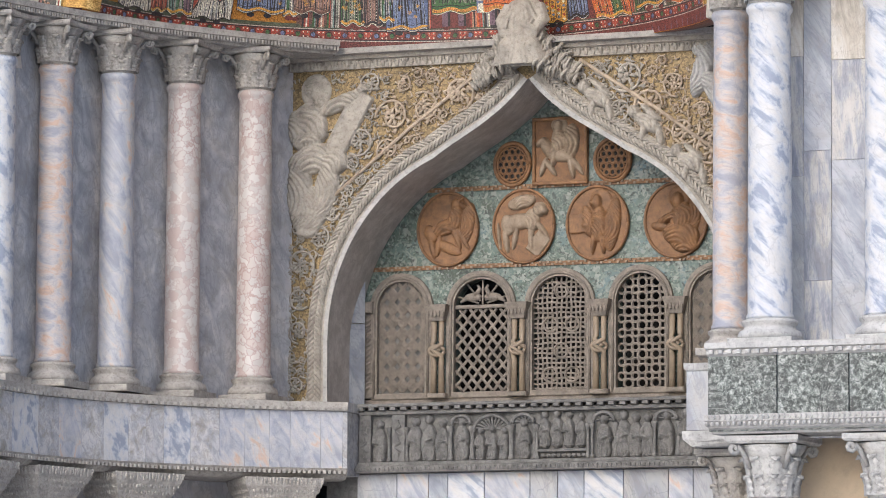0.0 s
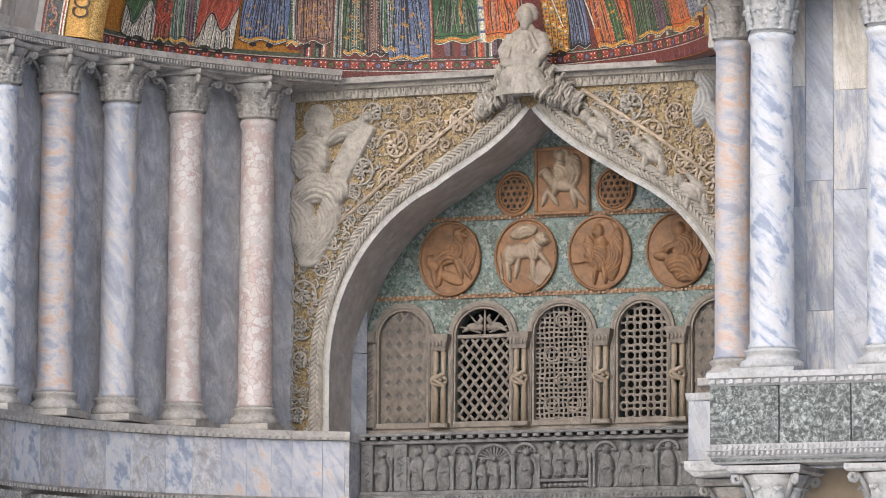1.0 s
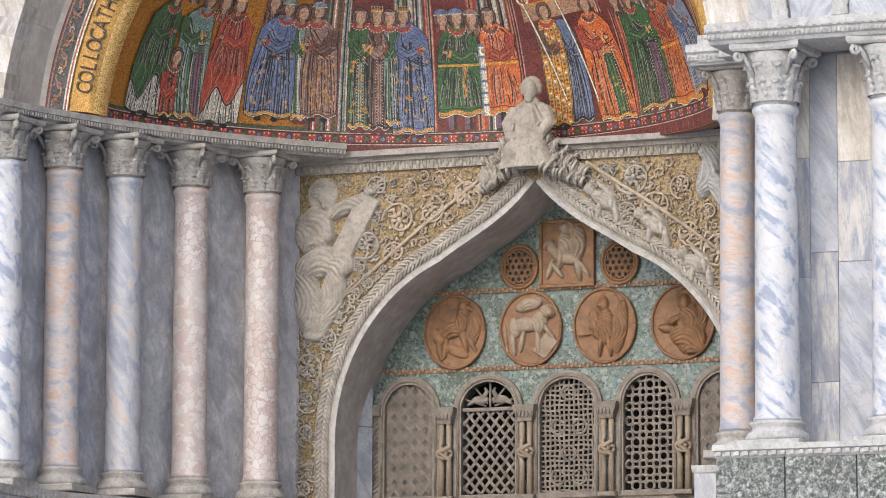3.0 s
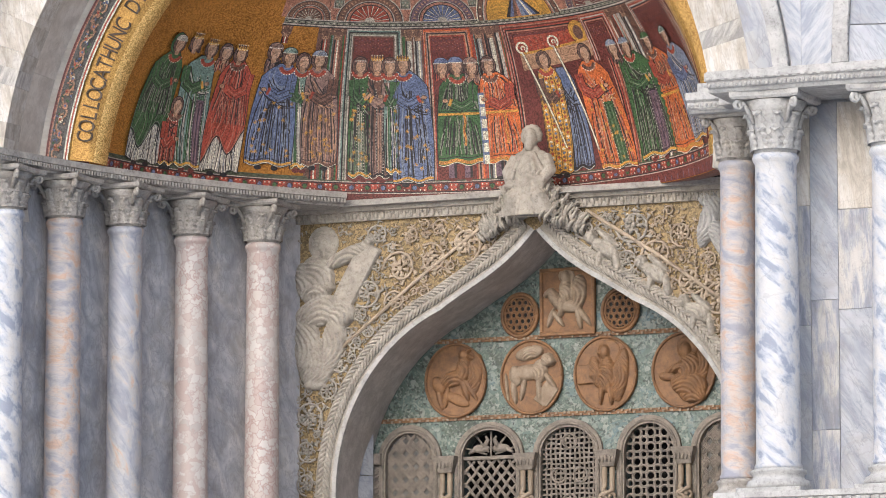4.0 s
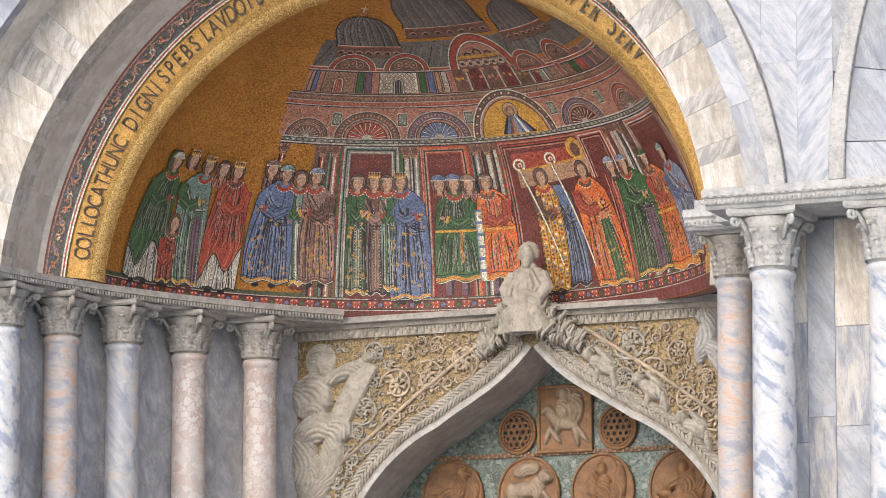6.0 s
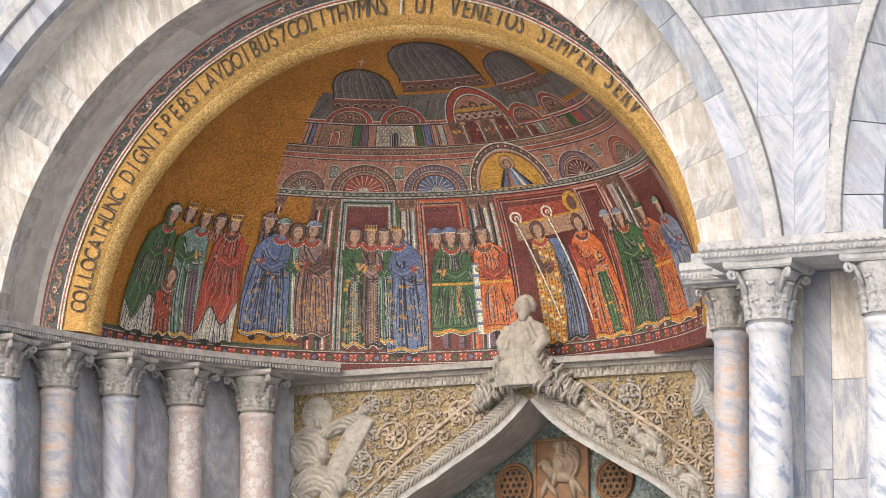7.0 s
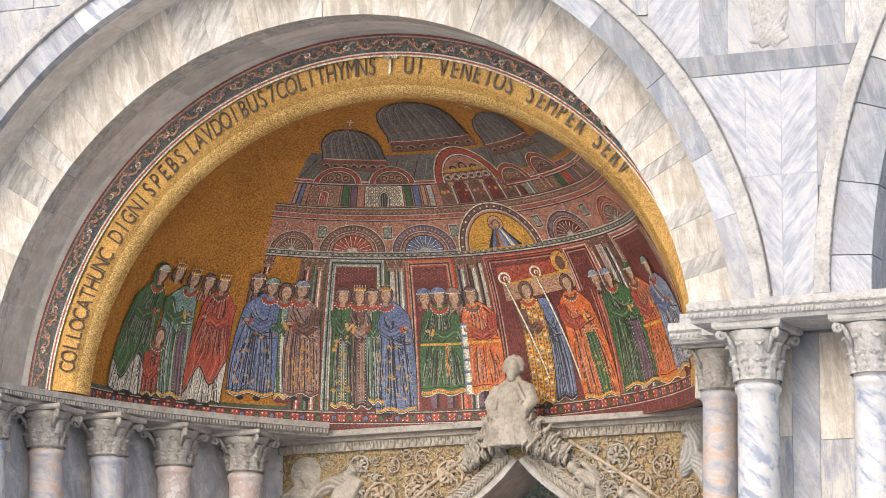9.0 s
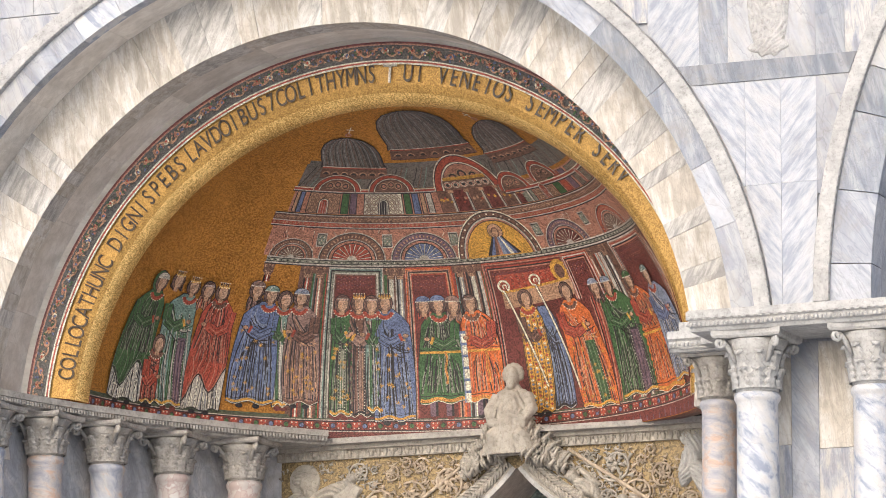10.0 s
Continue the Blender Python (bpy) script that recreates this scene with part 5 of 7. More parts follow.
def put_band(bm, r0, r1, y0, y1, key, a0=0.6, a1=174.4, n=110):
    p, q = arc(AX + 0.03, AZ, r0, a0, a1, n), arc(AX + 0.03, AZ, r1, a0, a1, n)
    v = [(x, y0, z) for x, z in p] + [(x, y1, z) for x, z in q]
    add(bm, v, [(i, n + 1 + i, n + 2 + i, i + 1) for i in range(n)], MI[key])


for r0, r1, y0, y1, key in ((3.462, 3.478, 0.868, 0.864, "cream"), (3.478, 3.494, 0.864, 0.860, "red"), (3.494, 3.506, 0.860, 0.855, "cream"), (3.506, 3.64, 0.850, 0.800, "slate"), (3.64, 3.652, 0.797, 0.790, "rose"), (3.652, 3.67, 0.790, 0.783, "maroon")):
    put_band(bm, r0, r1, y0, y1, key)
a, i = 6.0, 0
rb = random.Random(9)
while a < 175:
    c = radians(a)

    def ring_at(dr, da, y=0.808):
        pr, pa = 3.575 + dr, c + da / 3.575
        return (AX + 0.03 + pr * math.cos(pa), y, AZ + pr * math.sin(pa))
    side = 1 if i % 2 else -1
    # a wavy stem, a spiral and small leaves
    put_tube(bm, [ring_at(0.045 * side * math.cos(math.pi * q / 6), -0.07 + 0.14 * q / 6) for q in range(7)], 0.0105, 4, MI["flesh"], 0.5)
    put_tube(bm, [ring_at(-0.012 * side + side * (0.034 - 0.003 * q) * math.sin(q * 0.62), (0.036 - 0.003 * q) * math.cos(q * 0.62)) for q in range(10)], 0.0095, 4, MI["rose" if i % 3 else "cream"], 0.5)
    for q in range(9):
        dr, da, t = rb.uniform(-0.045, 0.045), rb.uniform(-0.065, 0.065), rb.uniform(0, 6.3)
        put_tube(bm, [ring_at(dr, da), ring_at(dr + 0.014 * math.sin(t), da + 0.014 * math.cos(t), 0.802), ring_at(dr + 0.03 * math.sin(t + 0.5), da + 0.03 * math.cos(t + 0.5))], [0.005, 0.011, 0.003], 4, MI[rb.choice(["flesh", "green", "blue", "rose", "flesh"])], 0.5)
    put_ball(bm, ring_at(-0.012 * side, 0, 0.803), (0.013, 0.006, 0.013), 7, 4, MI["blue" if i % 2 else "red"])
    a += 2.24
    i += 1
ornament = part("ornament", bm, PMATS, lip, "dark mosaic border with pale scrolls")

# the inscription, letter by letter
LETTER = tone("dark_letter_mosaic", (0.05, 0.035, 0.025))


def glyph(ch, size, parent, place, turn, mat=None):
    cu = bpy.data.curves.new("letter", "FONT")
    cu.body, cu.size, cu.align_x, cu.align_y, cu.extrude = ch, size, "CENTER", "BOTTOM_BASELINE", 0.004
    tmp = bpy.data.objects.new("letter", cu)
    scene.collection.objects.link(tmp)
    me = bpy.data.meshes.new_from_object(tmp.evaluated_get(bpy.context.evaluated_depsgraph_get()))
    bpy.data.objects.remove(tmp)
    me.materials.clear()
    me.materials.append(mat or LETTER)
    ob = new("letter", me)
    ob.parent = parent
    ob.matrix_basis = Matrix.Translation(place) @ Matrix.Rotation(turn, 4, "Y") @ Matrix.Rotation(radians(90), 4, "X") @ Matrix.Diagonal((0.62, 1, 1, 1))
    return ob


def inscribe(text, start, end, r=3.292, y=0.897):
    for i, ch in enumerate(text):
        if ch != " ":
            a = radians(start + (end - start) * i / (len(text) - 1))
            glyph(ch, 0.262, lip, (AX + 0.085 + r * math.cos(a), y, AZ + r * math.sin(a)), math.pi / 2 - a)


inscribe("COLLOCATHUNC", 169.6, 149.5)
inscribe("DIGNISPEBS", 146.0, 128.5)
inscribe("LAVDOIBUS7COLITHYMNS", 126.0, 90.6)
inscribe("UT VENETOS SEMPER SERV", 84.0, 40.0)
bm = bmesh.new()
put_box(bm, -0.012, 0.012, -0.008, 0.008, -0.13, 0.13)
put_box(bm, -0.07, 0.07, -0.008, 0.008, 0.03, 0.054)
cr = part("cross", bm, PAL["pale"], lip, "pale mosaic cross in the inscription")
a = radians(87.2)
cr.matrix_basis = Matrix.Translation((AX + 0.085 + 3.41 * math.cos(a), 0.885, AZ + 3.41 * math.sin(a))) @ Matrix.Rotation(math.pi / 2 - a, 4, "Y")


# ---- carved door wall ----
GOLD_REL = tesserae("gilded_relief_ground", (0.13, 0.095, 0.05), (0.40, 0.29, 0.14), 0.1, 0.6, 60)
RELIEF = stone("cream_carved_relief", (0.56, 0.46, 0.35), (0.34, 0.27, 0.20), 5.0, grimy=0.55, spread=0.0)
RELIEF_GREY = stone("grey_carved_relief", (0.48, 0.44, 0.38), (0.29, 0.26, 0.22), 6.0, spread=0.0)


def side_point(path, i, off):
    """A point at a distance beside an outline in x, z; positive is outwards from the opening."""
    a, b = path[max(0, i - 1)], path[min(len(path) - 1, i + 1)]
    dx, dz = b[0] - a[0], b[1] - a[1]
    d = math.hypot(dx, dz) or 1
    return path[i][0] + dz / d * off, path[i][1] - dx / d * off


def resample(path, step):
    out, left_over = [path[0]], 0.0
    for p, q in zip(path, path[1:]):
        d = math.hypot(q[0] - p[0], q[1] - p[1])
        s = step - left_over
        while s <= d:
            out.append((p[0] + (q[0] - p[0]) * s / d, p[1] + (q[1] - p[1]) * s / d))
            s += step
        left_over = d - (s - step)
    return out


def put_flat_band(bm, path, o0, o1, y0, y1, mi=0):
    """A flat raised band beside an outline."""
    n = len(path)
    v = []
    for i in range(n):
        (xa, za), (xb, zb) = side_point(path, i, o0), side_point(path, i, o1)
        v += [(xa, y0, za), (xb, y0, zb), (xa, y1, za), (xb, y1, zb)]
    f = []
    for i in range(n - 1):
        a, b = 4 * i, 4 * i + 4
        f += [(a, a + 1, b + 1, b), (a, b, b + 2, a + 2), (a + 1, a + 3, b + 3, b + 1)]
    add(bm, v, f, mi)


OUT_R = [(DX + x, z) for x, z in HALF]           # springing to apex, on the door's eastern side
OUT_L = [(DX - x, z) for x, z in HALF]
fine_r, fine_l = resample(OUT_R, 0.05), resample(OUT_L, 0.05)

# gilded ground of the reliefs
bm = bmesh.new()
put_prism(bm, [(WL, 5.3)] + left + [(DX, WT), (WL, WT)], DY - 0.012, DY - 0.002)
put_prism(bm, [(WR, 5.3), (WR, WT), (DX, WT)] + right[::-1], DY - 0.012, DY - 0.002)
ground_plate = part("gilded_ground", bm, GOLD_REL, door_wall, "gilded mosaic ground of the relief")
# white fillet round the opening
for path, s in ((fine_r, 1), (fine_l, -1)):
    bm = bmesh.new()
    put_flat_band(bm, path, -0.006 * s, 0.040 * s, DY - 0.035, DY)
    bmesh.ops.recalc_face_normals(bm, faces=bm.faces)
    part("fillet", bm, CARVED_WHITE, door_wall, "white marble fillet round the opening")
    bm = bmesh.new()
    put_flat_band(bm, path, 0.040 * s, 0.23 * s, DY - 0.02, DY)
    bmesh.ops.recalc_face_normals(bm, faces=bm.faces)
    part("band", bm, RELIEF_GREY, door_wall)
    # braid
    bm = bmesh.new()
    for i in range(0, len(path) - 1, 1):
        (ax, az), (bx, bz) = side_point(path, i, 0.075 * s), side_point(path, min(i + 2, len(path) - 1), 0.145 * s)
        (cx, cz) = side_point(path, i, 0.215 * s)
        put_tube(bm, [(ax, DY - 0.03, az), ((ax + bx) / 2, DY - 0.055, (az + bz) / 2), (bx, DY - 0.045, bz)], [0.014, 0.022, 0.012], 5)
        put_tube(bm, [(bx, DY - 0.04, bz), ((cx + bx) / 2, DY - 0.055, (cz + bz) / 2), (cx, DY - 0.03, cz)], [0.012, 0.021, 0.013], 5)
    part("braid", bm, RELIEF_GREY, door_wall, "carved plaited moulding", kind="stuff")


def roof_of(x):
    """Height of the opening's outline above x."""
    d = abs(x - DX)
    best = 5.3
    for (p, q) in zip(HALF, HALF[1:]):
        lo, hi = sorted((p[0], q[0]))
        if lo <= d <= hi and hi > lo:
            best = max(best, p[1] + (q[1] - p[1]) * (d - p[0]) / (q[0] - p[0]))
    return best


def clear(x, z, r):
    """Whether a disc lies on the wall between braid and borders."""
    if not (WL + 0.13 + r < x < WR - 0.3 - r and z < WT - 0.14 - r and z > 5.38 + r):
        return False
    for k in range(8):
        px, pz = x + (r + 0.20) * math.cos(k * math.pi / 4), z + (r + 0.20) * math.sin(k * math.pi / 4)
        d = abs(px - DX)
        if pz < 6.1 and d < HALF[0][0]:
            return False
        if d < HALF[0][0] and pz < roof_of(px):
            return False
    return True


def put_scroll(bm, x, z, r, turn, sgn, rnd):
    """An acanthus scroll: a spiral stem with curling leaves along it and a flower in its eye."""
    pts, rad = [], []
    for k in range(16):
        u = k / 15
        th = turn + sgn * u * 2.6 * math.pi
        q = r * (1 - 0.78 * u)
        pts.append((x + q * math.cos(th), DY - 0.03 - 0.012 * u, z + q * math.sin(th)))
        rad.append(0.006 + 0.055 * r * (1 - 0.4 * u))
    put_tube(bm, pts, rad, 5)
    for k in range(1, 14, 1):
        th = turn + sgn * (k / 15) * 2.6 * math.pi
        q = r * (1 - 0.78 * k / 15)
        px, pz = x + q * math.cos(th), z + q * math.sin(th)
        side = th + sgn * (math.pi / 2 + (0.9 if k % 2 else -0.9))
        ll = r * rnd.uniform(0.26, 0.44) * (1.25 - k / 15)
        lx, lz = px + math.cos(side) * ll, pz + math.sin(side) * ll
        bx, bz = px + math.cos(side + 0.7 * sgn) * ll * 1.35, pz + math.sin(side + 0.7 * sgn) * ll * 1.35
        put_tube(bm, [(px, DY - 0.018, pz), (lx, DY - 0.04, lz), (bx, DY - 0.016, bz)], [r * 0.05, r * 0.12, 0.004], 5, 0, 0.8)
    put_ball(bm, (x, DY - 0.035, z), (r * 0.16, 0.025, r * 0.16), 7, 4)
    if r > 0.08:
        for k in range(7):
            an = turn + k * 0.9
            put_tube(bm, [(x + 0.12 * r * math.cos(an), DY - 0.03, z + 0.12 * r * math.sin(an)), (x + 0.36 * r * math.cos(an + 0.2), DY - 0.05, z + 0.36 * r * math.sin(an + 0.2)), (x + 0.55 * r * math.cos(an), DY - 0.02, z + 0.55 * r * math.sin(an))], [0.008, 0.11 * r, 0.005], 5, 0, 0.8)


# scrolls packed over the two halves of the wall
rs = random.Random(8)
discs = []
FIG = [(-1.98, 8.45, 0.42), (-1.98, 8.0, 0.34), (-2.02, 7.62, 0.26), (-1.60, 8.5, 0.22), (2.42, 8.60, 0.28), (DX, 8.85, 0.38)]
for r_now, tries in ((0.19, 500), (0.14, 900), (0.10, 1600), (0.065, 2600), (0.045, 2500)):
    for _ in range(tries):
        x, z = rs.uniform(WL, WR), rs.uniform(5.35, WT)
        r = r_now * rs.uniform(0.9, 1.08)
        if all((x - a) ** 2 + (z - b) ** 2 > ((r + c) * 0.93) ** 2 for a, b, c in discs + FIG) and clear(x, z, r * 0.92):
            discs.append((x, z, r))
bm_a, bm_b = bmesh.new(), bmesh.new()
for i, (x, z, r) in enumerate(discs):
    put_scroll(bm_a if (x > -1.15 and x < 0.2) or x > 1.6 else bm_b, x, z, r, rs.uniform(0, 6.3), rs.choice([1, -1]), rs)
for _ in range(5200):
    x, z = rs.uniform(WL, WR), rs.uniform(5.35, WT)
    if clear(x, z, 0.012) and all((x - a) ** 2 + (z - b) ** 2 > (c * 0.8) ** 2 for a, b, c in FIG[:5]):
        an, ll, bend = rs.uniform(0, 6.3), rs.uniform(0.035, 0.075), rs.choice([-1, 1])
        p1 = (x + math.cos(an) * ll * 0.6, DY - rs.uniform(0.025, 0.045), z + math.sin(an) * ll * 0.6)
        p2 = (x + math.cos(an + 0.8 * bend) * ll * 1.1, DY - 0.018, z + math.sin(an + 0.8 * bend) * ll * 1.1)
        put_tube(bm_a if (x > -1.15 and x < 0.2) or x > 1.6 else bm_b, [(x, DY - 0.012, z), p1, p2], [0.006, rs.uniform(0.010, 0.017), 0.003], 4, 0, 0.9)
part("scrollwork", bm_a, RELIEF, door_wall, "cream acanthus scrolls carved on gold", True, "stuff")
part("scrollwork", bm_b, RELIEF_GREY, door_wall, "grey-white acanthus scrolls carved on gold", True, "stuff")
# slanting ribs across the reliefs
for (x0, z0, x1, z1) in ((-1.72, 7.55, -0.02, 8.82), (0.98, 8.82, 2.55, 7.75)):
    bm = bmesh.new()
    put_tube(bm, [(x0, DY - 0.035, z0), ((x0 + x1) / 2, DY - 0.045, (z0 + z1) / 2 + 0.03), (x1, DY - 0.035, z1)], 0.02, 6)
    part("rib", bm, RELIEF, door_wall, smooth=True)
# borders: leaf cornice along the top, patterned strip at the western edge
bm = bmesh.new()
put_box(bm, WL, WR, DY - 0.06, DY, WT - 0.12, WT)
put_box(bm, WL, WR, DY - 0.10, DY, WT - 0.025, WT + 0.02)
x = WL + 0.04
while x < WR:
    put_ball(bm, (x, DY - 0.06, WT - 0.075), (0.028, 0.03, 0.045), 7, 4)
    put_ball(bm, (x + 0.04, DY - 0.06, WT - 0.05), (0.014, 0.02, 0.02), 6, 4)
    x += 0.08
part("leaf_cornice", bm, RELIEF_GREY, door_wall, "carved leaf moulding along the top of the wall", kind="stuff")
bm = bmesh.new()
put_box(bm, WL, WL + 0.10, DY - 0.03, DY, 5.33, WT - 0.12)
z = 5.38
while z < WT - 0.16:
    put_ball(bm, (WL + 0.05, DY - 0.03, z), (0.036, 0.022, 0.026), 6, 4)
    z += 0.062
part("edge_strip", bm, RELIEF_GREY, door_wall, "narrow beaded strip at the wall's edge", kind="stuff")


def put_carving(bm, forms, y, step=0.0105, ridge=0.034, flat=0.62, mi=0):
    """A shallow carving as one skin. forms: (cx, cz, rx, rz, turn, height, folds, fold turn); flat forms have a negative height."""
    x0, x1 = min(f[0] - max(f[2:4]) for f in forms), max(f[0] + max(f[2:4]) for f in forms)
    z0, z1 = min(f[1] - max(f[2:4]) for f in forms), max(f[1] + max(f[2:4]) for f in forms)
    nx, nz = int((x1 - x0) / step) + 2, int((z1 - z0) / step) + 2

    def height(x, z):
        best = 0.0
        for cx, cz, rx, rz, turn, h, folds, ft in forms:
            c, s = math.cos(radians(turn)), math.sin(radians(turn))
            dx, dz = x - cx, z - cz
            u, v = (c * dx + s * dz) / rx, (-s * dx + c * dz) / rz
            d = u * u + v * v if h > 0 else max(abs(u), abs(v)) ** 2
            if d < 1:
                g = (h * math.sqrt(1 - d) ** 0.7 if h > 0 else -h) * flat
                if folds:
                    w = (c * dx + s * dz) * math.cos(radians(ft)) + (-s * dx + c * dz) * math.sin(radians(ft))
                    w2 = -(c * dx + s * dz) * math.sin(radians(ft)) + (-s * dx + c * dz) * math.cos(radians(ft))
                    g += ridge * (abs(math.sin(folds * (w + 0.9 * w2 * w2 / max(rx, rz) + 0.02 * math.sin(9 * w2)))) - 0.6) * min(1, (1 - d) * 6)
                best = max(best, g)
        return best
    hs = [[height(x0 + i * step, z0 + j * step) for i in range(nx)] for j in range(nz)]
    ids = {}

    def vert(i, j):
        if (i, j) not in ids:
            ids[(i, j)] = bm.verts.new((x0 + i * step, y - hs[j][i] if hs[j][i] > 0 else y + 0.02, z0 + j * step))
        return ids[(i, j)]
    for j in range(nz - 1):
        for i in range(nx - 1):
            if max(hs[j][i], hs[j][i + 1], hs[j + 1][i], hs[j + 1][i + 1]) > 0:
                bm.faces.new([vert(i, j), vert(i + 1, j), vert(i + 1, j + 1), vert(i, j + 1)]).material_index = mi


# plain carved forms
def put_drape(bm, pts, radii, flat=0.6, sides=12, folds=5, depth=0.10):
    """A draped limb: a bar whose section is rippled by folds."""
    pts = [Vector(p) for p in pts]
    v, f = [], []
    for i, p in enumerate(pts):
        t = (pts[min(i + 1, len(pts) - 1)] - pts[max(i - 1, 0)]).normalized()
        u = t.cross(Vector((0, 1, 0)))
        u = u.normalized() if u.length > 1e-4 else Vector((1, 0, 0))
        w = u.cross(t).normalized()
        for k in range(sides):
            a = 2 * math.pi * k / sides
            rr_ = radii[i] * (1 + depth * math.sin(folds * a + 1.3 * i))
            o = u * (math.cos(a) * rr_) + w * (math.sin(a) * rr_)
            o.y *= flat
            v.append(p + o)
    for i in range(len(pts) - 1):
        f += [(i * sides + k, i * sides + (k + 1) % sides, (i + 1) * sides + (k + 1) % sides, (i + 1) * sides + k) for k in range(sides)]
    f += [tuple(reversed(range(sides))), tuple((len(pts) - 1) * sides + k for k in range(sides))]
    add(bm, v, f)


bm = bmesh.new()
y = DY - 0.025
upper = [
    (-1.95, 8.64, 0.17, 0.18, 0, 0.035, 0, 0), (-1.93, 8.63, 0.075, 0.10, 8, 0.125, 0, 0), (-1.97, 8.67, 0.105, 0.105, 0, 0.10, 75, 60), (-1.90, 8.53, 0.055, 0.075, 0, 0.115, 90, 0), (-2.02, 8.27, 0.20, 0.25, 5, 0.12, 48, 35), (-2.16, 8.24, 0.085, 0.21, 8, 0.14, 55, 20),
    (-2.02, 8.15, 0.17, 0.062, 8, 0.165, 60, 80), (-1.86, 8.18, 0.05, 0.05, 0, 0.165, 110, 30), (-1.68, 8.50, 0.28, 0.075, 24, 0.13, 55, 70), (-1.42, 8.64, 0.055, 0.05, 30, 0.12, 100, 0), (-1.57, 8.28, 0.36, 0.115, 60, -0.075, 0, 0), (-1.66, 8.33, 0.36, 0.022, 60, 0.10, 0, 0)]
lower = [
    (-1.97, 7.93, 0.29, 0.15, 14, 0.165, 50, 75), (-1.72, 7.90, 0.14, 0.14, 0, 0.185, 55, 40), (-1.83, 7.60, 0.13, 0.36, -14, 0.13, 62, 10), (-2.12, 7.58, 0.14, 0.42, 2, 0.115, 58, 5), (-1.99, 7.40, 0.17, 0.25, -6, 0.105, 66, 0), (-2.04, 7.17, 0.12, 0.055, 0, 0.10, 0, 0)]
put_carving(bm, upper + lower, y)
bmesh.ops.recalc_face_normals(bm, faces=bm.faces)
tagged(link("relief_figure", bm, RELIEF_GREY, smooth=True), "grey-white carved seated robed form on the door wall", "relief")
bm = bmesh.new()
put_carving(bm, [
    (2.30, 8.66, 0.10, 0.30, -18, 0.13, 60, 10), (2.42, 8.44, 0.09, 0.28, 28, 0.14, 66, 0), (2.56, 8.62, 0.14, 0.30, 0, 0.12, 50, 10), (2.60, 8.22, 0.16, 0.26, 8, 0.13, 56, 5),
    (2.26, 8.86, 0.07, 0.07, 0, 0.10, 80, 0)], y)
bmesh.ops.recalc_face_normals(bm, faces=bm.faces)
tagged(link("relief_figure", bm, CARVED_WHITE, smooth=True), "white carved winged form on the door wall", "relief")
# small beast-like carvings climbing the arch's eastern shoulder
for n_, (ax_, az_) in enumerate(((1.18, 8.42), (1.72, 8.14), (2.18, 7.72))):
    bm = bmesh.new()
    put_carving(bm, [(ax_, az_, 0.17, 0.075, -32, 0.10, 60, 70), (ax_ - 0.15, az_ + 0.12, 0.06, 0.07, 0, 0.12, 90, 0), (ax_ + 0.13, az_ - 0.15, 0.04, 0.10, 10, 0.08, 0, 0), (ax_ - 0.05, az_ - 0.09, 0.035, 0.10, -10, 0.08, 0, 0), (ax_ + 0.03, az_ + 0.10, 0.14, 0.035, -40, 0.09, 100, 90)], DY - 0.03, 0.0105, 0.024, 0.8)
    bmesh.ops.recalc_face_normals(bm, faces=bm.faces)
    tagged(link("relief_beast", bm, RELIEF_GREY, smooth=True), "grey-white carved beast-like form beside the plaited moulding", "relief", "beast reliefs")
# finial statue over the apex: one skin over a head, shoulders, crossed arms and knees
bm = bmesh.new()
yy, fx = DY - 0.16, 0.43
put_ball(bm, (fx, yy - 0.02, 9.57), (0.08, 0.09, 0.11), 16, 10)
for k in range(9):
    t_ = radians(-20 + 27.5 * k)
    put_ball(bm, (fx + 0.085 * math.cos(t_), yy + 0.01, 9.60 + 0.085 * math.sin(t_)), 0.04, 8, 6)
put_ball(bm, (fx, yy - 0.07, 9.49), (0.05, 0.045, 0.065), 10, 6)
put_drape(bm, [(fx, yy, 9.50), (fx, yy, 9.42), (fx, yy, 9.30), (fx, yy, 9.12), (fx, yy + 0.02, 8.95), (fx, yy + 0.04, 8.78)], [0.065, 0.12, 0.16, 0.21, 0.28, 0.31], 0.55, 40, 11, 0.06)
for e in (-1, 1):
    put_ball(bm, (fx + e * 0.11, yy, 9.36), (0.075, 0.08, 0.085), 12, 8)
    put_drape(bm, [(fx + e * 0.16, yy - 0.01, 9.38), (fx + e * 0.22, yy - 0.06, 9.22), (fx + e * 0.17, yy - 0.13, 9.10), (fx + e * 0.01, yy - 0.18, 9.13 + 0.05 * e)], [0.065, 0.075, 0.065, 0.04], 0.9, 14, 5, 0.08)
    put_drape(bm, [(fx + e * 0.06, yy - 0.10, 9.02), (fx + e * 0.14, yy - 0.17, 8.95), (fx + e * 0.20, yy - 0.10, 8.80)], [0.08, 0.09, 0.08], 0.9, 16, 6, 0.09)
for k in range(15):
    u = -1 + k / 7
    put_tube(bm, [(fx + 0.07 * u, yy - 0.125 + 0.04 * u * u, 9.42), (fx + 0.15 * u + 0.04 * math.sin(k * 2.1), yy - 0.17 + 0.08 * u * u, 9.24), (fx + 0.20 * u + 0.03 * math.sin(k * 1.3), yy - 0.20 + 0.10 * u * u, 9.0), (fx + 0.31 * u, yy - 0.20 + 0.11 * u * u, 8.76)], [0.016, 0.023, 0.026, 0.022], 6)
bmesh.ops.recalc_face_normals(bm, faces=bm.faces)
statue = tagged(link("statue", bm, RELIEF_GREY, smooth=True), "weathered marble half-length statue above the arch's point", "statue")
skin = statue.modifiers.new("skin", "REMESH")
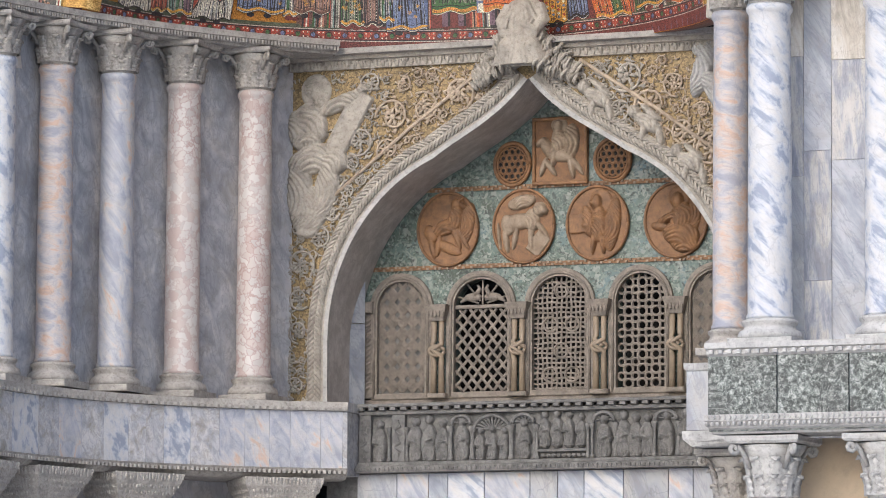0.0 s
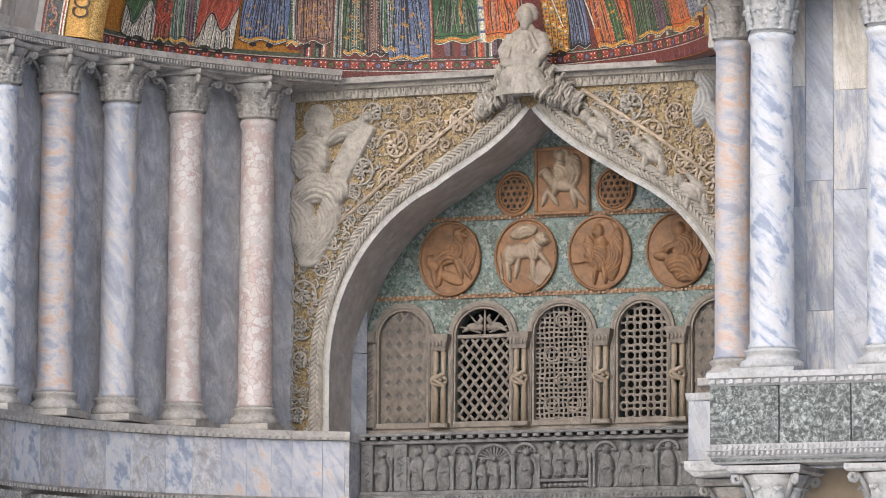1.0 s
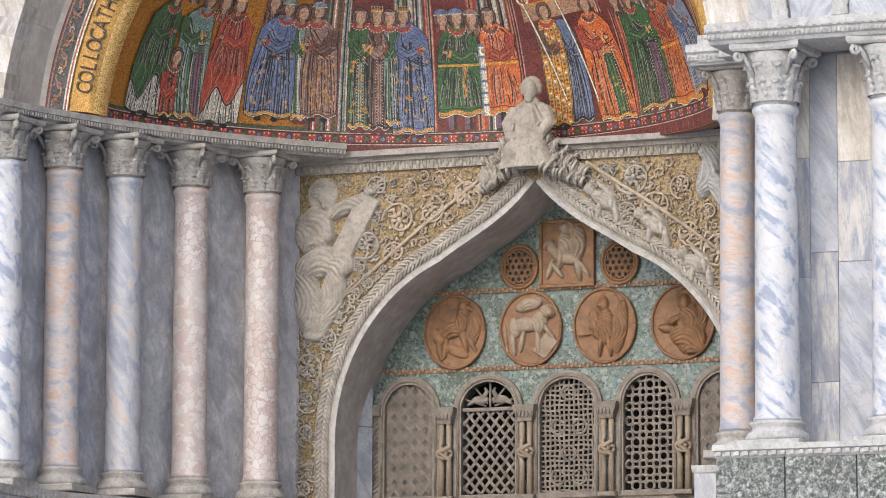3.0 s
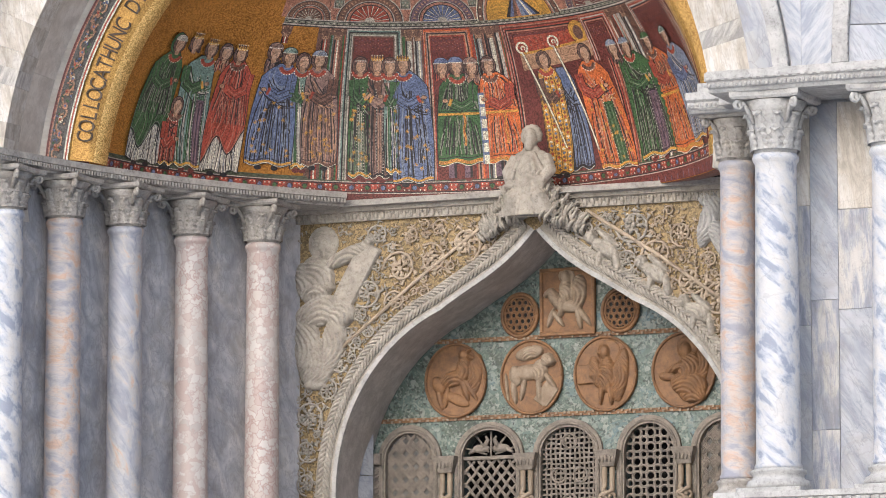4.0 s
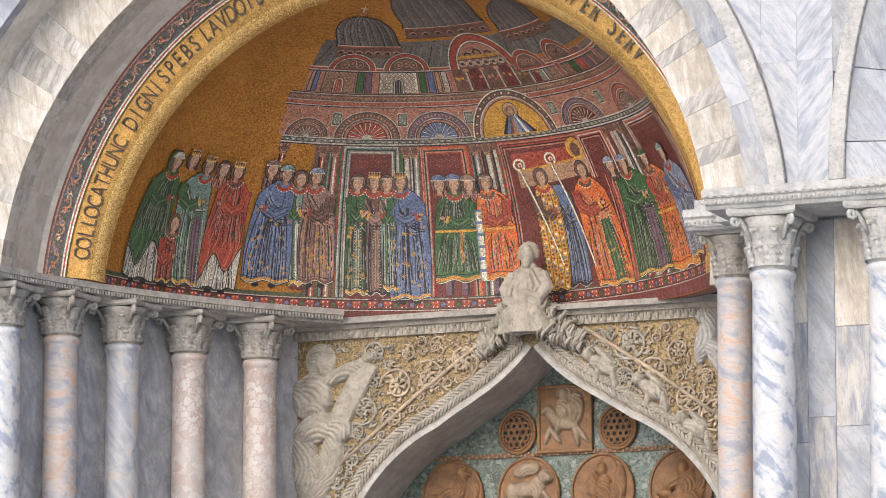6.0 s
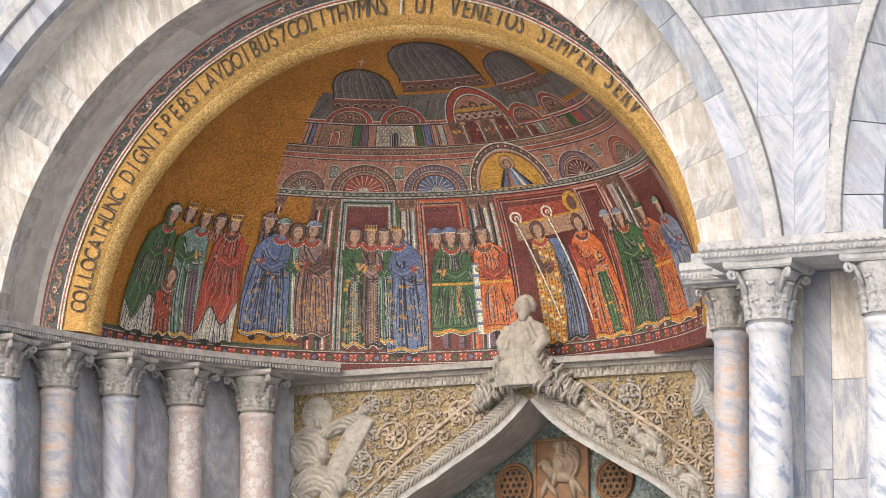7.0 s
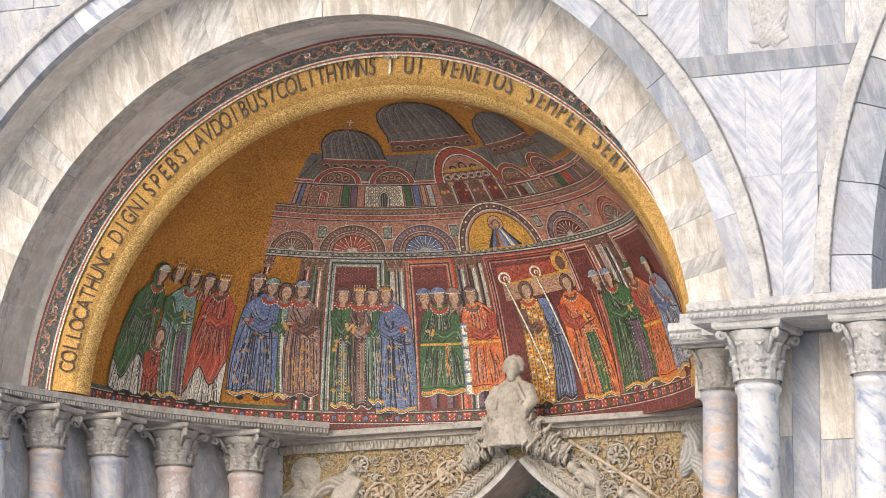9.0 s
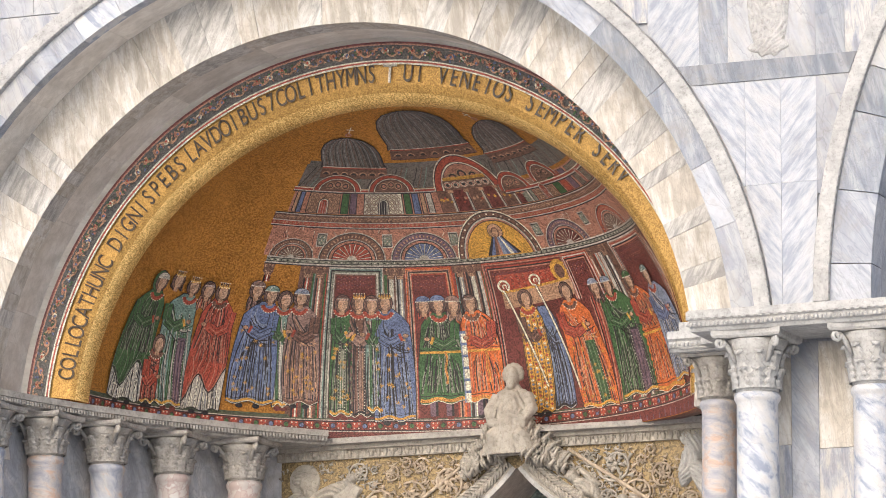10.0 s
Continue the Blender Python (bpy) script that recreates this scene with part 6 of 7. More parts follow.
skin.mode, skin.voxel_size, skin.use_smooth_shade = "VOXEL", 0.009, True
bm = bmesh.new()
for s in (-1, 1):
    q = random.Random(31 + s)
    for k in range(190):
        u = q.random()
        bx, bz = DX + s * (0.10 + 0.44 * u), 8.70 - 0.16 * u + q.uniform(0.0, 0.46) * (1 - 0.75 * u)
        an = math.pi / 2 - s * q.uniform(-0.3, 0.7)
        ll = q.uniform(0.08, 0.15)
        tip = (bx + math.cos(an) * ll, bz + math.sin(an) * ll)
        fy = DY - 0.08 - 0.26 * (1 - u) * q.random()
        put_tube(bm, [(bx, fy, bz), ((bx + tip[0]) / 2, fy - q.uniform(0.03, 0.07), (bz + tip[1]) / 2), (tip[0], fy - 0.03, tip[1]), (tip[0] + s * 0.03, fy, tip[1] - 0.02)], [0.008, 0.020, 0.015, 0.004], 6, 0, 0.9)
put_prism(bm, [(DX - 0.50, 8.60), (DX, 8.82), (DX + 0.50, 8.60), (DX + 0.36, 8.82), (DX + 0.20, 9.08), (DX - 0.20, 9.08), (DX - 0.36, 8.82)], DY - 0.07, DY - 0.02)
part("finial_leaves", bm, RELIEF_GREY, door_wall, "carved leaves curling round the arch's point", True)

# ---- tympanum ----
def tymp_material():
    """Green and blue-green marble slabs with pale and dark fragments of two sizes."""
    m, n, l, p = nodes_of("green_fragment_marble")
    vec, oi = coords(n, l, 1.0, spread=0)
    big = noise_of(n, l, vec, 2.6, 6, 0.62, 0.6)
    r = ramp_of(n, [(0.34, (0.060, 0.080, 0.058)), (0.48, (0.105, 0.150, 0.128)), (0.56, (0.12, 0.165, 0.15)), (0.68, (0.115, 0.185, 0.215))])
    l.new(big, r.inputs["Fac"])
    c = r.outputs["Color"]
    warp = n.new("ShaderNodeVectorMath")
    warp.operation = "MULTIPLY_ADD"
    nz = n.new("ShaderNodeTexNoise")
    nz.inputs["Scale"].default_value = 16
    l.new(vec, nz.inputs["Vector"])
    l.new(nz.outputs["Color"], warp.inputs[0])
    warp.inputs[1].default_value = (0.05,) * 3
    l.new(vec, warp.inputs[2])
    for size, lo, pale in ((26, 0.66, (0.30, 0.33, 0.29)), (60, 0.62, (0.24, 0.27, 0.24)), (44, 0.68, (0.028, 0.036, 0.032))):
        v = n.new("ShaderNodeTexVoronoi")
        v.inputs["Scale"].default_value = size
        l.new(warp.outputs[0], v.inputs["Vector"])
        sp = n.new("ShaderNodeSeparateColor")
        l.new(v.outputs["Color"], sp.inputs["Color"])
        fr = ramp_of(n, [(lo, (0, 0, 0)), (1.0, (0.85,) * 3)])
        l.new(sp.outputs["Red"], fr.inputs["Fac"])
        c = mixc(n, l, fr.outputs["Color"], c, pale)
    w = noise_of(n, l, vec, 4.5, 8, 0.7, 0.8)
    wr = ramp_of(n, [(0.60, (0, 0, 0)), (0.68, (0.6,) * 3)])
    l.new(w, wr.inputs["Fac"])
    l.new(mixc(n, l, wr.outputs["Color"], c, (0.30, 0.32, 0.28)), p.inputs["Base Color"])
    p.inputs["Roughness"].default_value = 0.45
    bump_of(n, l, noise_of(n, l, vec, 45, 5, 0.7), 0.3, 0.008, p)
    return m


ZB_ = 5.485
TYMP = tymp_material()
BRONZE = stone("brown_gilded_relief", (0.29, 0.15, 0.065), (0.13, 0.07, 0.036), 7.0, 0.55, 0.5, (0.05, 0.03, 0.02), 0.5)
BRONZE_PALE = stone("pale_brown_relief", (0.38, 0.30, 0.22), (0.19, 0.13, 0.08), 7.0, 0.6, 0.5, (0.08, 0.05, 0.03), 0.4)
tympanum.data.materials.clear()
tympanum.data.materials.append(TYMP)

part("sill_course", box(-2.3, 3.2, TY - 0.02, TY + 0.25, 5.2, ZB_ - 0.0, 0.0), CARVED_TAN, tympanum, "tan stone course under the windows")
# two dotted borders across it
for z in (6.85, 7.66):
    bm = bmesh.new()
    put_box(bm, -2.3, 3.1, TY - 0.005, TY + 0.02, z - 0.022, z + 0.022)
    x = -2.25
    while x < 3.0:
        put_box(bm, x, x + 0.024, TY - 0.022, TY, z - (0.024 if int(x * 20 + 60) % 2 else -0.002), z + (0.0 if int(x * 20 + 60) % 2 else 0.024), 1)
        x += 0.045
    part("border", bm, [BRONZE, BRONZE_PALE], tympanum, "brown notched border")


def ellipse(cx, cz, rx, rz, n=36):
    return [(cx + rx * math.cos(2 * math.pi * i / n), cz + rz * math.sin(2 * math.pi * i / n)) for i in range(n)]


MOTIF = {}
MOTIF["beast"] = [
    (-0.02, 0.02, 0.17, 0.085, 15, 0.08, 70, 80), (0.09, 0.12, 0.075, 0.15, -10, 0.085, 80, 20), (0.10, 0.26, 0.06, 0.06, 0, 0.09, 0, 0), (0.15, 0.30, 0.05, 0.018, 30, 0.07, 0, 0), (0.17, 0.24, 0.05, 0.03, -30, 0.08, 0, 0), (-0.19, -0.04, 0.07, 0.10, 30, 0.07, 0, 0),
    (-0.17, -0.18, 0.035, 0.13, 12, 0.06, 0, 0), (-0.10, -0.17, 0.03, 0.12, -8, 0.055, 0, 0), (0.10, -0.08, 0.035, 0.15, 20, 0.06, 0, 0), (0.17, -0.10, 0.03, 0.15, 32, 0.055, 0, 0), (0.02, -0.20, 0.15, 0.06, -25, 0.05, 0, 0), (0.22, 0.05, 0.08, 0.22, -8, 0.05, 90, 0)]
MOTIF["lion"] = [
    (-0.03, 0.05, 0.19, 0.085, 4, 0.085, 0, 0), (0.10, 0.06, 0.085, 0.12, 0, 0.10, 90, 20), (0.185, 0.17, 0.07, 0.075, 0, 0.12, 100, 40), (0.235, 0.15, 0.04, 0.04, 0, 0.12, 0, 0), (-0.17, 0.02, 0.075, 0.11, 10, 0.08, 0, 0), (-0.19, -0.14, 0.033, 0.14, 8, 0.07, 0, 0),
    (-0.09, -0.12, 0.03, 0.13, -12, 0.06, 0, 0), (0.09, -0.13, 0.035, 0.16, 4, 0.075, 0, 0), (0.20, -0.03, 0.03, 0.13, 38, 0.07, 0, 0), (-0.27, -0.10, 0.02, 0.16, 6, 0.05, 0, 0), (-0.02, 0.25, 0.16, 0.075, 12, 0.07, 95, 90), (0.17, -0.19, 0.085, 0.12, -38, -0.045, 0, 0)]
MOTIF["wings"] = [
    (0.02, 0.0, 0.085, 0.20, 0, 0.10, 95, 45), (0.0, 0.22, 0.06, 0.08, 0, 0.11, 0, 0), (-0.04, 0.21, 0.04, 0.03, 0, 0.11, 0, 0), (0.04, 0.22, 0.13, 0.135, 0, 0.035, 0, 0), (0.17, -0.02, 0.085, 0.28, -8, 0.075, 90, 0), (-0.10, 0.02, 0.07, 0.17, 12, 0.07, 90, 0),
    (-0.04, -0.20, 0.03, 0.13, -6, 0.07, 0, 0), (0.06, -0.20, 0.03, 0.13, 6, 0.07, 0, 0), (-0.21, 0.0, 0.09, 0.10, 4, -0.055, 0, 0), (-0.12, -0.02, 0.05, 0.04, 0, 0.08, 0, 0)]
MOTIF["robe"] = [
    (0.03, 0.20, 0.065, 0.085, 0, 0.115, 0, 0), (0.04, 0.23, 0.12, 0.12, 0, 0.045, 0, 0), (0.06, 0.03, 0.12, 0.16, -15, 0.10, 75, 30), (-0.06, 0.03, 0.15, 0.045, 22, 0.11, 80, 80), (-0.17, -0.06, 0.10, 0.05, -8, 0.08, 0, 0), (0.06, -0.15, 0.20, 0.13, -8, 0.12, 62, 75),
    (0.10, -0.25, 0.15, 0.09, 0, 0.09, 70, 80), (0.21, 0.08, 0.07, 0.24, -6, 0.05, 90, 0)]
MEDAL = [(-0.80, "beast", "brown carved roundel with a winged ox-like shape", BRONZE), (0.05, "lion", "pale carved roundel with a winged lion-like shape", BRONZE_PALE), (0.865, "wings", "brown carved roundel with a plain winged form", BRONZE), (1.72, "robe", "brown carved roundel with a plain seated form", BRONZE)]
for cx, kind_of, lab, mat in MEDAL:
    t = thing("medallion", lab, "roundel", "roundels of the tympanum", (cx, TY, 7.245))
    bm = bmesh.new()
    put_prism(bm, ellipse(0, 0, 0.345, 0.39), -0.012, 0.02)
    part("disc", bm, BRONZE, t)
    bm = bmesh.new()
    put_tube(bm, [(x, -0.02, z) for x, z in ellipse(0, 0, 0.335, 0.38, 48)] + [(0.335, -0.02, 0.0)], 0.016, 6)
    part("rim", bm, BRONZE, t, smooth=True)
    bm = bmesh.new()
    put_carving(bm, MOTIF[kind_of], -0.008, 0.008, 0.018, 0.8)
    bmesh.ops.recalc_face_normals(bm, faces=bm.faces)
    part("relief", bm, mat if kind_of != "lion" else BRONZE_PALE, t, smooth=True)

t = thing("icon_panel", "square brown carved panel with a plain rider-like shape", "relief panel", "", (0.455, TY, 8.01))
part("panel", box(-0.30, 0.30, -0.02, 0.02, -0.35, 0.35), BRONZE, t)
for x0, x1, z0, z1 in ((-0.305, 0.305, 0.315, 0.352), (-0.305, 0.305, -0.352, -0.315), (-0.305, -0.27, -0.315, 0.315), (0.27, 0.305, -0.315, 0.315)):
    part("frame_bar", box(x0, x1, -0.045, -0.0205, z0, z1, 0.008), BRONZE, t)
bm = bmesh.new()
put_carving(bm, [(0.0, -0.04, 0.17, 0.075, -10, 0.09, 0, 0), (-0.14, 0.04, 0.06, 0.12, 28, 0.10, 0, 0), (-0.20, 0.10, 0.07, 0.035, 40, 0.10, 0, 0), (-0.18, -0.16, 0.03, 0.11, -20, 0.07, 0, 0), (-0.10, -0.17, 0.03, 0.11, 35, 0.07, 0, 0), (0.13, -0.17, 0.035, 0.13, 12, 0.07, 0, 0), (0.19, -0.16, 0.03, 0.13, 35, 0.06, 0, 0),
                 (-0.01, 0.10, 0.075, 0.14, 4, 0.12, 80, 40), (-0.01, 0.26, 0.05, 0.06, 0, 0.12, 0, 0), (-0.01, 0.27, 0.09, 0.09, 0, 0.04, 0, 0), (-0.05, -0.05, 0.035, 0.12, -15, 0.11, 0, 0), (0.12, 0.09, 0.095, 0.19, -6, 0.085, 60, 15)], -0.018, 0.008, 0.018, 0.8)
bmesh.ops.recalc_face_normals(bm, faces=bm.faces)
part("relief", bm, BRONZE_PALE, t, smooth=True)

for cx in (-0.08, 1.03):
    t = thing("rosette_grille", "round brown pierced stone rosette grille", "grille", "pierced rosettes", (cx, TY, 7.895))
    # the unlit holes of the tracery, put in as a near-black plate
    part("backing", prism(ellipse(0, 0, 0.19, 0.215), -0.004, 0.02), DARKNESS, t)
    bm = bmesh.new()
    for rx, rad in ((0.195, 0.022), (0.165, 0.012)):
        put_tube(bm, [(x, -0.012, z) for x, z in ellipse(0, 0, rx, rx * 1.13, 32)] + [(rx, -0.012, 0)], rad, 6)
    part("rim", bm, BRONZE, t, smooth=True)
    for a in range(-2, 3):
        for b in range(-2, 3):
            x, z = 0.066 * (a + b / 2), 0.064 * b
            if math.hypot(x, z) < 0.15:
                bm = bmesh.new()
                put_tube(bm, [(x + 0.030 * math.cos(k * math.pi / 5), -0.012, z + 0.033 * math.sin(k * math.pi / 5)) for k in range(11)], 0.0125, 5)
                part("ring", bm, BRONZE, t, smooth=True)

# ---- windows ----
WIN = [(-1.315, 0.285), (-0.42, 0.315), (0.455, 0.315), (1.34, 0.28), (2.16, 0.29)]
ZS, ZB, ZT = 6.43, 5.50, 6.86


def win_top(w):
    return 0.30 / w   # the heads are slightly flattened half rounds


bm = bmesh.new()
edges = [(-2.7, None)] + [(c, w) for c, w in WIN] + [(3.3, None)]
for (c0, w0), (c1, w1) in zip(edges, edges[1:]):
    poly = [((c0 + w0) if w0 else c0, ZB), ((c1 - w1) if w1 else c1, ZB)]
    if w1:
        poly += [(x, ZS + (z - ZS) * win_top(w1)) for x, z in arc(c1, ZS, w1, 180, 90, 10)]
    poly += [(c1, ZT), (c0, ZT)]
    if w0:
        poly += [(x, ZS + (z - ZS) * win_top(w0)) for x, z in arc(c0, ZS, w0, 90, 0, 10)]
    put_prism(bm, poly, TY + 0.01, TY + 0.2)
part("window_wall", bm, TYMP, tympanum, "mottled green marble between the window heads")

for i, (c, w) in enumerate(WIN):
    t = thing("window", ("arched window closed by a stone slab with diamonds", "arched window with a woven stone lattice", "arched window with a fine square stone grid", "arched window with a lattice of stone rings", "arched window closed by a stone slab with diamonds")[i], "window", "arched windows of the porch", (c, TY, ZB))
    h = ZS - ZB
    head_k = win_top(w)
    # frame
    path = [(w + 0.02, 0.0), (w + 0.02, h)] + [(x, h + (z - h) * head_k) for x, z in arc(0, h, w + 0.02, 8, 172, 16)] + [(-w - 0.02, h), (-w - 0.02, 0.0)]
    bm = bmesh.new()
    put_flat_band(bm, path, -0.035, 0.05, -0.035, 0.03)
    bmesh.ops.recalc_face_normals(bm, faces=bm.faces)
    part("frame", bm, CARVED_TAN, t)
    bm = bmesh.new()
    put_tube(bm, [(x, -0.035, z) for x, z in path], 0.016, 6)
    part("moulding", bm, CARVED_TAN, t, smooth=True)
    part("sill", box(-w - 0.05, w + 0.05, -0.04, 0.1, -0.02, 0.045, 0.008), CARVED_TAN, t)

    def inside(x, z, m=0.0):
        if abs(x) > w - m or z < 0.04 + m:
            return False
        return z < h or (x / (w - m)) ** 2 + ((z - h) / ((w - m) * head_k)) ** 2 < 1
    bm = bmesh.new()
    lat = bmesh.new()
    yb = 0.035
    if i in (0, 4):
        poly = [(-w, 0.02), (w, 0.02), (w, h)] + [(x, h + (z - h) * head_k) for x, z in arc(0, h, w, 0, 180, 16)]
        put_prism(bm, poly, 0.03, 0.09)
        # slab darker than its raised pattern: recess shade put into the colour
        part("slab", bm, CARVED_DARK, t)
        step = 0.135
        for sg in (1, -1):
            k = -12
            while k < 12:
                run = []
                for q in range(61):
                    x = -w + 2 * w * q / 60
                    z = h * 0.5 + sg * x * 1.15 + k * step
                    if inside(x, z, 0.02):
                        run.append((x, 0.028, z))
                if len(run) > 3:
                    for o in (-0.012, 0.012):
                        put_tube(lat, [(p[0], 0.012, p[2] + o) for p in (run[0], run[-1])], 0.012, 4)
                k += 1
        for a in range(-6, 7):
            for b in range(-8, 16):
                if (a + b) % 2 == 0:
                    x, z = a * step / 2.3, h * 0.5 + step / 2 * (b - 3)
                    if inside(x, z, 0.05) and a % 2 == 0:
                        for s in range(4):
                            an = s * math.pi / 2
                            put_ball(lat, (x + 0.022 * math.cos(an), 0.018, z + 0.022 * math.sin(an)), (0.021, 0.022, 0.021), 6, 4)
        part("diamond_pattern", lat, CARVED_TAN, t, "raised diamonds with small stone flowers", kind="stuff")
    elif i == 1:
        part("lattice_top", box(-w + 0.01, w - 0.01, 0.01, 0.05, h - 0.02, h + 0.02, 0.006), CARVED_TAN, t)
        step = 0.135
        for sg in (1, -1):
            for k in range(-9, 22):
                run = []
                for q in range(81):
                    x = -w + 2 * w * q / 80
                    z = 0.05 + sg * x * 1.2 + k * step
                    if inside(x, z, 0.015) and z < h - 0.02:
                        run.append((x, yb + 0.012 * math.sin((x * 1.2 / step) * math.pi * 2) * sg, z))
                if len(run) > 4:
                    put_tube(lat, run[::3] + [run[-1]], 0.017, 5)
        part("lattice", lat, CARVED_TAN, t, "woven diagonal stone lattice")
        bm = bmesh.new()
        for e in (-1, 1):
            put_ball(bm, (e * 0.11, 0.03, h + 0.10), (0.10, 0.03, 0.045), 10, 6)
            put_tube(bm, [(e * 0.08, 0.03, h + 0.11), (e * 0.035, 0.03, h + 0.19), (e * 0.06, 0.03, h + 0.225)], [0.03, 0.022, 0.012], 7)
            put_tube(bm, [(e * 0.18, 0.03, h + 0.09), (e * 0.25, 0.03, h + 0.05)], [0.03, 0.012], 6)
        put_tube(bm, [(0, 0.03, h), (0, 0.03, h + 0.22)], 0.012, 6)
        for k in range(5):
            a = radians(20 + 35 * k)
            put_tube(bm, [(0.05 * math.cos(a), 0.035, h + 0.02 + 0.05 * math.sin(a)), (0.30 * math.cos(a), 0.035, h + 0.02 + 0.26 * math.sin(a))], 0.012, 5)
        part("lattice_head", bm, CARVED_TAN, t, "pierced stone head with two facing plain shapes", True)
    elif i == 2:
        step = 0.052
        k = -6
        while k <= 6:
            x = k * step
            zt = h + math.sqrt(max(0, 1 - (x / w) ** 2)) * w * head_k
            if abs(x) < w - 0.01:
                put_tube(lat, [(x + 0.007 * math.sin(q * 2.1 + k), yb, 0.04 + (zt - 0.06) * q / 12) for q in range(13)], 0.0125, 5)
            k += 1
        z = 0.06
        while z < h + 0.27:
            x1 = w if z < h else w * math.sqrt(max(0, 1 - ((z - h) / (w * head_k)) ** 2))
            if x1 > 0.04:
                put_tube(lat, [(-x1 + 0.01 + 2 * (x1 - 0.01) * q / 8, yb, z + 0.007 * math.sin(q * 1.9 + z * 30)) for q in range(9)], 0.0125, 5)
            z += step
        for cx, cz in ((0, h + 0.14), (-0.12, 0.72), (0.12, 0.72), (0, 0.45), (-0.12, 0.2), (0.12, 0.2)):
            put_tube(lat, [(cx + 0.075 * math.cos(q * math.pi / 6), yb - 0.01, cz + 0.075 * math.sin(q * math.pi / 6)) for q in range(13)], 0.013, 5)
        part("lattice", lat, CARVED_TAN, t, "fine square stone grid with rings")
    else:
        step = 0.148
        for b in range(-1, 20):
            for a in range(-4, 5):
                big = (a + b) % 2 == 0
                x, z, ra = a * step / 2, 0.09 + b * step / 2, 0.050 if b % 2 == 0 else 0.040
                if big and inside(x, z, -0.01):
                    put_tube(lat, [(max(-w + 0.005, min(w - 0.005, x + ra * math.cos(q * math.pi / 4 + 0.39))), yb, z + ra * math.sin(q * math.pi / 4 + 0.39)) for q in range(9)], 0.0155, 5)
        part("lattice", lat, CARVED_TAN, t, "stone lattice of linked rings")

# paired colonnettes with a knot, between the windows
def knot_columns():
    t = thing("colonnette_pair", "pair of tan marble colonnettes tied in a knot", "colonnette", "knotted colonnettes", (0, TY - 0.07, ZB - 0.02))
    part("base", box(-0.10, 0.10, -0.05, 0.08, 0, 0.05, 0.01), CARVED_TAN, t)
    for e in (-1, 1):
        bm = bmesh.new()
        put_tube(bm, [(e * 0.045, 0, 0.05), (e * 0.042, 0, 0.38), (e * 0.05, -0.02, 0.44), (-e * 0.03, -0.045 * (1.3 + 0.5 * e), 0.50), (e * 0.05, -0.02, 0.56), (e * 0.042, 0, 0.6), (e * 0.042, 0, 0.80)], [0.034, 0.03, 0.028, 0.026, 0.028, 0.03, 0.03], 10)
        part("shaft", bm, KNOT, t, smooth=True)
    bm = bmesh.new()
    put_tube(bm, [(0.075 * math.cos(a * 0.52), -0.0 - 0.045 * abs(math.sin(a * 0.26)), 0.49 + 0.05 * math.sin(a * 0.52)) for a in range(13)], 0.02, 7)
    part("knot", bm, KNOT, t, smooth=True)
    bm = bmesh.new()
    v = [(-0.075, -0.04, 0.80), (0.075, -0.04, 0.80), (0.075, 0.08, 0.80), (-0.075, 0.08, 0.80), (-0.115, -0.08, 0.93), (0.115, -0.08, 0.93), (0.115, 0.08, 0.93), (-0.115, 0.08, 0.93), (-0.125, -0.09, 0.97), (0.125, -0.09, 0.97), (0.125, 0.08, 0.97), (-0.125, 0.08, 0.97)]
    add(bm, v, [(3, 2, 1, 0), (8, 9, 10, 11)] + [(k + a, k + (a + 1) % 4, k + 4 + (a + 1) % 4, k + 4 + a) for k in (0, 4) for a in range(4)])
    for k in range(5):
        put_ball(bm, (-0.08 + 0.04 * k, -0.065, 0.88), (0.016, 0.018, 0.04), 6, 4)
    part("capital", bm, CARVED_TAN, t)
    return t


KNOT = stone("honey_marble", (0.34, 0.27, 0.195), (0.22, 0.175, 0.13), 5.0, 0.5, 0.2, grimy=0.3)
first = knot_columns()
spots = [(WIN[i][0] + WIN[i][1] + WIN[i + 1][0] - WIN[i + 1][1]) / 2 for i in range(4)]
first.location.x = spots[0]
for x in spots[1:]:
    copy_thing(first, pose(x, TY - 0.07, ZB - 0.02))
bm = bmesh.new()
put_box(bm, -1.80, -1.62, TY - 0.05, TY + 0.2, ZB, ZS - 0.04, 0, 0.01)
z = ZB + 0.05
while z < ZS - 0.1:
    put_tube(bm, [(-1.77, TY - 0.055, z), (-1.65, TY - 0.06, z + 0.07)], 0.012, 5)
    z += 0.05
put_box(bm, -1.86, -1.62, TY - 0.10, TY + 0.2, ZS - 0.04, ZS + 0.08, 0, 0.012)
part("jamb_post", bm, CARVED_TAN, tympanum, "carved jamb post with slanting ribs")


# ---- frieze over the door ----
FY = 3.36
FX = 0.36
t = thing("frieze", "dark carved marble frieze of plain robed forms in niches", "relief", "", (FX, FY, 4.64))
part("back_slab", box(-1.58, 2.6, 0.075, 0.09, 0.10, 0.62), CARVED_DARK, t)
bm = bmesh.new()
put_box(bm, -1.58, 2.6, 0.0, 0.09, 0.58, 0.62, 0, 0.006)
put_box(bm, -1.58, 2.6, -0.05, 0.09, 0.655, 0.69, 0, 0.008)
part("top_rail", bm, CARVED_DARK, t)
x = -1.57
while x < 2.55:
    part("dentil", box(x, x + 0.062, -0.045, 0.02, 0.622, 0.655, 0.004), CARVED_DARK, t)
    x += 0.118
bm = bmesh.new()
put_box(bm, -1.58, 2.6, -0.02, 0.09, 0.06, 0.10, 0, 0.006)
put_box(bm, -1.58, 2.6, -0.06, 0.09, -0.01, 0.06, 0, 0.006)
x = -1.57
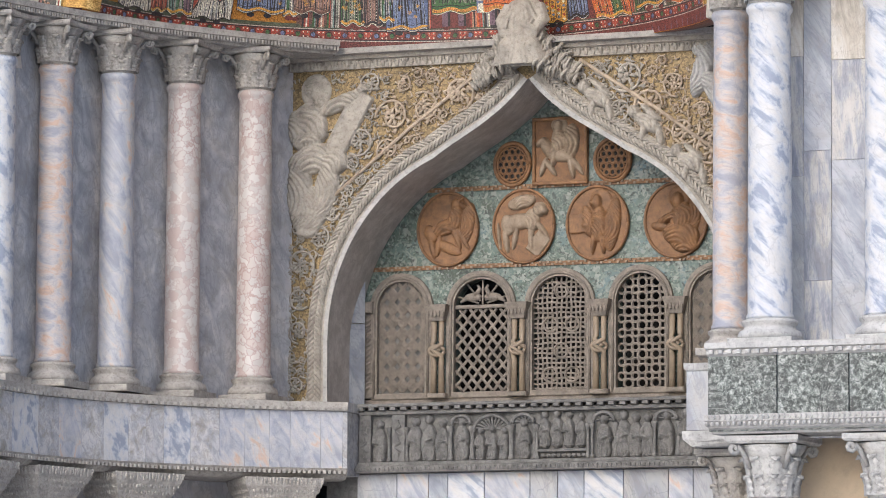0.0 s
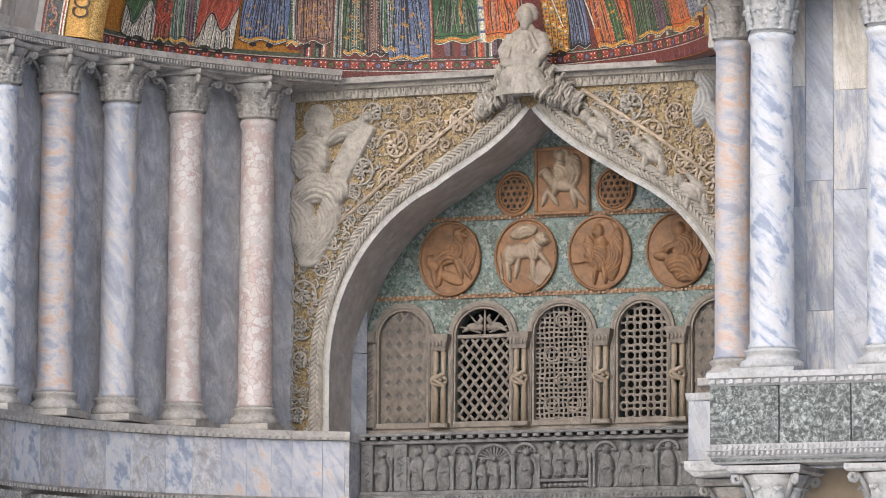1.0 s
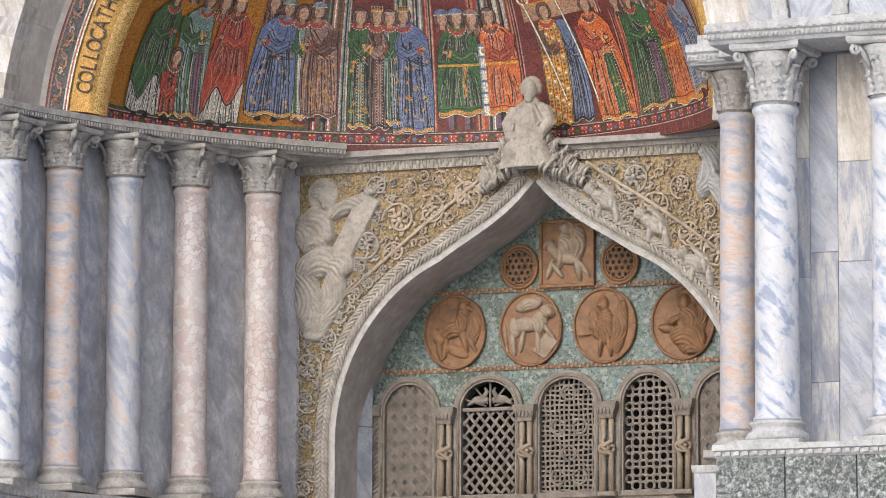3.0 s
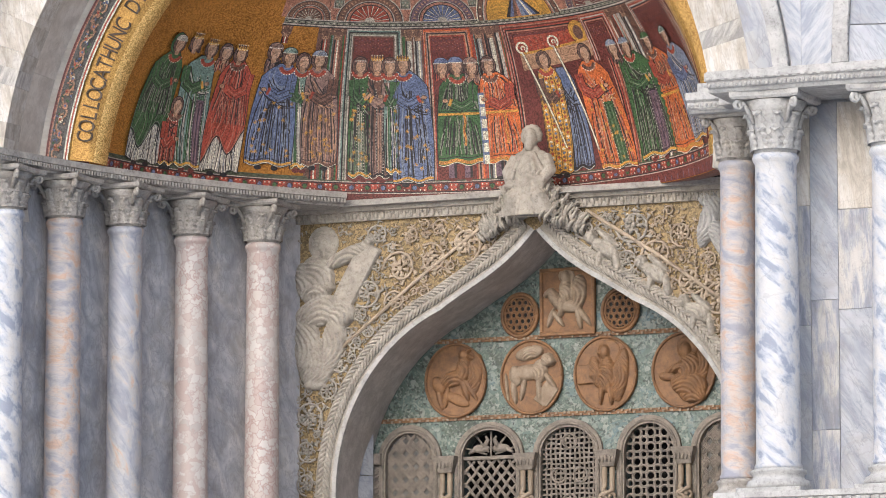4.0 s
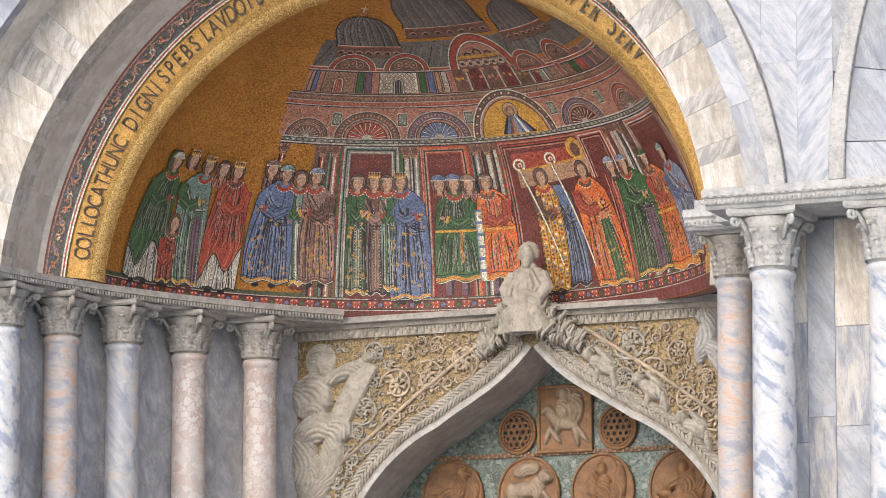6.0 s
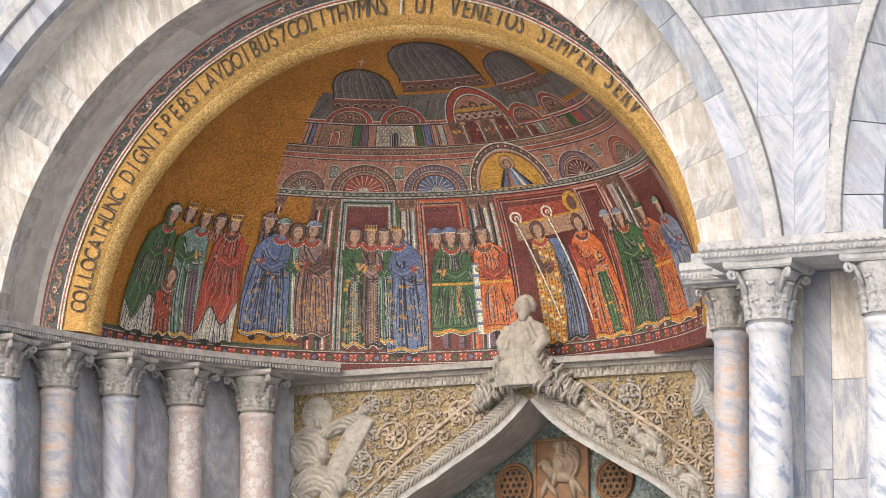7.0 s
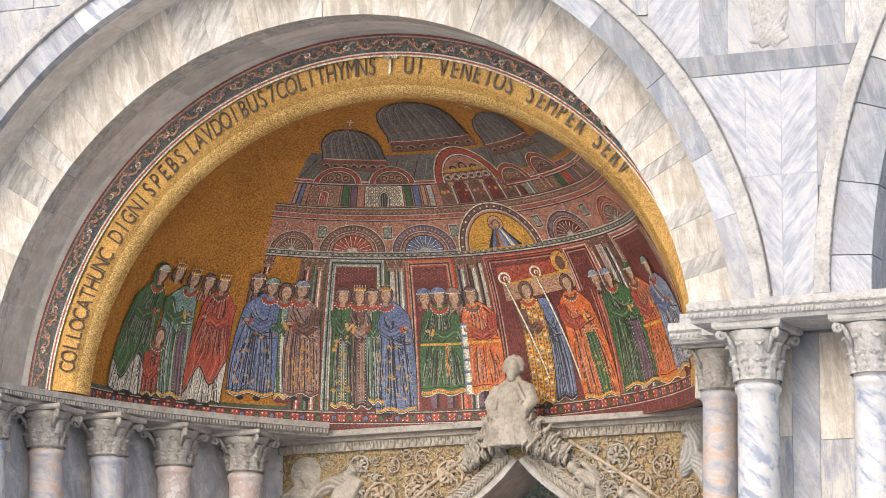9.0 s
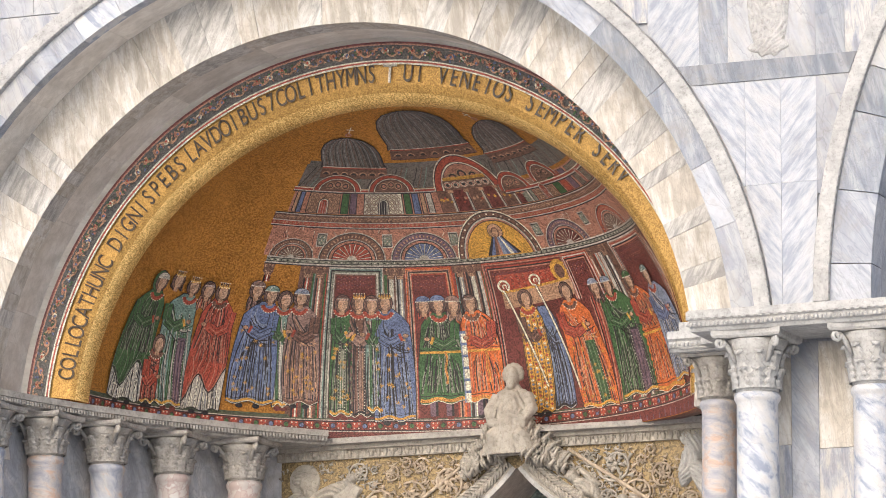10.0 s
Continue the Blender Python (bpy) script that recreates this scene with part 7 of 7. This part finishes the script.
while x < 2.55:
    put_ball(bm, (x, -0.06, 0.025), (0.02, 0.014, 0.022), 6, 4)
    x += 0.05
part("lower_rail", bm, CARVED_DARK, t, "carved rail with a row of beads")
SCENES = [(-1.51, 0.13, "panel"), (-1.36, 0.20, "open"), (-1.14, 0.14, "panel"), (-0.82, 0.44, "group"), (-0.46, 0.20, "niche"), (-0.13, 0.38, "shell"), (0.21, 0.22, "niche"), (0.63, 0.52, "group"), (1.07, 0.22, "niche"), (1.40, 0.38, "group"), (1.73, 0.22, "niche"), (2.05, 0.36, "group"), (2.4, 0.22, "niche")]
rf = random.Random(3)


def sweep_arch(cx, zz, rr2):
    bm = bmesh.new()
    put_tube(bm, [(cx + rr2 * math.cos(math.pi * q / 12), 0.02, zz + rr2 * 0.85 * math.sin(math.pi * q / 12)) for q in range(13)], 0.018, 6)
    return bm


def robed_relief(parent, x, z, s):
    """A small plain robed form in relief with gathered folds."""
    bm = bmesh.new()
    e, lean = rf.choice([-1, 1]), rf.uniform(-6, 6)
    put_carving(bm, [
        (x, z + 0.365 * s, 0.036 * s, 0.044 * s, 0, 0.085, 0, 0), (x, z + 0.375 * s, 0.045 * s, 0.045 * s, 0, 0.07, 190, 40), (x, z + 0.21 * s, 0.068 * s, 0.13 * s, lean, 0.085, 120, 30 * e),
        (x + e * 0.05 * s, z + 0.23 * s, 0.028 * s, 0.08 * s, e * 14, 0.095, 0, 0), (x + e * 0.015 * s, z + 0.19 * s, 0.055 * s, 0.022 * s, e * 20, 0.11, 0, 0), (x - e * 0.045 * s, z + 0.17 * s, 0.028 * s, 0.10 * s, -e * 6, 0.09, 140, 10),
        (x, z + 0.08 * s, 0.070 * s, 0.12 * s, lean * 0.5, 0.08, 130, 6), (x - 0.03 * s, z + 0.01, 0.028 * s, 0.018, 0, 0.09, 0, 0), (x + 0.03 * s, z + 0.01, 0.028 * s, 0.018, 0, 0.09, 0, 0)], 0.078, 0.0075, 0.02, 0.9)
    bmesh.ops.recalc_face_normals(bm, faces=bm.faces)
    part("robed_relief", bm, CARVED_DARK, parent, smooth=True)


for cx, w, kd in SCENES:
    if kd == "panel":
        part("pilaster", box(cx - w / 2, cx + w / 2, 0.01, 0.075, 0.10, 0.58, 0.006), CARVED_DARK, t)
        bm = bmesh.new()
        for k in range(7):
            put_tube(bm, [(cx + 0.04 * math.sin(k * 2.1), 0.008, 0.15 + 0.055 * k), (cx - 0.03 * math.sin(k * 2.1), 0.0, 0.19 + 0.055 * k)], 0.012, 5)
        part("pilaster_carving", bm, CARVED_DARK, t)
        continue
    top = 0.46
    if kd in ("niche", "shell"):
        rr2 = w / 2
        zz = 0.56 - rr2 * 0.9
        head = part("niche_head", sweep_arch(cx, zz, rr2), CARVED_DARK, t, "scalloped niche head", True)
        for q in range(1, 12, 1 if kd == "shell" else 2):
            bm = bmesh.new()
            a = math.pi * q / 12
            put_tube(bm, [(cx + 0.02 * math.cos(a), 0.06, zz + 0.02), (cx + rr2 * 0.92 * math.cos(a), 0.035, zz + rr2 * 0.78 * math.sin(a))], [0.006, 0.014], 5)
            part("flute", bm, CARVED_DARK, head)
    for e in (-1, 1):
        bm = bmesh.new()
        x = cx + e * (w / 2 + 0.012)
        put_tube(bm, [(x, 0.03, 0.10), (x, 0.03, 0.13), (x, 0.03, 0.14), (x, 0.03, 0.38), (x, 0.03, 0.39), (x, 0.02, 0.45)], [0.026, 0.026, 0.016, 0.015, 0.02, 0.03], 8)
        part("colonnette", bm, CARVED_DARK, t, smooth=True)
    cnt = {"open": 1, "niche": 1, "shell": 3, "group": 3 if w < 0.5 else 4}[kd]
    for k in range(cnt):
        x = cx + (k - (cnt - 1) / 2) * w / cnt
        robed_relief(t, x, 0.105 + (0.12 if kd == "group" and w > 0.5 else 0), rf.uniform(0.98, 1.14) * (0.78 if kd in ("shell",) or w > 0.5 else 1.0))
    if w > 0.5:
        part("bench", box(cx - w / 2, cx + w / 2, 0.01, 0.075, 0.17, 0.20, 0.005), CARVED_DARK, t)
        bm = bmesh.new()
        for k in range(9):
            put_ball(bm, (cx - w / 2 + 0.05 + k * 0.055, 0.045, 0.135), (0.03, 0.025, 0.022), 7, 4)
        part("low_carving", bm, CARVED_DARK, t)

# facing slabs under the frieze
r7 = random.Random(6)
x = -1.25
while x < 3.0:
    w = r7.uniform(0.2, 0.5)
    part("slab", box(x, min(3.0, x + w) - 0.006, 3.425, 3.45, 3.2, 4.625, 0.004), r7.choice([SLAB_WHITE, BLUE_GREY, PALE_COL, WHITE_VEIN]), bpy.data.objects["wall_frieze"])
    x += w

# ---- facing slabs of the niche wall ----
wall_niche = [o for o in bpy.data.objects if o.name.startswith("wall_niche")][0]
ang = a0
k = 0
while ang > a1 + 0.2 if a0 > a1 else ang < a1 - 0.2:
    d = r7.uniform(3.2, 5.2)
    nxt = max(a1, ang - d) if a0 > a1 else min(a1, ang + d)
    z = 5.35
    while z < 8.95:
        h = min(r7.uniform(0.6, 1.5), 8.98 - z)
        if 8.98 - z - h < 0.3:
            h = 8.98 - z
        g = 0.06 if a0 > a1 else -0.06
        bm = sweep([(0.004, z + 0.004), (0.026, z + 0.004), (0.026, z + h - 0.004), (0.004, z + h - 0.004)], niche_path(nc[2] + 0.0, ang - g, nxt + g, 3))
        bmesh.ops.recalc_face_normals(bm, faces=bm.faces)
        part("slab", bm, r7.choice([GREY_SLAB, GREY_SLAB, PALE_COL, BLUE_GREY]), wall_niche)
        z += h
    ang = nxt

# slabs of the parapet, its dentils
ang = l0
while ang > l1 + 0.2:
    d = r7.uniform(3.0, 5.5)
    nxt = max(l1, ang - d)
    bm = sweep([(-0.018, 4.664), (0.012, 4.664), (0.012, 5.236), (-0.018, 5.236)], circ_path(lc, lc[2], ang - 0.02, nxt + 0.02, 5))
    bmesh.ops.recalc_face_normals(bm, faces=bm.faces)
    part("slab", bm, r7.choice([PARAPET, PARAPET, PARAPET, PALE_COL, WHITE_VEIN]), parapet)
    ang = nxt
trim = bpy.data.objects["trim_ledge"]
for z0, z1, o0, o1, cnt in ((5.242, 5.275, 0.02, 0.058, 62), (4.606, 4.64, 0.02, 0.052, 90)):
    for i in range(cnt):
        a = l0 + (l1 - l0) * (i + 0.2) / cnt
        b = l0 + (l1 - l0) * (i + 0.75) / cnt
        bm = sweep([(o0, z0), (o1, z0), (o1, z1), (o0, z1)], circ_path(lc, lc[2], a, b, 1))
        bmesh.ops.recalc_face_normals(bm, faces=bm.faces)
        part("dentil", bm, CARVED, trim)
# end of the parapet towards the door
bm = bmesh.new()
put_box(bm, -1.9, -1.235, 3.08, 3.46, 4.60, 5.24)
put_box(bm, -1.9, -1.21, 3.06, 3.46, 5.24, 5.33)
part("end_block", bm, PARAPET, parapet, "plain end block beside the frieze")
# dentils of the niche cornice
for i in range(120):
    a = s0 + (s1 - s0) * (i + 0.2) / 120
    b = s0 + (s1 - s0) * (i + 0.75) / 120
    bm = sweep([(0.0, 9.012), (0.026, 9.012), (0.026, 9.052), (0.0, 9.052)], circ_path(cc, cc[2], a, b, 1))
    bmesh.ops.recalc_face_normals(bm, faces=bm.faces)
    part("dentil", bm, CARVED, cornice)

# ---- lower capitals and shafts under the parapet ----
for i, fr in enumerate((0.05, 0.30, 0.54, 0.86)):
    a = radians(l0 + (l1 - l0) * fr)
    x, y = lc[0] + (lc[2] + 0.32) * math.cos(a), lc[1] + (lc[2] + 0.32) * math.sin(a)
    t = thing("marble_column", "grey marble column of the lower storey with a leafy basket capital", "marble column", "columns of the lower storey", (x, y, 0), "thing")
    part("shaft", lathe([(0.26, 0), (0.26, 0.2), (0.21, 0.3), (0.205, 3.9), (0.23, 3.93), (0.21, 3.98)], 28), (BLUE_GREY, PALE_COL, WHITE_VEIN, BRECCIA)[i], t, smooth=True)
    bm = bmesh.new()
    v, ring = [], 16
    for z, r, sq in ((3.98, 0.21, 0.0), (4.1, 0.25, 0.2), (4.25, 0.31, 0.6), (4.42, 0.37, 0.9), (4.47, 0.39, 1.0), (4.56, 0.40, 1.0)):
        for k in range(ring):
            b = 2 * math.pi * k / ring + math.pi / 4
            q = 1 / max(abs(math.cos(b)), abs(math.sin(b)))
            rr3 = r * (1 + sq * (q - 1))
            v.append((rr3 * math.cos(b + a), rr3 * math.sin(b + a), z))
    add(bm, v, [(j * ring + k, j * ring + (k + 1) % ring, (j + 1) * ring + (k + 1) % ring, (j + 1) * ring + k) for j in range(5) for k in range(ring)] + [tuple(5 * ring + k for k in range(ring))])
    part("capital", bm, CARVED, t)
    bm = bmesh.new()
    for k in range(72):
        b = 2 * math.pi * k / 72 + a
        q = 1 / max(abs(math.cos(b - a + math.pi / 4 - math.pi / 4)), abs(math.sin(b - a)))
        for z, r, sq in ((4.53, 0.400, 1.0), (4.50, 0.396, 1.0), (4.42, 0.376, 0.9), (4.36, 0.352, 0.8), (4.30, 0.328, 0.7), (4.24, 0.306, 0.6), (4.18, 0.280, 0.4)):
            rr3 = r * (1 + sq * (q - 1))
            put_ball(bm, (rr3 * math.cos(b), rr3 * math.sin(b), z + 0.014 * (k % 2)), (0.013, 0.013, 0.022), 6, 4)
    part("capital_carving", bm, CARVED, t, "beaded basket carving", kind="stuff")


# ---- pier: pedestal, slabs, lower columns ----
r9 = random.Random(14)
t = thing("pedestal", "pedestal faced with mottled green marble under the pier columns", "pedestal", "", (4.18, -1.28, 4.6))
part("core", box(0.004, 2.296, 0.03, 0.856, 0.02, 0.74), GREEN, t)
for x0, x1 in ((0.0, 0.64), (0.645, 1.30), (1.305, 2.3)):
    part("slab", box(x0, x1 - 0.004, 0.0, 0.03, 0.165, 0.68, 0.004), GREEN, t, "mottled green marble slab")
bm = bmesh.new()
put_sweep(bm, [(-0.6, 0.68), (0.0, 0.68), (0.02, 0.70), (0.02, 0.735), (0.05, 0.75), (0.05, 0.80), (-0.6, 0.80)], [(0.0, 0.85), (0.0, 0.0), (2.3, 0.0)])
part("top_moulding", bm, CARVED_WHITE, t, "white weathered moulding along the top")
bm = bmesh.new()
put_sweep(bm, [(-0.6, 0.0), (-0.06, 0.0), (-0.04, 0.03), (0.0, 0.05), (0.02, 0.09), (0.05, 0.11), (0.05, 0.165), (-0.6, 0.165)], [(0.0, 0.85), (0.0, 0.0), (2.3, 0.0)])
part("lower_moulding", bm, CARVED_WHITE, t, "white carved moulding under the slabs")
x = 0.02
while x < 2.25:
    part("dentil", box(x, x + 0.045, -0.046, 0.0, 0.70, 0.738, 0.004), CARVED_WHITE, t)
    x += 0.085
bm = bmesh.new()
x = 0.0
while x < 2.25:
    put_ball(bm, (x, -0.03, 0.085), (0.02, 0.02, 0.024), 6, 4)
    put_tube(bm, [(x + 0.02, -0.052, 0.12), (x + 0.035, -0.06, 0.14), (x + 0.02, -0.052, 0.16)], 0.008, 4)
    x += 0.05
part("bead_row", bm, CARVED_WHITE, t, "row of carved beads", kind="stuff")

t = thing("side_pedestal", "white marble block under the corner column", "pedestal", "", (3.72, -0.62, 4.6))
part("block", box(0.02, 0.46, 0.0, 1.6, 0.08, 0.62, 0.008), SLAB_WHITE, t)
bm = bmesh.new()
put_sweep(bm, [(-0.4, 0.62), (0.0, 0.62), (0.02, 0.64), (0.03, 0.69), (-0.4, 0.69)], [(0.02, 1.6), (0.02, 0.0), (0.46, 0.0)])
part("cap_moulding", bm, CARVED_WHITE, t)
bm = bmesh.new()
put_sweep(bm, [(-0.4, -0.06), (-0.05, -0.06), (0.0, -0.02), (0.03, 0.0), (0.04, 0.08), (-0.4, 0.08)], [(0.02, 1.6), (0.02, 0.0), (0.46, 0.0)])
part("foot_moulding", bm, CARVED_WHITE, t, "carved white moulding under the block")

# pier wall slabs
xs = [4.42, 4.62, 4.80, 5.06, 5.42, 5.80, 6.2]
for i in range(len(xs) - 1):
    z = 5.2
    while z < 8.95:
        h = min(r9.uniform(0.8, 1.9), 8.97 - z)
        if 8.97 - z - h < 0.35:
            h = 8.97 - z
        mat = CREAM if z > 7.6 else r9.choice([STREAK, STREAK, SLAB_WHITE, BLUE_GREY])
        part("slab", box(xs[i] + 0.0015, xs[i + 1] - 0.0015, -0.455 + r9.uniform(-0.003, 0.003), -0.42, z + 0.0015, z + h - 0.0015, 0.002), mat, wall_pier)
        z += h
# flank of the pier towards the porch
z = 5.2
while z < 8.9:
    h = min(r9.uniform(0.9, 1.5), 8.97 - z)
    part("slab", box(4.39, 4.42, -0.4, 3.0, z + 0.003, z + h - 0.003), r9.choice([STREAK, BLUE_GREY]), wall_pier)
    z += h

# columns of the lower storey under the pedestal
for x, y in ((4.66, -0.9), (5.74, -0.9)):
    column(x, y, 0.2, 4.02, 4.585, 0.21, r9.choice([WHITE_VEIN, PALE_COL]), "white marble column of the lower storey with a leafy capital", "columns of the lower storey", CARVED_WHITE, CARVED_WHITE)
column(4.05, -0.12, 0.2, 4.02, 4.53, 0.19, PALE_COL, "pale marble corner column of the lower storey", "columns of the lower storey", CARVED, CARVED)

# cornice enrichments
cp = bpy.data.objects["cornice_pier"]
x = 4.1
while x < 6.3:
    part("dentil", box(x, x + 0.04, -1.308, -1.27, 9.085, 9.125, 0.004), CARVED_WHITE, cp)
    x += 0.075
bm = bmesh.new()
x = 4.1
while x < 6.3:
    put_ball(bm, (x, -1.275, 9.05), (0.017, 0.016, 0.02), 6, 4)
    x += 0.042
x = 3.62
while x < 4.12:
    put_ball(bm, (x, -0.375, 9.045), (0.017, 0.016, 0.02), 6, 4)
    x += 0.042
part("bead_row", bm, CARVED_WHITE, cp, "row of carved beads", kind="stuff")

# ---- facing of the outer wall ----
def bounds(z, x0, x1, rm=4.685, rn=5.985):
    dm, dn = rm ** 2 - (z - AZ) ** 2, rn ** 2 - (z - NAZ) ** 2
    lo = max(x0, AX + math.sqrt(dm)) if dm > 0 else x0
    hi = min(x1, NAX - math.sqrt(dn)) if dn > 0 else x1
    return lo, hi


def facing(x0, x1, z0, z1, mat, proud=0.0):
    """A slab of the spandrel, cut to the two arch mouldings."""
    n = 10
    lo, hi = [], []
    for k in range(n + 1):
        z = z0 + 0.001 + (z1 - z0 - 0.002) * k / n
        a, b = bounds(z, x0 + 0.0012, x1 - 0.0012)
        if b - a > 0.02:
            lo.append((a, z))
            hi.append((b, z))
    if len(lo) > 1:
        part("slab", prism(lo[:1] + hi + lo[:0:-1], FRONT - 0.004 - proud, FRONT + 0.03), mat, wall_front)


for z0, z1 in ((9.19, 10.42), (10.42, 11.39)):
    facing(4.44, 4.78, z0, z1, CHEV_A)
    facing(4.78, 5.12, z0, z1, CHEV_B)
    facing(3.0, 4.44, z0, z1, BLUE_GREY if z0 < 10 else CHEV_A)
    facing(5.12, 6.5, z0, z1, SLAB_WHITE)
facing(2.0, 8.0, 11.39, 11.58, STEEL, 0.012)
for x0, x1, mat in ((2.0, 3.5, STREAK), (3.5, 4.0, CHEV_B), (4.0, 4.28, STEEL), (4.28, 5.12, SLAB_WHITE), (5.12, 5.40, STEEL), (5.40, 7, STREAK)):
    facing(x0, x1, 11.58, 12.7, mat)
    facing(x0, x1, 12.7, 14.0, mat)
# worn relief on the middle slab
bm = bmesh.new()
put_carving(bm, [(4.66, 11.86, 0.15, 0.24, 0, 0.05, 55, 4), (4.58, 12.0, 0.10, 0.40, 6, 0.05, 70, 0), (4.76, 12.02, 0.11, 0.42, -4, 0.055, 62, 0), (4.67, 12.3, 0.18, 0.3, 0, 0.06, 50, 12), (4.56, 11.70, 0.09, 0.05, 0, 0.03, 0, 0), (4.78, 11.70, 0.09, 0.05, 0, 0.03, 0, 0)], FRONT - 0.005, 0.0105, 0.02)
bmesh.ops.recalc_face_normals(bm, faces=bm.faces)
part("worn_relief", bm, CARVED_WHITE, wall_front, "worn folds of a carved relief", True)
# slabs at the upper west
for k in range(7):
    z = 10.2 + 0.62 * k
    x = -7.5
    while x < -0.4:
        w = r9.uniform(0.7, 1.3)
        n, lo, hi = 6, [], []
        for q in range(n + 1):
            zz = z + 0.004 + 0.612 * q / n
            dm = 4.685 ** 2 - (zz - AZ) ** 2
            b = min(x + w - 0.006, AX - math.sqrt(dm)) if dm > 0 else x + w - 0.006
            if b - x > 0.02:
                lo.append((x, zz))
                hi.append((b, zz))
        if len(lo) > 1:
            part("slab", prism(lo[:1] + hi + lo[:0:-1], FRONT - 0.004, FRONT + 0.03), r9.choice([SLAB_WHITE, SLAB_WHITE, WHITE_VEIN]), wall_front)
        x += w


def rope_moulding(name, cx, cz, r0, r1, a0, a1, label):
    """A raised moulding with small square teeth along both edges."""
    t = thing(name, label, "moulding", kind="structure")
    part("roll", voussoir(cx, cz, r0 + 0.006, r1 - 0.006, a0, a1, FRONT - 0.055, FRONT + 0.03, n=64), CARVED_WHITE, t)
    a = a0 + 0.3
    while a < a1:
        for ra, rb in ((r0, r0 + 0.026), (r1 - 0.026, r1)):
            part("tooth", voussoir(cx, cz, ra, rb, a, a + 0.62, FRONT - 0.045, FRONT, n=1), CARVED_WHITE, t)
        a += 0.86
    return t


rope_moulding("arch_moulding", AX, AZ, R_OUT, R_ROPE, 4, 176, "white marble moulding with square teeth round the arch")
rope_moulding("arch_moulding", NAX, NAZ, 5.82, NR, 118, 180, "white marble moulding with square teeth of the next arch")
next_arch = thing("outer_archivolt", "blue-grey marble blocks of the next arch", "arch", kind="structure")
a = 112.0
while a < 180:
    d = min(r9.uniform(4, 9), 181 - a)
    part("voussoir", voussoir(NAX, NAZ, 5.44, 5.82, a + 0.05, a + d - 0.05, FRONT - 0.005, FRONT + 0.3), r9.choice([BLUE_GREY, SLAB_WHITE, STEEL]), next_arch)
    a += d
link("wall_next_porch", box(5.4, 14, 0.9, 1.2, 0, 16), GREY_SLAB, label="shaded grey wall within the next arch", kind="structure")
